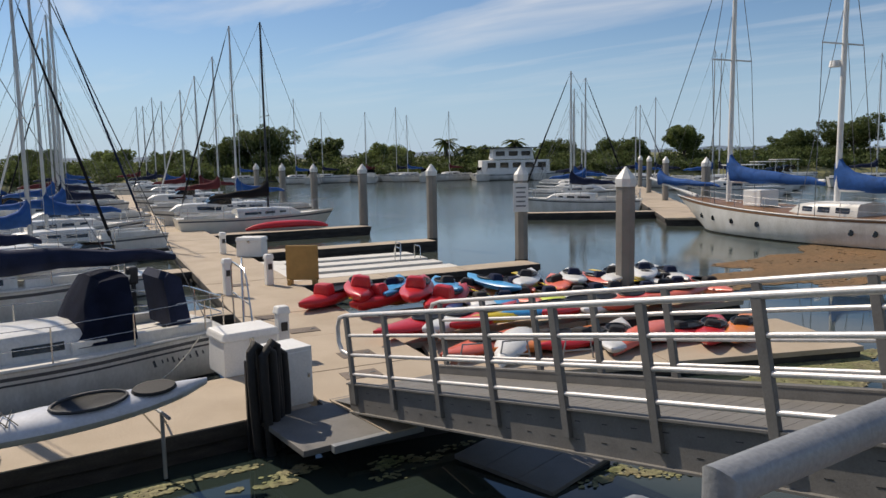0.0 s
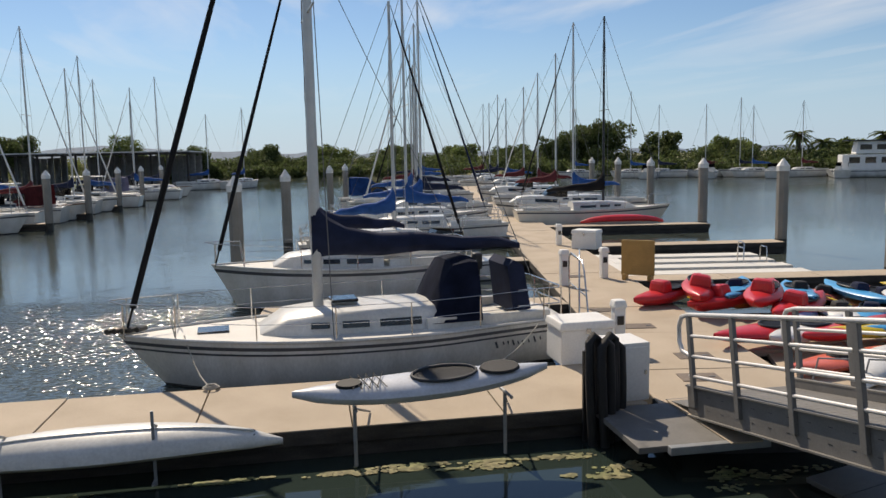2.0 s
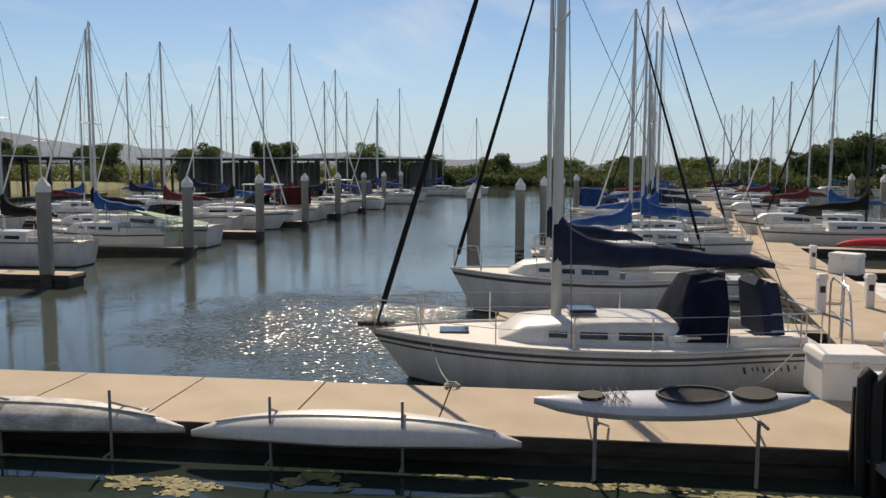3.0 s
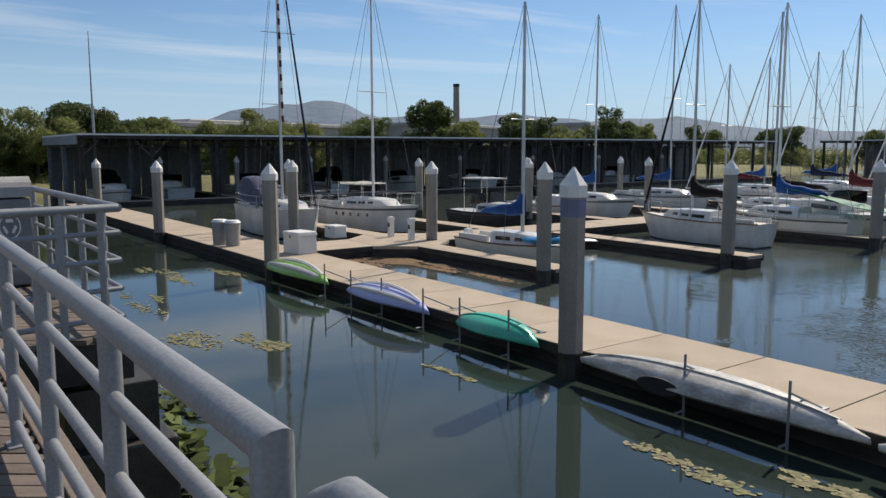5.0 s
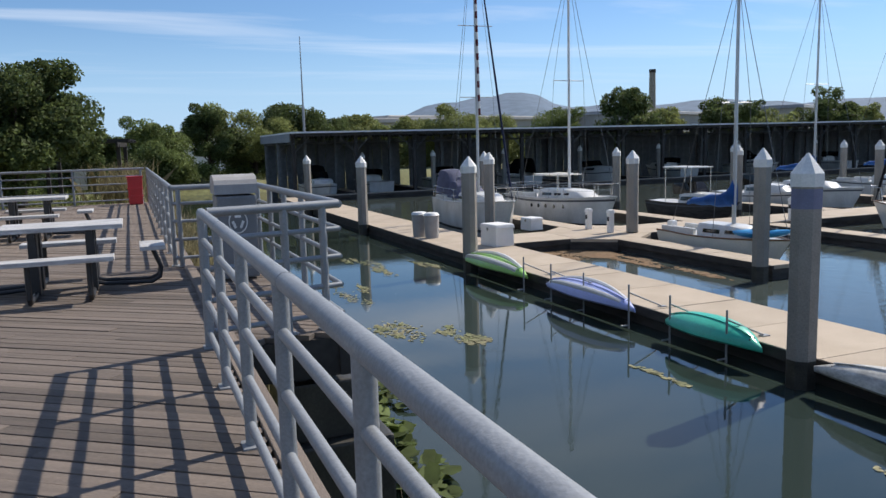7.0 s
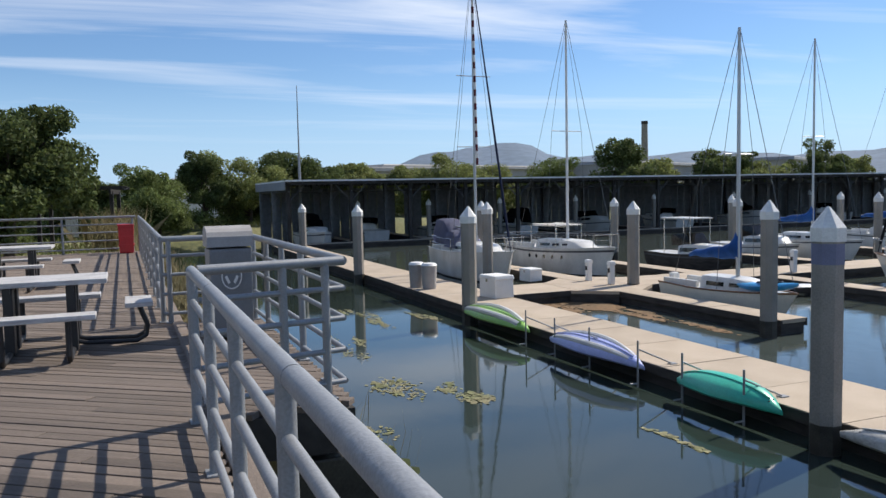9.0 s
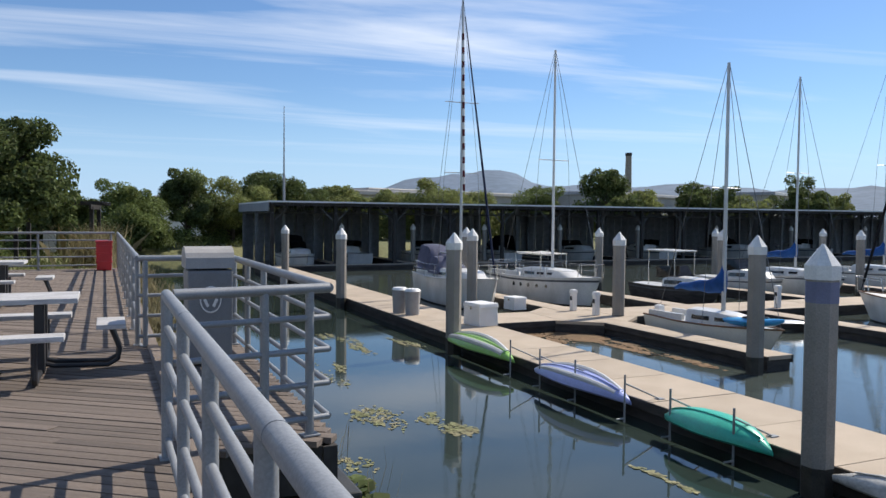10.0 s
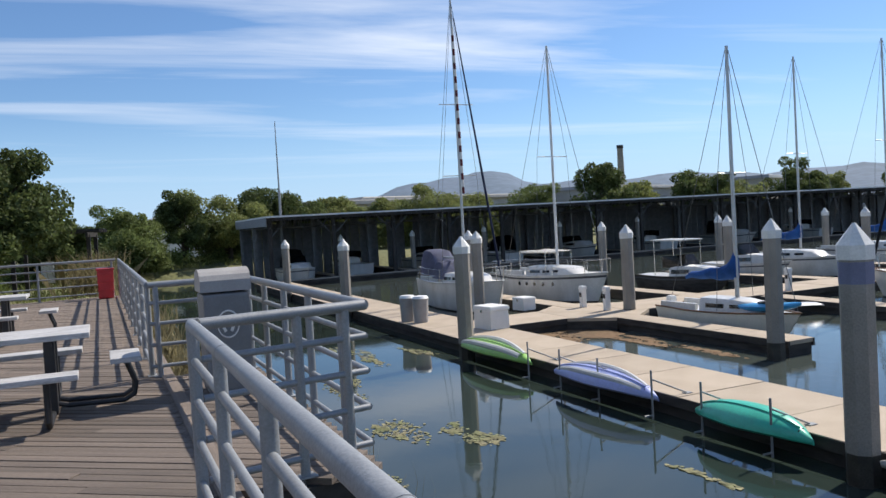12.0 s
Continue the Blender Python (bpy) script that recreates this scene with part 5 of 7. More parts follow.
# ---- covered berths ----
def covered_berths(x0, x1, y0, y1, roof_z, along_y=True, label="long open boat shed with a white strip for its sunlit roof edge"):
    root = thing("boat_shed", Matrix.Translation((0, 0, WATER_Z)), label, "boat shed", "covered berths")
    rz = roof_z - WATER_Z
    bm = bmesh.new()
    box(bm, (x1 - x0 + 0.6, y1 - y0 + 0.6, 0.06), ((x0 + x1) / 2, (y0 + y1) / 2, rz + 0.03))
    part("roof", bm, ROOF_STEEL, root)
    bm = bmesh.new()
    for cx, cy, sx, sy in (((x0 + x1) / 2, y0 - 0.25, x1 - x0 + 0.5, 0.12), ((x0 + x1) / 2, y1 + 0.25, x1 - x0 + 0.5, 0.12), (x0 - 0.25, (y0 + y1) / 2, 0.12, y1 - y0), (x1 + 0.25, (y0 + y1) / 2, 0.12, y1 - y0)):
        box(bm, (sx, sy, 0.24), (cx, cy, rz - 0.12))
    part("fascia", bm, TIMBER_DARK, root, "dark fascia board")
    # white strip, wide on the east side, paints the roof's sunlit edge
    bm = bmesh.new()
    for cx, cy, sx, sy in (((x0 + x1) / 2, y0 - 0.3, x1 - x0 + 0.7, 0.1), (x1 + 0.2, (y0 + y1) / 2, 0.5, y1 - y0 + 0.7)):
        box(bm, (sx, sy, 0.12), (cx, cy, rz + 0.05))
    part("lit_roof_edge", bm, WHITE_PAINT, root, "white strip painting the sunlit edge of the roof")
    if along_y:
        one_box("gable_panel", (x1 - x0 + 0.4, 0.06, 0.62), ((x0 + x1) / 2, y0 - 0.34, rz - 0.33), FASCIA_GREY, root, label="grey end panel")
    # vertical boarding with gaps, added along the back to keep the interior dark
    bm, rnd = bmesh.new(), random.Random(31)
    span, k = (y1 - y0 if along_y else x1 - x0), 0.0
    while k < span:
        if rnd.random() < 0.95:
            h = rz * rnd.uniform(0.9, 0.985)
            at = (x0 + 0.1, y0 + k + 0.45) if along_y else (x0 + k + 0.45, y1 - 0.1)
            box(bm, (0.05, 0.86, h) if along_y else (0.86, 0.05, h), (*at, h / 2 - 0.1))
        k += 0.9
    tagged(part("added_boarding", bm, TRUSS, root, "boarding with gaps, added to darken the open shed"), kind="stuff")
    n = int((y1 - y0 if along_y else x1 - x0) / 4.6)
    for i in range(n + 1):
        for k, f in enumerate((0.03, 0.5, 0.97)):
            if along_y:
                p = (x1 - (x1 - x0) * f, y0 + (y1 - y0) * i / n)
            else:
                p = (x0 + (x1 - x0) * i / n, y0 + (y1 - y0) * f)
            one_box("column", (0.26, 0.26, rz + 2.4), (*p, (rz - 2.4) / 2 - 0.1), TRUSS if k else TIMBER_DARK, root)
    bm = bmesh.new()
    for i in range(n * 2 + 1):
        t = i / (n * 2)
        if along_y:
            y = y0 + (y1 - y0) * t
            tube(bm, (x0, y, rz - 0.75), (x1, y, rz - 0.75), 0.05, seg=4)
            for k in range(6):
                xa, xb = x0 + (x1 - x0) * k / 6, x0 + (x1 - x0) * (k + 0.5) / 6
                tube(bm, (xa, y, rz - 0.05), (xb, y, rz - 0.75), 0.03, seg=4)
                tube(bm, (xb, y, rz - 0.75), (x0 + (x1 - x0) * (k + 1) / 6, y, rz - 0.05), 0.03, seg=4)
    if along_y:
        for i in range(n):
            ya, yb = y0 + (y1 - y0) * i / n, y0 + (y1 - y0) * (i + 1) / n
            for x in (x1 - 0.4, (x0 + x1) / 2):
                tube(bm, (x, ya, rz - 1.5), (x, ya + 1.2, rz - 0.3), 0.045, seg=4)
                tube(bm, (x, yb, rz - 1.5), (x, yb - 1.2, rz - 0.3), 0.045, seg=4)
    if bm.verts:
        part("truss", bm, TRUSS, root, "steel roof trusses and braces")
    else:
        bm.free()
    return root


covered_berths(-72, -59, 12.0, 98, 2.62)
covered_berths(-58, -16, 108, 121, 2.75, False)
dock((-58.2, 12), (-58.2, 98), 1.4, 2.6)
for fy in (17, 23, 29.5, 37, 45.5, 55, 65, 76):
    dock((-70.5, fy), (-58.9, fy), 0.9, 2.4, "narrow concrete finger dock")
    pile(-61.0, fy + 0.75, 1.1, 0.36)

# ---- quay kayak racks along the dock's near edge ----
def kayak(root, L, W, mat, deck_mat=None, H=0.32, upside=False, cockpit=True, coaming=BLACK_STEEL, lift=0.0):
    """A hull along x, its keel at z = lift; sit-in deck with a coaming, or bottom up."""
    n = 14
    rings = []
    sign = -1 if upside else 1
    for i in range(n + 1):
        t = i / n
        t = 0.5 - 0.5 * math.cos(math.pi * t) if i in (0, n) else 0.02 + 0.96 * t
        f = max(0.03, math.sin(math.pi * min(0.997, max(0.003, t))) ** 0.66)
        w, rise = W / 2 * f, (0.16 if upside else 0.07) * abs(2 * t - 1) ** 3
        h = H * (0.22 + 0.78 * f ** 0.7)
        ring = []
        for a in range(12):
            th = math.tau * a / 12
            y, z = math.sin(th) * w, -math.cos(th)
            z = (z * 0.5 * h if z < 0 else z * (0.32 * h))
            ring.append(((t - 0.5) * L, y, sign * (z + rise) ))
        rings.append(ring)
    base = min(p[2] for r in rings for p in r)
    rings = [[(x, y, z - base + lift) for x, y, z in r] for r in rings]
    bm = bmesh.new()
    loft(bm, rings)
    ob = part("hull", bm, mat, root, smooth=True)
    topz = max(p[2] for p in rings[n // 2])
    if cockpit and not upside:
        bm = bmesh.new()
        pts = [(0.08 * L + 0.42 * math.cos(k * math.tau / 20), 0.2 * math.sin(k * math.tau / 20) * W / 0.58, topz + 0.012) for k in range(20)]
        path_tube(bm, pts, 0.022, 6, True)
        part("coaming", bm, coaming, root, smooth=True)
        # flat dark disc stands in for the shaded hollow of the cockpit
        bm = bmesh.new()
        vs = [bm.verts.new((p[0], p[1] * 0.96, topz + 0.008)) for p in pts]
        bm.faces.new(vs)
        bmesh.ops.solidify(bm, geom=bm.faces[:], thickness=0.01)
        part("cockpit", bm, coaming, root, "dark disc painting the shade inside the cockpit")
    return topz


def hatch(root, x, z, rx, ry, mat=BLACK_RUBBER):
    bm = bmesh.new()
    bmesh.ops.create_cone(bm, cap_ends=True, segments=20, radius1=1, radius2=0.92, depth=0.035, matrix=Matrix.Translation((x, 0, z)) @ Matrix.Diagonal((rx, ry, 1, 1)))
    part("hatch_cover", bm, mat, root, "dark rubber hatch cover", smooth=True)


WHITE_KAYAK = plain("pale_grey_kayak", (0.60, 0.62, 0.66))
k0 = thing("kayak", pose(0.95, 9.92, -1.52, 10, -2.0, 2), "pale grey sea kayak with dark hatches on a dockside rack", "kayak", "kayaks along the quay dock")
kz = kayak(k0, 3.3, 0.62, WHITE_KAYAK, H=0.36)
hatch(k0, 1.0, kz + 0.01, 0.27, 0.19)
hatch(k0, -0.95, kz + 0.005, 0.17, 0.12)
bm = bmesh.new()
for k in range(4):
    x = -0.5 - 0.1 * k
    tube(bm, (x, -0.2, kz + 0.015), (x - 0.12, 0.2, kz + 0.015), 0.007, seg=5); tube(bm, (x, 0.2, kz + 0.015), (x - 0.12, -0.2, kz + 0.015), 0.007, seg=5)
part("deck_cord", bm, BLACK_RUBBER, k0, "black elastic deck cords")


def rack(x, tip=0.55, y=10.05, reach=0.62):
    """A steel bracket bolted to the dock's edge."""
    r = thing("kayak_rack", Matrix.Translation((x, y, DOCK_Z)), "galvanised steel kayak bracket on the dock edge", "rack", "kayak racks")
    one_tube("upright", (0, -0.2, -0.38), (0, -0.2, tip), 0.02, GALV, r)
    one_tube("arm", (0, -0.2, -0.3), (0, -0.2 - reach * 0.3, -0.3), 0.018, GALV, r)
    one_tube("brace", (0, -0.2, tip * 0.7), (0, 0.62, 0.02), 0.016, GALV, r)
    one_box("foot_plate", (0.12, 0.16, 0.02), (0, 0.64, 0.011), GALV, r)


for rx in (-19.15, -17.75, -16.3, -14.6, -13.3, -11.8, -7.9, -6.3, -4.1, -2.36):
    rack(rx)
for rx, tip in ((0.06, 0.42), (2.02, 0.45)):
    r = thing("kayak_rack", Matrix.Translation((rx, 9.95, DOCK_Z)), "steel kayak bracket holding a kayak clear of the dock", "rack", "kayak racks")
    one_tube("upright", (0, 0, -0.4), (0, 0, tip), 0.025, GALV, r)
    one_tube("brace", (0.0, 0, tip - 0.06), (0.25, 0.85, 0.02), 0.016, GALV, r)
    one_tube("arm", (0, -0.35, tip + 0.02), (0, 0.3, tip - 0.03), 0.022, GALV, r)
WHITE_CANOE, GREEN_CANOE, TEAL, BLUE_WHITE = plain("white_canoe", (0.68, 0.67, 0.63)), plain("lime_canoe", (0.35, 0.62, 0.14)), plain("teal_canoe", (0.05, 0.50, 0.35)), plain("blue_white_canoe", (0.42, 0.47, 0.80))
DIRTY_CANOE = material("grimy_white_canoe", (0.55, 0.54, 0.50), 0.5, vary=0.2, scale=2.2, fine=14, second=(0.13, 0.125, 0.115), patch=0.56, stretch=(1, 2, 2))
for x, L, mat, lab in ((-3.05, 4.4, WHITE_CANOE, "white canoe lying bottom up on the dock edge"), (-7.75, 4.7, DIRTY_CANOE, "grimy white canoe lying bottom up on the dock edge"), (-12.45, 2.4, TEAL, "teal-green kayak lying bottom up on the dock edge"),
                       (-16.5, 3.5, BLUE_WHITE, "blue and white kayak lying bottom up on the dock edge"), (-21.4, 3.9, GREEN_CANOE, "lime green kayak lying bottom up on the dock edge")):
    c = thing("canoe", pose(x, 10.08, DOCK_Z - 0.1, 14, 0, 1.5), lab, "canoe", "kayaks along the quay dock")
    cz = kayak(c, L, 0.74, mat, H=0.4, upside=True)
    bm = bmesh.new()
    path_tube(bm, [((t - 0.5) * L * 0.84, 0, cz + 0.004 - 0.16 * abs(2 * t * 0.84 - 0.84) ** 3 - 0.06 * (2 * t - 1) ** 2) for t in [q / 12 for q in range(13)]], 0.014, 6)
    part("keel_strip", bm, mat, c, smooth=True)
    for q in (-0.42, 0.42):
        one_tube("end_toggle", (q * L, -0.06, 0.2), (q * L, 0.06, 0.2), 0.02, BLACK_RUBBER, c)
    if mat in (GREEN_CANOE, BLUE_WHITE):
        bm = bmesh.new()
        for q in (-1, 1):
            path_tube(bm, [((t - 0.5) * L * 0.8, q * 0.2 * math.sin(math.pi * (0.1 + 0.8 * t)), cz - 0.035 - 0.16 * abs(2 * t * 0.8 - 0.8) ** 3 - 0.1 * (2 * t - 1) ** 2) for t in [v / 12 for v in range(13)]], 0.085 if mat is GREEN_CANOE else 0.065, 8)
        part("white_flash", bm, WHITE_CANOE, c, "white moulded flash along the hull", smooth=True)
    if mat is DIRTY_CANOE:
        bm = bmesh.new()
        bmesh.ops.create_cone(bm, cap_ends=True, segments=22, radius1=1, radius2=0.94, depth=0.05, matrix=Matrix.Translation((-0.5, -0.335, 0.2)) @ Matrix.Rotation(radians(68), 4, "X") @ Matrix.Diagonal((0.4, 0.13, 1, 1)))
        part("cockpit_cover", bm, BLACK_RUBBER, c, "dark oval cockpit cover", smooth=True)

# ---- things on the quay dock ----
def dock_box(x, y, turn, size, label, group="dock boxes"):
    t = thing("dock_box", pose(x, y, DOCK_Z, 0, 0, turn), label, "dock box", group)
    sx, sy, sz = size
    one_box("body", (sx, sy, sz * 0.8), (0, 0, sz * 0.4), WHITE_PAINT, t, 0.02, taper=0.97)
    one_box("lid", (sx * 1.06, sy * 1.06, sz * 0.2), (0, 0, sz * 0.9), WHITE_PAINT, t, 0.035, taper=0.94)
    one_box("latch", (0.08, 0.02, 0.1), (0, -sy * 0.53, sz * 0.78), CHROME, t, 0.004)
    return t


dock_box(4.1, 12.85, 2, (0.95, 0.75, 0.72), "white fibreglass dock locker at the sloop's stern")
ps = thing("power_cabinet", pose(3.98, 10.75, DOCK_Z, 0, 0, 4), "plain white metal service cabinet on the dock corner", "cabinet")
one_box("body", (0.56, 0.6, 0.84), (0, 0, 0.42), WHITE_PAINT, ps, 0.015)
one_box("door", (0.5, 0.02, 0.72), (0, -0.305, 0.42), WHITE_PAINT, ps, 0.006)
one_box("hasp", (0.03, 0.03, 0.06), (0.2, -0.325, 0.42), CHROME, ps, 0.004)
for px, py, h in ((4.95, 13.2, 0.8), (walk_x(20) - 0.9, 20, 0.85), (7.75, 20.9, 0.75), (9.1, 28.9, 0.7), (-25.7, 25.8, 0.8), (-27.7, 17.3, 0.7), (-26.2, 17.3, 0.75)):
    pp = thing("power_pedestal", pose(px, py, DOCK_Z), "white shore-power pedestal on the dock", "pedestal", "power pedestals")
    one_box("post", (0.2, 0.2, h), (0, 0, h / 2), WHITE_PAINT, pp, 0.02)
    one_box("hood", (0.26, 0.26, 0.14), (0, 0, h + 0.05), WHITE_PAINT, pp, 0.03, taper=0.8)
    one_box("socket", (0.12, 0.02, 0.16), (0, -0.11, h * 0.7), BLACK_STEEL, pp, 0.005)
hs = thing("dock_fenders", pose(3.35, 10.0, DOCK_Z - 0.3), "black rubber hoses hung on a steel frame at the dock corner", "fenders")
for k, (x, y, top) in enumerate(((-0.12, 0.0, 1.38), (0.02, -0.08, 1.32), (0.14, 0.06, 1.36), (0.26, 0.12, 1.22))):
    bm = bmesh.new()
    path_tube(bm, [(x + 0.05, y, -0.55), (x, y, 0.3), (x - 0.03, y, 0.9), (x - 0.02, y + 0.02, top - 0.08), (x + 0.05, y + 0.06, top), (x + 0.13, y + 0.1, top - 0.06), (x + 0.15, y + 0.1, 0.7), (x + 0.14, y + 0.08, 0.3)], 0.062, 10)
    part("hose", bm, BLACK_RUBBER, hs, smooth=True)
one_box("back_frame", (0.5, 0.06, 1.4), (0.08, 0.2, 0.45), BLACK_STEEL, hs, 0.01)
for k, (bx, by, s) in enumerate(((-25.4, 12.15, (0.95, 0.75, 0.75)), (-28.9, 15.4, (0.7, 0.6, 0.5)))):
    dock_box(bx, by, 8, s, "white fibreglass dock locker on the quay dock")
for bx, by in ((-29.3, 10.75), (-28.65, 11.0)):
    tb = thing("dustbin", pose(bx, by, DOCK_Z), "pale grey plastic dustbin on the dock", "bin", "dustbins")
    one_tube("body", (0, 0, 0), (0, 0, 0.86), 0.25, BIN_LID, tb, 0.29, 16)
    one_tube("lid", (0, 0, 0.86), (0, 0, 0.95), 0.31, WHITE_PAINT, tb, 0.24, 16)
lp = thing("landing_plate", pose(4.25, 9.45, DOCK_Z), "grey and tan landing platform at the gangway's foot", "platform")
one_box("grating", (1.5, 1.5, 0.08), (-0.15, 0.05, -0.03), ALU, lp, 0.01)
one_box("tan_plate", (0.42, 1.7, 0.02), (0.42, 0.0, 0.025), CONCRETE, lp, 0.004)
one_box("kerb", (1.3, 0.1, 0.1), (0.1, -0.78, -0.02), GALV, lp, 0.01)

# ---- kayak float east of the main pontoon ----
fl = tagged(new("float_deck"), "pale concrete kayak float inside the slip", "dock", kind="structure")
fl.matrix_basis = pose(11.8, 13.2, DOCK_Z - 0.12, 0, 0, -9)
for i in range(4):
    for j in (1, 2):
        one_box("slab", (2.3, 1.6, 0.12), (-3.5 + 2.33 * i, -1.7 + 1.63 * j, -0.06), CONCRETE, fl, 0.01)
one_box("float", (9.2, 3.1, 0.5), (0, 0.75, -0.4), FASCIA, fl)
RED, YELLOW, LIME, SKY, CORAL, GREENK, NAVYK, WHITEK, ORANGE = (plain("kayak_" + n, c) for n, c in (("red", (0.60, 0.025, 0.03)), ("yellow", (0.75, 0.55, 0.04)), ("lime", (0.55, 0.66, 0.05)), ("sky_blue", (0.06, 0.36, 0.70)), ("coral", (0.75, 0.16, 0.10)),
                                                              ("green", (0.05, 0.45, 0.16)), ("navy", (0.02, 0.06, 0.2)), ("white", (0.72, 0.72, 0.70)), ("orange", (0.72, 0.22, 0.05))))
COLS = [("red", RED), ("navy blue", NAVYK), ("sky blue", SKY), ("white", WHITEK), ("coral", CORAL), ("red", RED), ("lime yellow", LIME), ("green", GREENK), ("sky blue", SKY), ("white", WHITEK), ("sky blue", SKY), ("green", GREENK), ("white", WHITEK), ("orange", ORANGE), ("coral", CORAL), ("orange", ORANGE)]
rk_ = random.Random(17)
for i in range(23):
    cn, cm = COLS[(i * 5 + i // 4) % len(COLS)]
    x, y = 8.6 + 0.36 * i, 16.75 - 0.125 * i + rk_.uniform(-0.3, 0.3)
    kk = thing("kayak", pose(x, y, DOCK_Z - 0.1 + 0.14 * (i % 3), rk_.uniform(-14, 14), rk_.uniform(-2, 2), 62 + rk_.uniform(-24, 24)), cn + " sit-on-top kayak lying in a crowded row on the float", "kayak", "kayaks on the float")
    kayak(kk, rk_.uniform(2.3, 2.9), 0.7, cm, H=0.3, coaming=BLACK_STEEL)
    one_box("seat", (0.3, 0.34, 0.2), (-0.1, 0, 0.3), BLACK_RUBBER if i % 2 else NAVY, kk, 0.06, "dark padded seat", taper=0.8)
    if i % 3 == 0:
        bm = bmesh.new()
        tube(bm, (-0.9, 0.16, 0.36), (0.9, -0.1, 0.36), 0.016, seg=6)
        for q, yq in ((-1.05, 0.18), (1.05, -0.12)):
            box(bm, (0.4, 0.16, 0.02), (q, yq, 0.36), 0.008)
        part("paddle", bm, BLACK_STEEL if i % 2 else YELLOW, kk, "two-bladed paddle lying across the deck")
for i, (cn, cm) in enumerate((("red", RED), ("white", WHITEK), ("red", RED), ("yellow", YELLOW), ("sky blue", SKY), ("red", RED), ("white", WHITEK), ("coral", CORAL), ("red", RED), ("coral", CORAL))):
    x = 7.9 + 0.72 * i
    kk = thing("kayak", pose(x, 13.2 - 0.12 * i, DOCK_Z + 0.02, 4 * math.cos(i), 0, 15 + 14 * math.sin(i * 1.3)), cn + " recreational kayak lying on the float", "kayak", "kayaks on the float")
    kayak(kk, 2.7, 0.72, cm, H=0.34, coaming=BLACK_STEEL)
for i, (cn, cm) in enumerate((("navy blue", NAVYK), ("white", WHITEK), ("sky blue", SKY), ("coral", CORAL), ("lime yellow", LIME), ("white", WHITEK), ("green", GREENK), ("sky blue", SKY), ("yellow", YELLOW), ("white", WHITEK), ("orange", ORANGE), ("coral", CORAL))):
    kk = thing("kayak", pose(9.9 + 0.58 * i, 15.0 - 0.2 * i + 0.2 * math.cos(i * 1.9), DOCK_Z - 0.08, 0, 0, 62 + 16 * math.sin(i * 2.3)), cn + " sit-on-top kayak lying in a second row", "kayak", "kayaks on the float")
    kayak(kk, 2.5, 0.72, cm, H=0.34)
    one_box("seat", (0.34, 0.34, 0.2), (-0.12, 0, 0.33), BLACK_RUBBER if i % 2 else NAVY, kk, 0.06, "dark padded seat", taper=0.8)
nf = tagged(new("float_deck"), "worn pale launching float beside the gangway", "dock", kind="structure")
nf.matrix_basis = pose(11.0, 10.35, DOCK_Z - 0.18, 0, 0, -22)
for i in range(4):
    for j in (0, 1):
        one_box("slab", (1.98, 1.28, 0.1), (-3.0 + 2.0 * i, -0.65 + 1.3 * j, -0.05), CONCRETE, nf, 0.01)
one_box("float", (7.9, 2.5, 0.42), (0, 0, -0.31), FASCIA, nf)
for i, (cn, cm) in enumerate((("coral", CORAL), ("white", WHITEK), ("orange", ORANGE), ("red", RED), ("white", WHITEK), ("coral", CORAL), ("red", RED), ("red", RED), ("orange", ORANGE))):
    kk = thing("kayak", pose(8.3 + 0.62 * i, 11.75 - 0.27 * i, DOCK_Z - 0.18, 5 * math.sin(i * 2.0), 0, 18 + 22 * math.sin(i * 1.9)), cn + " plastic kayak lying on the launching float", "kayak", "kayaks on the launching float")
    kayak(kk, 2.5 + 0.2 * (i % 3), 0.7, cm, H=0.3, upside=i % 4 == 1)
    if i % 4 != 1:
        one_box("seat", (0.32, 0.34, 0.2), (-0.05, 0, 0.27), BLACK_RUBBER, kk, 0.06, "dark padded seat", taper=0.8)
for x, y in ((7.6, 11.0), (8.3, 10.75), (9.4, 10.3)):
    st = thing("kayak_trestle", pose(x, y, DOCK_Z - 0.18, 0, 0, -22), "low bent steel trestle for kayaks", "rack", "kayak trestles")
    bm = bmesh.new()
    path_tube(bm, [(-0.3, 0, 0), (-0.22, 0, 0.42), (0.22, 0, 0.42), (0.3, 0, 0)], 0.018, 8)
    part("hoop", bm, GALV, st, smooth=True)
    one_tube("tie_bar", (-0.27, 0, 0.16), (0.27, 0, 0.16), 0.014, GALV, st)
sk = thing("old_float", pose(6.05, 7.65, WATER_Z - 0.06, 2, -3, 12), "grey awash timber float under the gangway", "float")
for k in range(3):
    one_box("board", (1.35, 0.51, 0.06), (0, -0.52 + 0.52 * k, 0.14), ALU, sk, 0.01, "wet grey board")
one_box("base", (1.25, 1.5, 0.14), (0, 0, 0.04), PILE_WET, sk, 0.02)
for i in range(5):
    kk = thing("kayak", pose(7.75 + 0.5 * i, 17.0 - 0.5 * i, DOCK_Z + 0.02 + 0.2 * (i % 2), 10 * math.sin(i * 2.2), -4, (24, 62, 12, 48, 30)[i]), "bright red plastic kayak heaped at the end of the row", "kayak", "red kayaks in a heap")
    kayak(kk, 2.2, 0.78, RED, H=0.42)
    one_box("seat", (0.34, 0.5, 0.3), (-0.2, 0, 0.42), RED, kk, 0.08, taper=0.8)
tbd = thing("sign_board", pose(8.5, 20.3, DOCK_Z, 0, 0, -38), "tan painted board standing on two feet", "board")
one_box("panel", (0.92, 0.07, 0.98), (0, 0, 0.62), TAN_BOARD, tbd, 0.03)
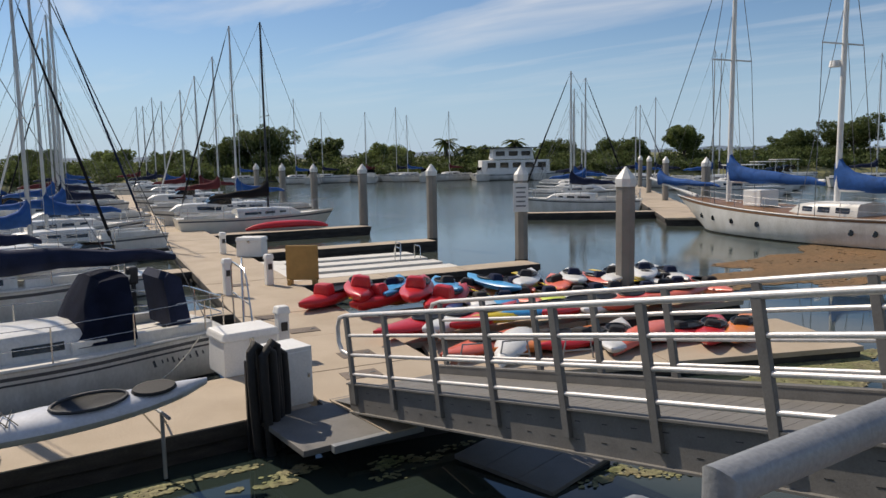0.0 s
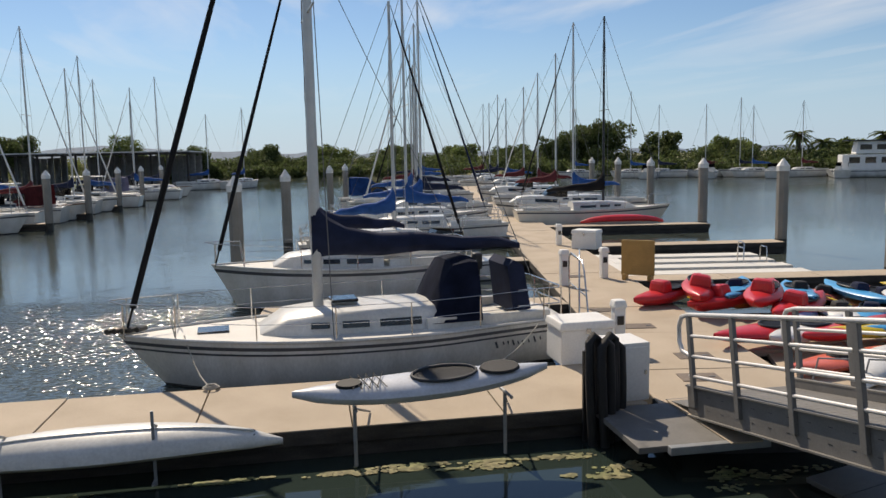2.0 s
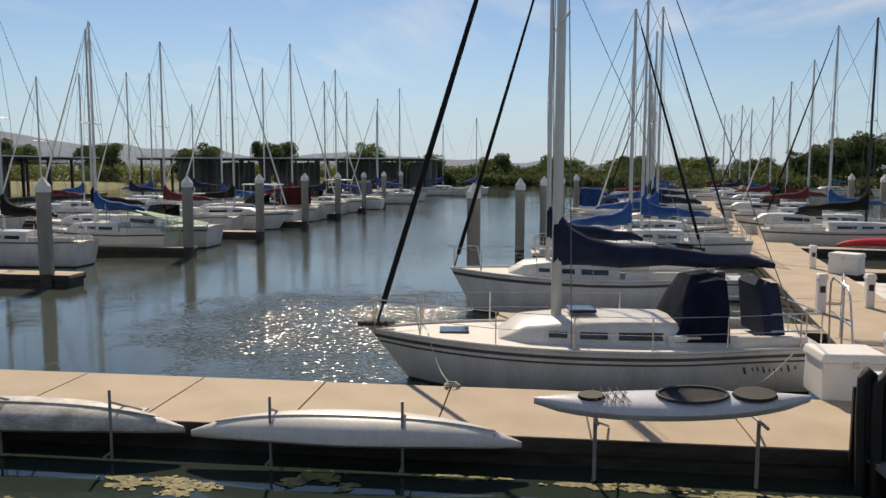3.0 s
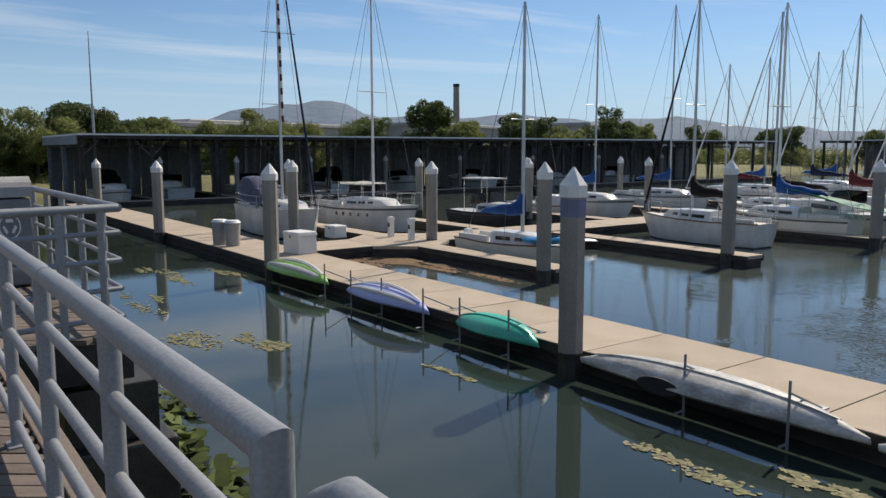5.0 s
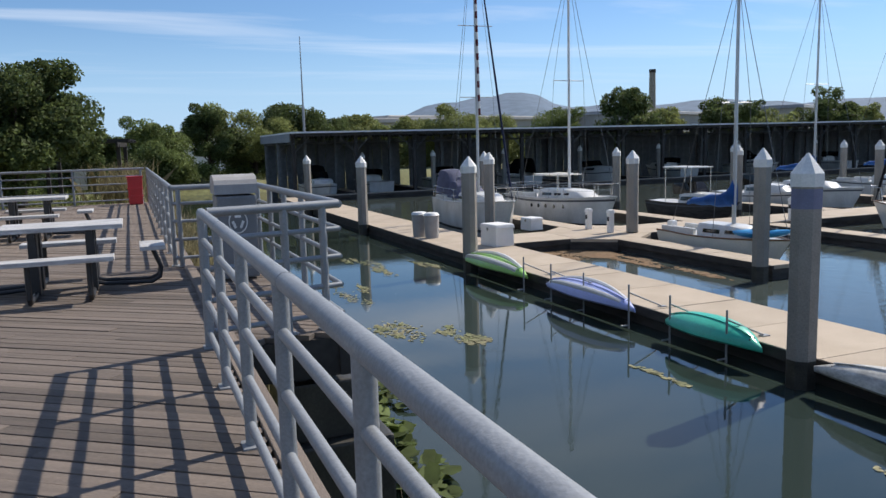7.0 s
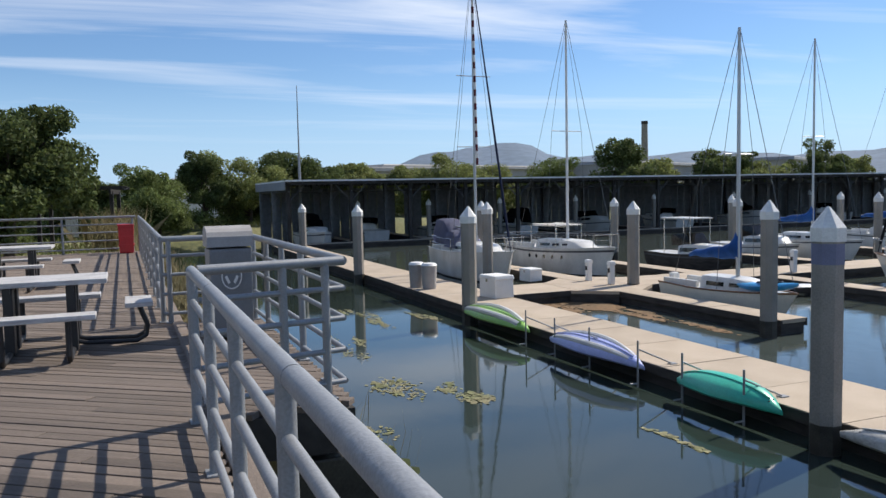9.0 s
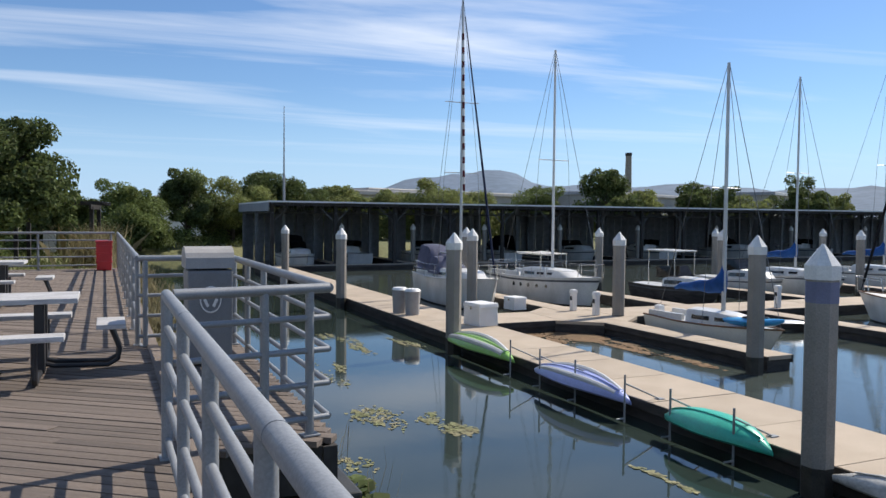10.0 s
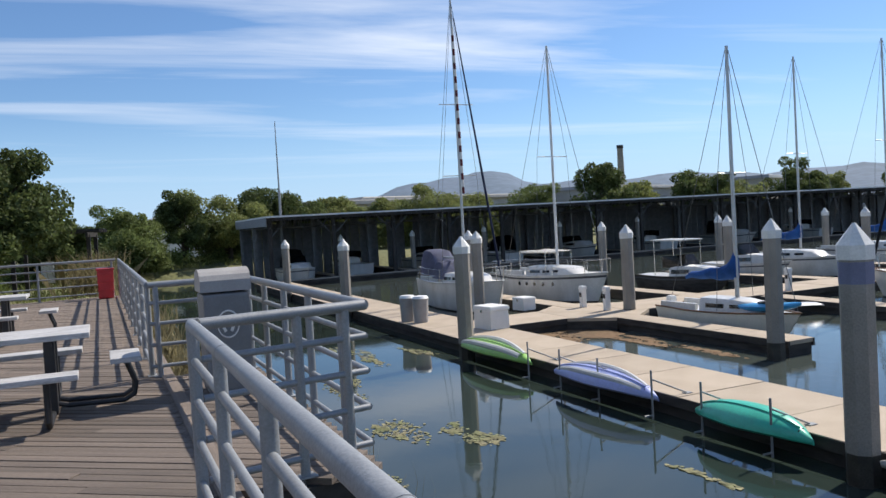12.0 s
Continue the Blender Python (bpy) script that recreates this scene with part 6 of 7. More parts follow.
for x in (-0.35, 0.35):
    one_box("foot", (0.12, 0.3, 0.16), (x, 0, 0.08), TAN_BOARD, tbd, 0.02)
# float with boat slots
sf = tagged(new("slot_float"), "pale float with slots for small boats", "dock", kind="structure")
sf.matrix_basis = pose(11.6, 23.2, DOCK_Z - 0.02, 0, 0, -9)
for j in range(4):
    one_box("tongue", (5.2, 0.72, 0.2), (0.2, -2.0 + 1.25 * j, -0.1), GRP_DECK, sf, 0.02)
one_box("base", (1.2, 4.9, 0.22), (-2.6, -0.1, -0.12), GRP_DECK, sf, 0.02)
for x, y in ((1.5, -0.2), (2.3, -0.2), (2.3, 1.1)):
    hr = thing("grab_rail", pose(11.6 + x, 23.2 + y - 0.2, DOCK_Z - 0.02, 0, 0, 81), "bent steel grab rail on the float", "rail", "grab rails")
    bm = bmesh.new()
    path_tube(bm, [(-0.25, 0, 0), (-0.25, 0, 0.4), (-0.2, 0, 0.47), (0.2, 0, 0.47), (0.25, 0, 0.4), (0.25, 0, 0)], 0.018, 8)
    part("hoop", bm, CHROME, hr, smooth=True)
dg = thing("kayak", pose(-20.2, 18.75, WATER_Z + 0.72, 0, -4, 8), "small sky-blue kayak lashed on the day-sailer's foredeck", "kayak")
kayak(dg, 2.3, 0.72, SKY, H=0.34)
om = thing("outboard_motor", pose(-24.3, 18.65, WATER_Z + 0.35), "white outboard motor on a small boat's stern", "motor")
one_box("cowl", (0.3, 0.26, 0.34), (0, 0, 0.45), WHITE_PAINT, om, 0.08)
one_box("leg", (0.12, 0.1, 0.75), (0, 0, -0.05), BLACK_STEEL, om, 0.02)
wb = thing("paddleboard", pose(-22.75, 23.0, WATER_Z + 0.16, 0, 0, 68), "white paddleboard lying on the water beside the slip", "board")
kayak(wb, 2.3, 0.7, WHITEK, H=0.16, upside=True)
rk = thing("kayak", pose(15.0, 36.7, DOCK_Z + 0.02, 0, 0, -8), "long red kayak on a finger dock", "kayak")
kayak(rk, 4.2, 0.8, RED, H=0.45, upside=True)
dock_box(9.75, 27.6, -40, (0.95, 0.7, 0.7), "white dock locker on the main pontoon")
ns = thing("notice", pose(16.4, 20.2, 0.02), "white notice board with grey text bars fixed to a pile", "sign")
one_box("board", (0.5, 0.03, 0.95), (-0.22, -0.24, 0.1), WHITE_PAINT, ns, 0.005, rot=Matrix.Rotation(radians(-30), 4, "Z"))
bm = bmesh.new()
for k in range(5):
    box(bm, (0.34 - 0.05 * (k % 2), 0.01, 0.05), (-0.229, -0.256, 0.42 - 0.15 * k), 0, Matrix.Rotation(radians(-30), 4, "Z"))
part("text_bar", bm, BIN_GREY, ns, "grey lines of small print")


# ---- boardwalk furniture ----
def picnic_table(x, y, label):
    """A steel-framed table, long in y, with two benches and a seat on a bent tube at each end."""
    t = thing("picnic_table", Matrix.Translation((x, y, 0)), label, "picnic table", "picnic tables")
    for k in range(5):
        one_box("top_board", (0.148, 1.24, 0.05), (-0.304 + 0.152 * k, 0, 0.72), TABLE_TOP, t, 0.008, "weathered pale table board")
    for yy in (-0.28, 0.28):
        bm = bmesh.new()
        box(bm, (0.16, 0.09, 0.66), (-0.18, yy, 0.35), 0.01); box(bm, (0.16, 0.09, 0.66), (0.18, yy, 0.35), 0.01); box(bm, (0.66, 0.06, 0.06), (0, yy, 0.67))
        part("pedestal", bm, BLACK_STEEL, t)
        bm = bmesh.new()
        path_tube(bm, [(-0.85, yy, 0.42), (-0.85, yy, 0.08), (-0.8, yy, 0.035), (0.8, yy, 0.035), (0.85, yy, 0.08), (0.85, yy, 0.42)], 0.028, 8)
        part("bench_frame", bm, BLACK_STEEL, t, smooth=True)
    for xx in (-0.85, 0.85):
        one_box("bench", (0.26, 1.05, 0.05), (xx, 0, 0.445), TABLE_TOP, t, 0.01, "pale bench board")
    for side in (-1, 1):
        for xx in (-0.13, 0.13):
            bm = bmesh.new()
            path_tube(bm, [(xx, side * 0.24, 0.12), (xx, side * 0.4, 0.07), (xx, side * 0.88, 0.05), (xx, side * 0.97, 0.1), (xx, side * 0.99, 0.2), (xx, side * 0.91, 0.42)], 0.024, 8)
            part("seat_arm", bm, BLACK_STEEL, t, smooth=True)
        one_box("end_seat", (0.62, 0.27, 0.05), (0, side * 0.91, 0.445), TABLE_TOP, t, 0.01, "pale end seat")
    return t


picnic_table(-11.05, -0.13, "picnic table with weathered pale boards on black steel legs")
picnic_table(-17.6, -1.13, "picnic table with weathered pale boards on black steel legs")

rb = thing("recycling_bin", Matrix.Translation((-11.0, 1.72, 0)) @ Matrix.Diagonal((0.78, 0.78, 1, 1)), "grey recycling bin with a rounded pale hood", "bin")
bm = bmesh.new(); box(bm, (0.6, 0.56, 0.96), (0, 0, 0.5), 0.03, taper=1.03); part("body", bm, BIN_GREY, rb)
bm = bmesh.new()
loft(bm, [[(0.31 * math.cos(math.pi * k / 10), yy, 1.0 + 0.22 * math.sin(math.pi * k / 10) ** 0.6) for k in range(11)] for yy in (-0.31, 0.31)])
part("hood", bm, BIN_LID, rb, "pale rounded hood")
bm = bmesh.new()
pts = [(0.315, 0.13 * math.cos(math.tau * k / 24), 0.68 + 0.13 * math.sin(math.tau * k / 24)) for k in range(24)]
path_tube(bm, pts, 0.009, 5, True)
part("emblem_ring", bm, WHITE_PAINT, rb, "white ring emblem")
for k in range(3):
    a = math.tau * k / 3 + math.pi / 2
    bm = bmesh.new()
    box(bm, (0.012, 0.035, 0.09), (0.312, 0.065 * math.cos(a), 0.68 + 0.065 * math.sin(a)), 0, Matrix.Rotation(a, 4, "X"))
    part("emblem_arrow", bm, WHITE_PAINT, rb)
red = thing("waste_bin", Matrix.Translation((-26.2, 0.72, 0)) @ Matrix.Diagonal((0.76, 0.76, 0.95, 1)), "bright red slatted waste bin on the boardwalk", "bin")
one_box("bucket", (0.5, 0.5, 0.82), (0, 0, 0.42), RED_PLASTIC, red, 0.03, taper=1.1)
for z in (0.25, 0.5, 0.72):
    one_box("rib", (0.56, 0.56, 0.05), (0, 0, z), RED_PLASTIC, red, 0.01)
one_box("rim", (0.6, 0.6, 0.05), (0, 0, 0.85), RED_PLASTIC, red, 0.015)

# ---- house beside the boardwalk ----
hz = thing("house", Matrix.Translation((-1.0, -0.6, 0)), "white clapboard house with a dark green roof and wide eaves", "house")
one_box("wall", (11.5, 6.0, 3.0), (-16.6, -5.75, 1.3), CREAM_WALL, hz)
for k in range(17):
    one_box("clapboard", (11.56, 0.02, 0.15), (-16.6, -2.742, 0.1 + 0.165 * k), CREAM_WALL, hz, 0.004)
bm = bmesh.new()
loft(bm, [[(-23.4, y, z) for y, z in ((-2.0, 2.72), (-5.75, 4.5), (-9.5, 2.72), (-9.5, 2.6), (-5.75, 4.36), (-2.0, 2.6))], [(-10.2, y, z) for y, z in ((-2.0, 2.72), (-5.75, 4.5), (-9.5, 2.72), (-9.5, 2.6), (-5.75, 4.36), (-2.0, 2.6))]])
part("roof", bm, SHINGLE_GREEN, hz, "dark green roof")
one_box("eave_board", (13.3, 0.06, 0.24), (-16.8, -2.02, 2.6), WHITE_PAINT, hz, 0.01)
one_box("gable_board", (0.06, 7.6, 0.2), (-23.42, -5.75, 2.62), WHITE_PAINT, hz, 0.01)
one_box("corner_board", (0.12, 0.12, 2.9), (-22.38, -2.76, 1.3), WHITE_PAINT, hz, 0.01)
for wx in (-13.5, -17.5, -20.6):
    w = one_box("window", (1.1, 0.06, 1.2), (wx, -2.72, 1.65), WHITE_PAINT, hz, 0.01, "white framed window")
    one_box("pane", (0.94, 0.03, 1.04), (wx, -2.69, 1.65), GLASS_DARK, w)

# ---- trees and bank planting ----
def leaf_cloud(name, clumps, per, size, mat, parent, seed, flat=0.8):
    """Many small leaf cards round a set of clumps (x, y, z, r)."""
    rng = np.random.default_rng(seed)
    cs = np.array([c for c in clumps for _ in range(max(4, int(per * c[3] ** 1.6)))], float)
    n = len(cs)
    d = rng.normal(size=(n, 3)); d /= np.linalg.norm(d, axis=1)[:, None]
    rad = cs[:, 3:4] * rng.uniform(0.55, 1.05, (n, 1))
    p = cs[:, :3] + d * rad * np.array([1, 1, flat])
    u = rng.normal(size=(n, 3)); u /= np.linalg.norm(u, axis=1)[:, None]
    v = np.cross(u, rng.normal(size=(n, 3))); v /= np.linalg.norm(v, axis=1)[:, None]
    s = size * rng.uniform(0.6, 1.4, (n, 1))
    quad = np.stack([p - u * s, p + v * s * 0.55, p + u * s, p - v * s * 0.55], 1).reshape(-1, 3)
    me = bpy.data.meshes.new(name)
    me.from_pydata(quad.tolist(), [], np.arange(4 * n).reshape(-1, 4).tolist())
    me.materials.append(mat)
    ob = new(name, me)
    if parent:
        ob.parent = parent
    return ob


def tree(x, y, z, h, w, mat, seed, label, trunk=0.3, leaf=0.2, group="trees round the basin"):
    rng = random.Random(seed)
    t = thing("tree", Matrix.Translation((x, y, z)), label, "tree", group)
    bm = bmesh.new()
    tr = 0.03 * h + 0.05
    top = Vector((rng.uniform(-0.3, 0.3), rng.uniform(-0.3, 0.3), h * 0.62))
    path_tube(bm, [(0, 0, -0.3), (top.x * 0.3, top.y * 0.3, h * 0.25), top], tr, 7)
    clumps = []
    for k in range(15):
        a, lev = k * 2.4 + rng.uniform(-0.4, 0.4), rng.uniform(trunk, 0.95)
        spread_ = w * 0.5 * math.sqrt(max(0.06, 1 - ((lev - 0.55) / 0.5) ** 2)) * rng.uniform(0.5, 0.95)
        c = Vector((math.cos(a) * spread_, math.sin(a) * spread_, h * lev))
        r = w * rng.uniform(0.15, 0.26)
        tube(bm, (top.x * lev * 0.6, top.y * lev * 0.6, h * lev * 0.55), c * 0.9 + Vector((0, 0, 0)), tr * 0.4, tr * 0.12, 5)
        clumps.append((c.x, c.y, c.z, r))
        for _ in range(3):
            o = Vector((rng.uniform(-1, 1), rng.uniform(-1, 1), rng.uniform(-0.7, 0.8))) * r * 0.9
            clumps.append((c.x + o.x, c.y + o.y, c.z + o.z, r * rng.uniform(0.4, 0.7)))
    clumps.append((0, 0, h * 0.62, w * 0.3))
    part("trunk", bm, BARK, t, smooth=True)
    leaf_cloud("crown", clumps, 230 / (w / 6) ** 1.1 * (0.22 / leaf) ** 1.6, leaf, mat, t, seed)
    return t


TREES = [(-42.4, -4.2, 8.2, 5.6, LEAF_DARK), (-46, -9.5, 7.5, 7, LEAF_MID), (-38, -8.5, 6.8, 6, LEAF_DARK), (-62, -2, 5.2, 5, LEAF_DARK), (-74, 3.5, 5.6, 6.5, LEAF_MID), (-80, 8, 7.5, 5.5, LEAF_DARK), (-82, 12.5, 7.4, 7.5, LEAF_PALE), (-84, 17, 8.0, 6.5, LEAF_DARK), (-86, 21, 6.8, 6, LEAF_DARK),
         (-90, 26, 6.6, 6, LEAF_PALE), (-92, 33, 5.4, 7, LEAF_PALE), (-88, 38, 6.6, 7, LEAF_PALE), (-94, 45, 5.6, 7, LEAF_PALE), (-92, 53, 6.4, 7, LEAF_MID), (-90, 63, 8.6, 8, LEAF_DARK), (-98, 74, 6, 7, LEAF_PALE), (-93, 84, 8.6, 8, LEAF_DARK), (-98, 96, 6, 8, LEAF_PALE), (-96, 108, 9.5, 8, LEAF_DARK), (-104, 122, 7, 8, LEAF_PALE), (-100, 138, 9, 9, LEAF_DARK),
         (-84, 142, 9, 8, LEAF_DARK), (-66, 146, 8, 9, LEAF_DARK), (-52, 150, 10, 8, LEAF_DARK), (-36, 158, 8, 9, LEAF_MID), (-24, 160, 6.5, 9, LEAF_DARK), (-10, 170, 6, 9, LEAF_DARK), (4, 172, 6, 9, LEAF_MID), (20, 176, 6.5, 9, LEAF_DARK), (32, 170, 6, 9, LEAF_MID), (40, 150, 6, 8, LEAF_DARK),
         (46, 138, 9.5, 8, LEAF_DARK), (52, 136, 11.0, 10, LEAF_DARK), (62, 130, 9, 6.5, LEAF_DARK), (72, 124, 6, 8, LEAF_MID), (101, 110, 7, 8, LEAF_DARK), (112, 104, 6.5, 9, LEAF_DARK), (150, 92, 9, 8, LEAF_DARK), (158, 84, 12, 10, LEAF_DARK), (166, 74, 9, 9, LEAF_DARK), (120, 96, 7, 6, LEAF_MID), (90, 116, 6, 8, LEAF_MID)]
for k, (tx, ty, th, tw, tm) in enumerate(TREES):
    if ty > 100 and tx > 20:
        th *= 0.64
    elif tx > 140:
        th *= 0.75
    elif ty > 130:
        th *= 0.72
    elif ty < 30 and tx < -60:
        th *= 0.86
    tree(tx, ty, -1.2, th, tw, tm, 100 + k, {"dark_foliage": "dark green broad-crowned tree on the bank", "mid_foliage": "mid-green bushy tree on the bank", "pale_foliage": "pale yellow-green willow-like tree on the bank"}[tm.name], leaf=0.11 if tx > -95 and tx < 0 and ty < 60 else 0.2, trunk=0.14 if k == 0 else 0.2 if th < 7 else 0.32)


def palm(x, y, h, seed):
    t = thing("palm_tree", Matrix.Translation((x, y, -1.2)), "shaggy palm tree on the far shore", "tree", "palm trees")
    one_tube("trunk", (0, 0, -0.2), (0.1, 0, h), 0.4, BARK, t, 0.3)
    rng = random.Random(seed)
    for k in range(26):
        a, lift = k * 2.4, rng.uniform(-0.5, 1.2)
        bm = bmesh.new()
        rows = []
        for i in range(7):
            u = i / 6
            r, z = 2.7 * u * math.cos(lift * 0.6), h + 2.2 * u * math.sin(lift) - 1.5 * u * u
            c = Vector((math.cos(a) * r, math.sin(a) * r, z))
            s = Vector((-math.sin(a), math.cos(a), 0)) * (0.34 * math.sin(math.pi * (0.12 + 0.86 * u)))
            rows.append([c - s - Vector((0, 0, 0.12)), c, c + s - Vector((0, 0, 0.12))])
        loft(bm, rows, close=False)
        part("frond", bm, LEAF_DARK, t)


palm(80, 117, 5.2, 1); palm(84, 116, 3.8, 2); palm(92, 112, 4.9, 3); palm(88, 114, 3.4, 4)


def hedge(name, line, n, h, size, mat, label, seed, width=3.0, z=-1.3):
    """Unbroken growth along a line of points."""
    rng = random.Random(seed)
    cl = []
    pts = [Vector(p) for p in line]
    for i in range(n):
        k = rng.random() * (len(pts) - 1)
        p = pts[int(k)].lerp(pts[int(k) + 1], k % 1)
        r = h * rng.uniform(0.3, 0.55)
        cl.append((p.x + rng.uniform(-width, width), p.y + rng.uniform(-width, width), z + h * rng.uniform(0.15, 0.6), r))
    return tagged(leaf_cloud(name, cl, 34 / (h / 3) ** 1.4 * (0.4 / size) ** 1.3, size, mat, None, seed), label, "bushes", kind="stuff")


hedge("bank_bushes", [(150, 85), (100, 104), (48, 134), (0, 166), (-30, 165)], 760, 3.8, 0.22, LEAF_DARK, "unbroken green scrub along the far shore", 11)
hedge("bank_bushes", [(-30, 165), (-70, 150), (-100, 120), (-100, 60), (-92, 30), (-90, 16)], 520, 4.2, 0.19, LEAF_PALE, "pale green willow scrub behind the boat sheds", 12)
hedge("bank_bushes", [(-90, 18), (-78, 4), (-64, -4), (-50, -10), (-34, -14)], 150, 2.0, 0.12, LEAF_MID, "low green scrub beside the path", 13)
hedge("bank_bushes", [(150, 58), (100, 88), (48, 119), (0, 149), (-30, 167)], 620, 3.0, 0.26, LEAF_DARK, "dark green scrub down to the far waterline", 15, 1.5, -2.2)
hedge("bank_bushes", [(150, 88), (180, 60), (200, 20)], 160, 3.4, 0.4, LEAF_DARK, "dark scrub on the east bank", 14)


def blades(name, spots, per, h, mat, label, seed, spread_=0.5, wide=0.012):
    rng = np.random.default_rng(seed)
    c = np.repeat(np.array(spots, float), per, 0)
    n = len(c)
    base = c + np.c_[rng.normal(scale=spread_, size=(n, 2)), np.zeros(n)]
    lean = np.c_[rng.normal(scale=0.28, size=(n, 2)), np.ones(n)]
    tall = h * rng.uniform(0.5, 1.15, (n, 1))
    side = np.c_[rng.normal(size=(n, 2)), np.zeros(n)]
    side /= np.linalg.norm(side, axis=1)[:, None]
    bend = np.c_[rng.normal(scale=0.2, size=(n, 2)), -0.08 * np.ones(n)] * tall
    v = np.stack([base - side * wide, base + side * wide, base + lean * tall * 0.6 + side * wide * 0.7, base + lean * tall + bend, base + lean * tall * 0.6 - side * wide * 0.7], 1).reshape(-1, 3)
    me = bpy.data.meshes.new(name)
    i = np.arange(n)[:, None] * 5
    me.from_pydata(v.tolist(), [], (i + np.array([0, 1, 2, 3, 4])).tolist())
    me.materials.append(mat)
    return tagged(new(name, me), label, "grass", kind="stuff")


rng = random.Random(5)
blades("reeds", [(rng.uniform(-12.0, -8.0), rng.uniform(2.35, 2.75), -2.35) for _ in range(14)] + [(rng.uniform(-19, -12.5), rng.uniform(2.9, 4.2), -2.4) for _ in range(16)], 6, 0.75, STRAW, "dry straw-coloured reeds at the water's edge", 3, 0.16, 0.004)
blades("meadow_grass", [(rng.uniform(-60, -12.6), rng.uniform(1.3, 2.5), -2.3) for k in range(420)], 12, 0.7, STRAW, "dry rough grass beside the boardwalk", 4, 0.6, 0.02)
blades("meadow_grass", [q for q in ((rng.uniform(-95, -27.2), rng.uniform(-14, 14), -1.28) for k in range(1500)) if shore(q[0], q[1]) > 2.0], 12, 0.6, LEAF_PALE, "pale green rough grass behind the boardwalk", 6, 0.7, 0.025)
blades("tall_reeds", [(rng.uniform(-50, -45), rng.uniform(-0.8, 1.2), -1.2) for _ in range(40)], 14, 2.4, STRAW, "tall pale reeds beside the pergola", 7, 0.3, 0.02)


def rock(x, y, z, r, seed):
    rng = random.Random(seed)
    bm = bmesh.new()
    bmesh.ops.create_icosphere(bm, subdivisions=2, radius=r)
    o = Vector((rng.random() * 50, rng.random() * 50, 0))
    for v in bm.verts:
        v.co *= 0.8 + 0.5 * noise.noise(v.co / r * 1.3 + o)
        v.co.z *= 0.65
    return tagged(part("boulder", bm, ROCK, m=pose(x, y, z, 0, 0, rng.uniform(0, 360))), "mossy grey boulder at the water's edge", "rock", "shore boulders")


for k in range(46):
    rock(rng.uniform(-11.5, 7.5), rng.uniform(1.5, 2.7), WATER_Z + rng.uniform(-0.05, 0.1), rng.uniform(0.16, 0.34), 40 + k)


def weed(spots, mat, label, seed, size, z=0.006, name="pond_weed", heads=9, tilt=0.0):
    """Floating mats: many small leaves lying on the water, gathered round a few heads."""
    rng = np.random.default_rng(seed)
    out = []
    for x, y, rx, ry, n in spots:
        knots = [(rng.uniform(0, math.tau), rng.uniform(0, 1) ** 0.6, rng.uniform(0.06, 0.24)) for _ in range(heads)]
        for _ in range(n):
            if heads:
                a0, d0, s0 = knots[rng.integers(heads)]
                px, py = d0 * math.cos(a0) + rng.normal() * s0, d0 * math.sin(a0) + rng.normal() * s0
            else:
                a0, d0 = rng.uniform(0, math.tau), rng.uniform(0, 1) ** 0.5
                d0 *= 0.86 + 0.16 * math.sin(5 * a0 + x) + 0.08 * math.sin(11 * a0)
                px, py = d0 * math.cos(a0), d0 * math.sin(a0)
            out.append((x + rx * px, y + ry * py, rng.uniform(0.4, 1.3) * size, rng.uniform(0, 6.28), rng.normal() * tilt, rng.normal() * tilt))
    v, f = [], []
    for i, (x, y, r0, a, tx, ty) in enumerate(out):
        zz = WATER_Z + z + 0.0007 * (i % 12) + r0 * (abs(tx) + abs(ty))
        for k in range(7):
            b = a + k * math.tau / 7
            r = r0 * (0.8 + 0.2 * math.sin(k * 2.3 + a))
            dx, dy = r * math.cos(b), r * 0.8 * math.sin(b)
            v.append((x + dx, y + dy, zz + 0.004 * math.sin(k) + tx * dx + ty * dy))
        f.append(tuple(range(i * 7, i * 7 + 7)))
    me = bpy.data.meshes.new(name)
    me.from_pydata(v, [], f)
    me.materials.append(mat)
    return tagged(new(name, me), label, "water plants", kind="stuff")


weed([(-17.1, 5.6, 1.1, 0.5, 420), (-16.05, 6.7, 0.75, 0.45, 420), (-14.2, 4.3, 0.9, 0.35, 150), (-26.2, 7.6, 2.2, 0.5, 620), (-25.2, 9.3, 1.3, 0.3, 300), (-21.8, 6.0, 1.8, 0.5, 300), (-11.9, 8.5, 0.7, 0.14, 170), (-6.8, 8.4, 0.8, 0.3, 300),
      (-5.3, 9.15, 0.8, 0.25, 420), (-3.4, 9.4, 0.5, 0.35, 300), (-1.5, 9.85, 0.5, 0.08, 120), (0.3, 9.8, 0.9, 0.1, 260), (1.9, 9.7, 1.1, 0.16, 420), (3.1, 9.2, 0.5, 0.3, 200), (4.8, 8.6, 0.7, 0.3, 160), (6.8, 6.5, 0.7, 0.35, 420)], WEED, "yellow-green mats of floating weed on still water", 21, 0.05)
weed([(12.4, 7.6, 2.6, 1.1, 5200)], WEED, "green scum of floating weed beside the kayak float", 25, 0.07, heads=0)
weed([(27.5, 14.0, 6.5, 4.0, 9000), (31, 11.5, 6, 3.5, 6000), (22.0, 14.3, 4.0, 1.5, 2600)], BROWN_WEED, "rusty brown raft of floating weed beside the schooner", 22, 0.16, heads=0)
weed([(-24.6, 14.7, 1.6, 1.1, 1500), (-22.6, 15.6, 1.8, 0.5, 700), (-19.5, 15.7, 1.4, 0.25, 160), (-21.1, 24.6, 2.2, 0.7, 600)], BROWN_WEED, "brown floating weed caught in the slip", 23, 0.1, heads=14)
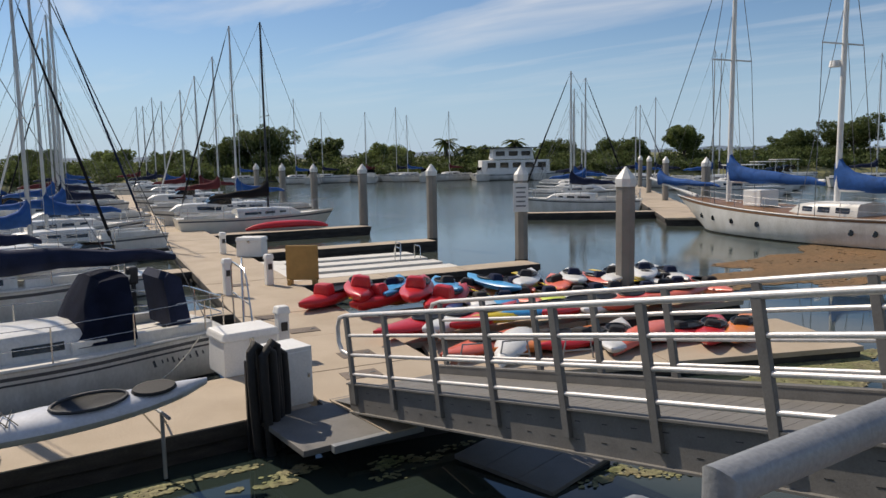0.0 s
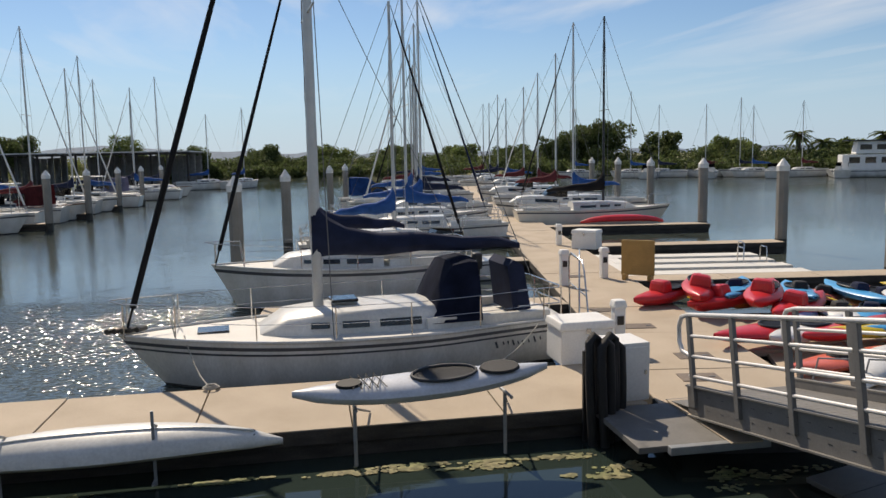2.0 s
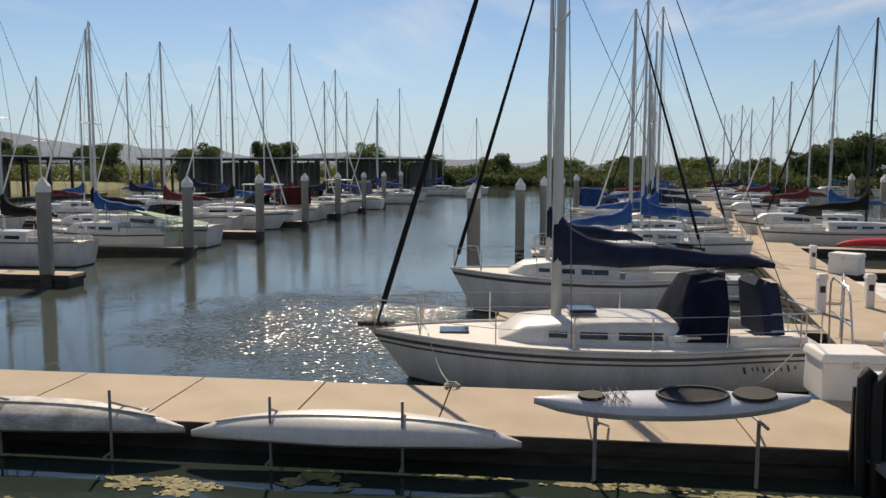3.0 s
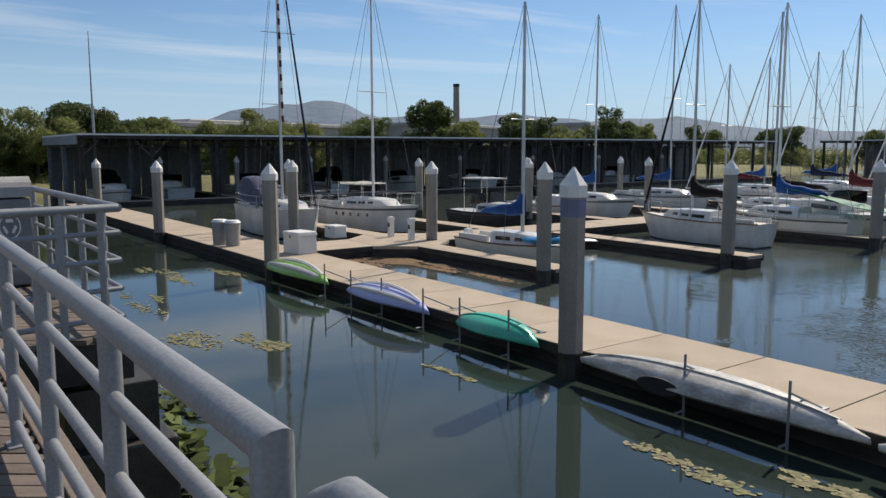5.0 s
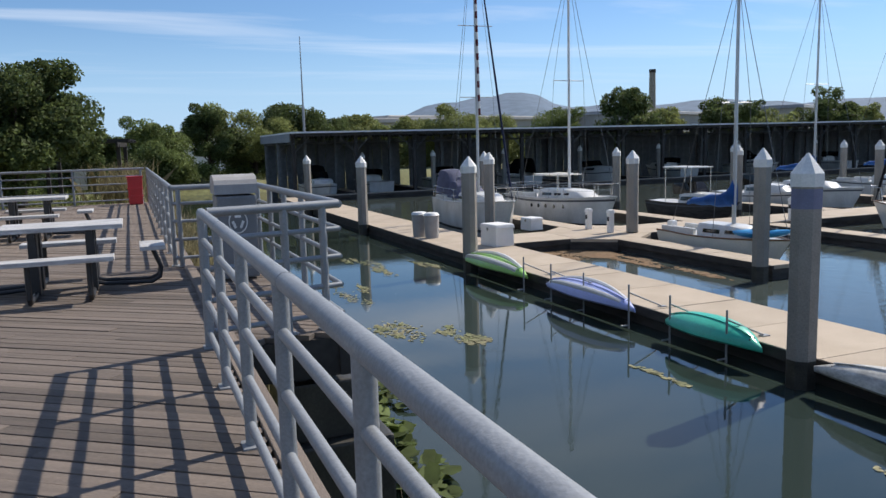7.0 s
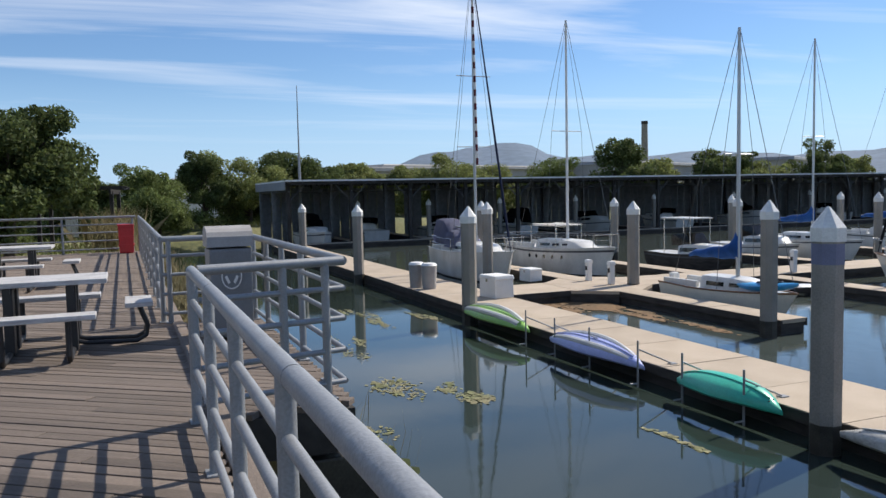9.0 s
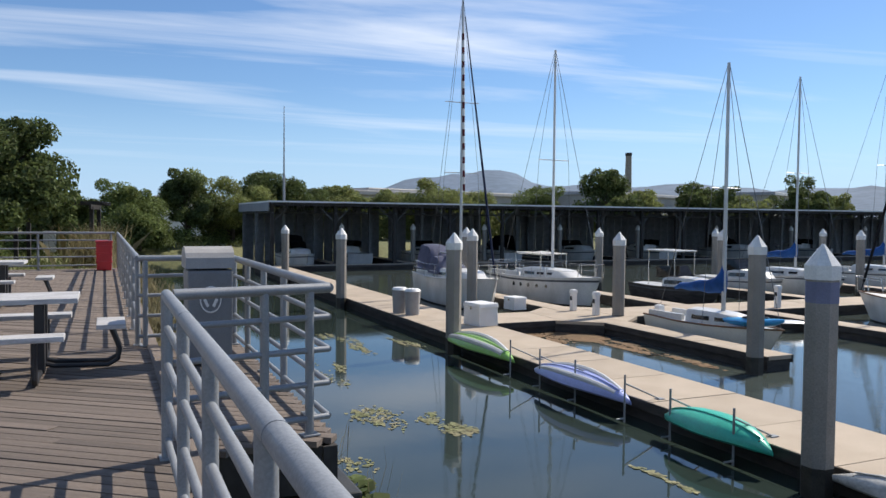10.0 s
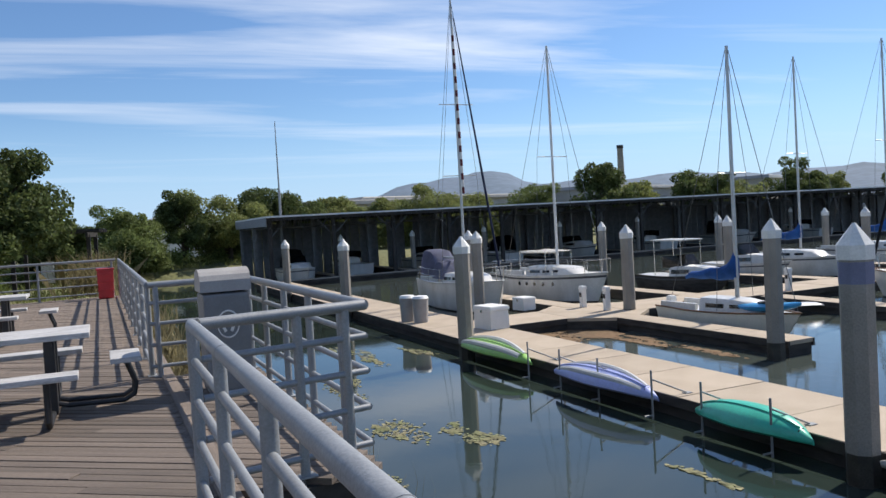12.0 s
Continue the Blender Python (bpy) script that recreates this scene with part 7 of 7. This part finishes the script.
weed([(-12.8, 4.05, 0.6, 0.3, 34), (-11.3, 3.7, 0.8, 0.3, 60), (-9.6, 3.5, 0.8, 0.3, 60), (-7.8, 3.2, 0.9, 0.35, 50), (-5.6, 3.0, 1.2, 0.35, 50), (-3.0, 2.9, 1.2, 0.35, 40), (1.5, 2.9, 1.6, 0.5, 30)], LEAF_MID, "round lily leaves crowded along the shore", 24, 0.17, 0.05, "lily_pads", tilt=0.22)

# ---- far things ----
mastp = thing("antenna_mast", Matrix.Translation((-66, 14.3, -2)), "thin tall antenna mast behind the boat shed", "mast")
one_tube("pole", (0, 0, 0), (0, 0, 7.0), 0.13, GALV, mastp, 0.1)
one_tube("whip", (0, 0, 7.0), (0, 0, 12.6), 0.07, GALV, mastp, 0.03)
ch = thing("chimney", Matrix.Translation((-250, 188.5, -2)), "tall dark industrial chimney", "chimney")
one_tube("flue", (0, 0, 0), (0, 0, 28.6), 1.6, PILE, ch, 1.15, 16)
one_tube("collar", (0, 0, 28.6), (0, 0, 29.8), 1.3, TIMBER_DARK, ch, 1.3, 16)
for bx, by, sx, sy, hgt, turn in ((-190, 95, 12, 90, 9.6, 20), (-200, 150, 14, 60, 10.8, 25), (-160, 52, 10, 30, 8.4, 12), (-180, 190, 12, 50, 11, 30)):
    wh = thing("warehouse", pose(bx, by, -1.2, 0, 0, turn), "long low grey warehouse behind the trees", "building", "warehouses")
    one_box("wall", (sx, sy, hgt - 1), (0, 0, (hgt - 1) / 2), BUILDING_GREY, wh)
    one_box("roof", (sx + 1.5, sy + 1.5, 1.0), (0, 0, hgt - 0.5), ROOF_STEEL, wh, 0.2, taper=0.97)
    for k in range(int(sy / 10)):
        one_box("window_band", (0.2, 5.0, 1.6), (sx / 2 + 0.05, -sy / 2 + 5 + 10 * k, hgt * 0.6), GLASS_DARK, wh)
pg = thing("pergola", pose(-49.4, -1.5, -1.0, 0, 0, -6), "dark timber pergola with a slatted top", "pergola")
for px in (-1.6, 1.6):
    for py in (-1.8, 1.8):
        one_box("post", (0.2, 0.2, 3.0), (px, py, 1.5), TIMBER_DARK, pg, 0.01)
for py in (-1.8, 1.8):
    one_box("beam", (4.4, 0.12, 0.26), (0, py, 3.0), TIMBER_DARK, pg, 0.01)
for k in range(9):
    one_box("slat", (0.08, 4.8, 0.18), (-1.9 + 0.475 * k, 0, 3.2), TIMBER_DARK, pg, 0.006)
one_box("information_panel", (0.06, 0.6, 1.1), (1.75, -0.2, 1.15), WHITE_PAINT, pg, 0.01, "pale information panel")
wh = thing("house", pose(-110, 9, -1.2, 0, 0, 5), "pale house among the trees", "building", "far houses")
one_box("wall", (8, 10, 4.4), (0, 0, 2.2), CREAM_WALL, wh)
bm = bmesh.new()
loft(bm, [[(-4.4, y, z) for y, z in ((-5.5, 4.3), (0, 6.0), (5.5, 4.3))], [(4.4, y, z) for y, z in ((-5.5, 4.3), (0, 6.0), (5.5, 4.3))]])
part("roof", bm, ROOF_STEEL, wh)
for k in range(3):
    one_box("window", (0.1, 1.2, 1.4), (4.03, -3 + 3 * k, 2.8), GLASS_DARK, wh)

# hoops and lines at the pontoon's edge
for hx, hy, turn in ((5.35, 16.3, 70), (5.1, 15.7, 82)):
    hp = thing("boarding_hoop", pose(hx, hy, DOCK_Z, 0, 0, turn) @ Matrix.Diagonal((1.35, 1, 1.35, 1)), "bent steel boarding hoop on the pontoon edge", "rail", "boarding hoops")
    bm = bmesh.new()
    path_tube(bm, [(-0.75, 0, 0), (-0.7, 0, 0.3), (-0.45, 0, 0.85), (-0.3, 0, 0.98), (0.55, 0, 1.0), (0.68, 0, 0.92), (0.7, 0, 0.75), (0.62, 0, 0)], 0.019, 8)
    part("hoop", bm, CHROME, hp, smooth=True)
    one_tube("cross_bar", (-0.6, 0, 0.5), (0.66, 0, 0.5), 0.014, CHROME, hp)
for k, (a, b) in enumerate((((3.9, 14.1, -1.5), (4.75, 13.0, DOCK_Z + 0.03)), ((3.6, 13.6, -1.5), (2.2, 12.45, DOCK_Z + 0.03)), ((-2.6, 14.0, -1.45), (-2.0, 12.45, DOCK_Z + 0.03)), ((3.3, 21.2, -1.4), (6.0, 20.0, DOCK_Z + 0.03)))):
    ml = thing("mooring_line", Matrix.Translation(b), "pale mooring line made fast to the dock", "rope", "mooring lines")
    v = Vector(a) - Vector(b)
    bm = bmesh.new()
    path_tube(bm, [v * t - Vector((0, 0, 0.18 * math.sin(math.pi * t))) for t in (0, 0.2, 0.4, 0.6, 0.8, 1)], 0.012, 6)
    part("line", bm, ROPE, ml, smooth=True)
    bm = bmesh.new()
    path_tube(bm, [(0.13 * math.cos(q * 0.5) * (1 - q * 0.012), 0.13 * math.sin(q * 0.5) * (1 - q * 0.012), 0.0 + 0.0012 * q) for q in range(40)], 0.012, 5)
    part("coil", bm, ROPE, ml, smooth=True)

# steel cover plates let into the pontoon
for cx, cy in ((6.05, 16.6), (6.1, 14.9), (6.05, 12.5), (5.5, 11.3), (7.0, 21.4)):
    cp = thing("cover_plate", pose(cx, cy, DOCK_Z, 0, 0, -9), "rusty dark steel cover plate let into the pontoon", "plate", "cover plates")
    one_box("lid", (0.62, 0.42, 0.012), (0, 0, 0.006), PLANK, cp, 0.004)
    one_box("lifting_ring", (0.1, 0.02, 0.012), (0.2, 0, 0.016), GALV, cp, 0.003)
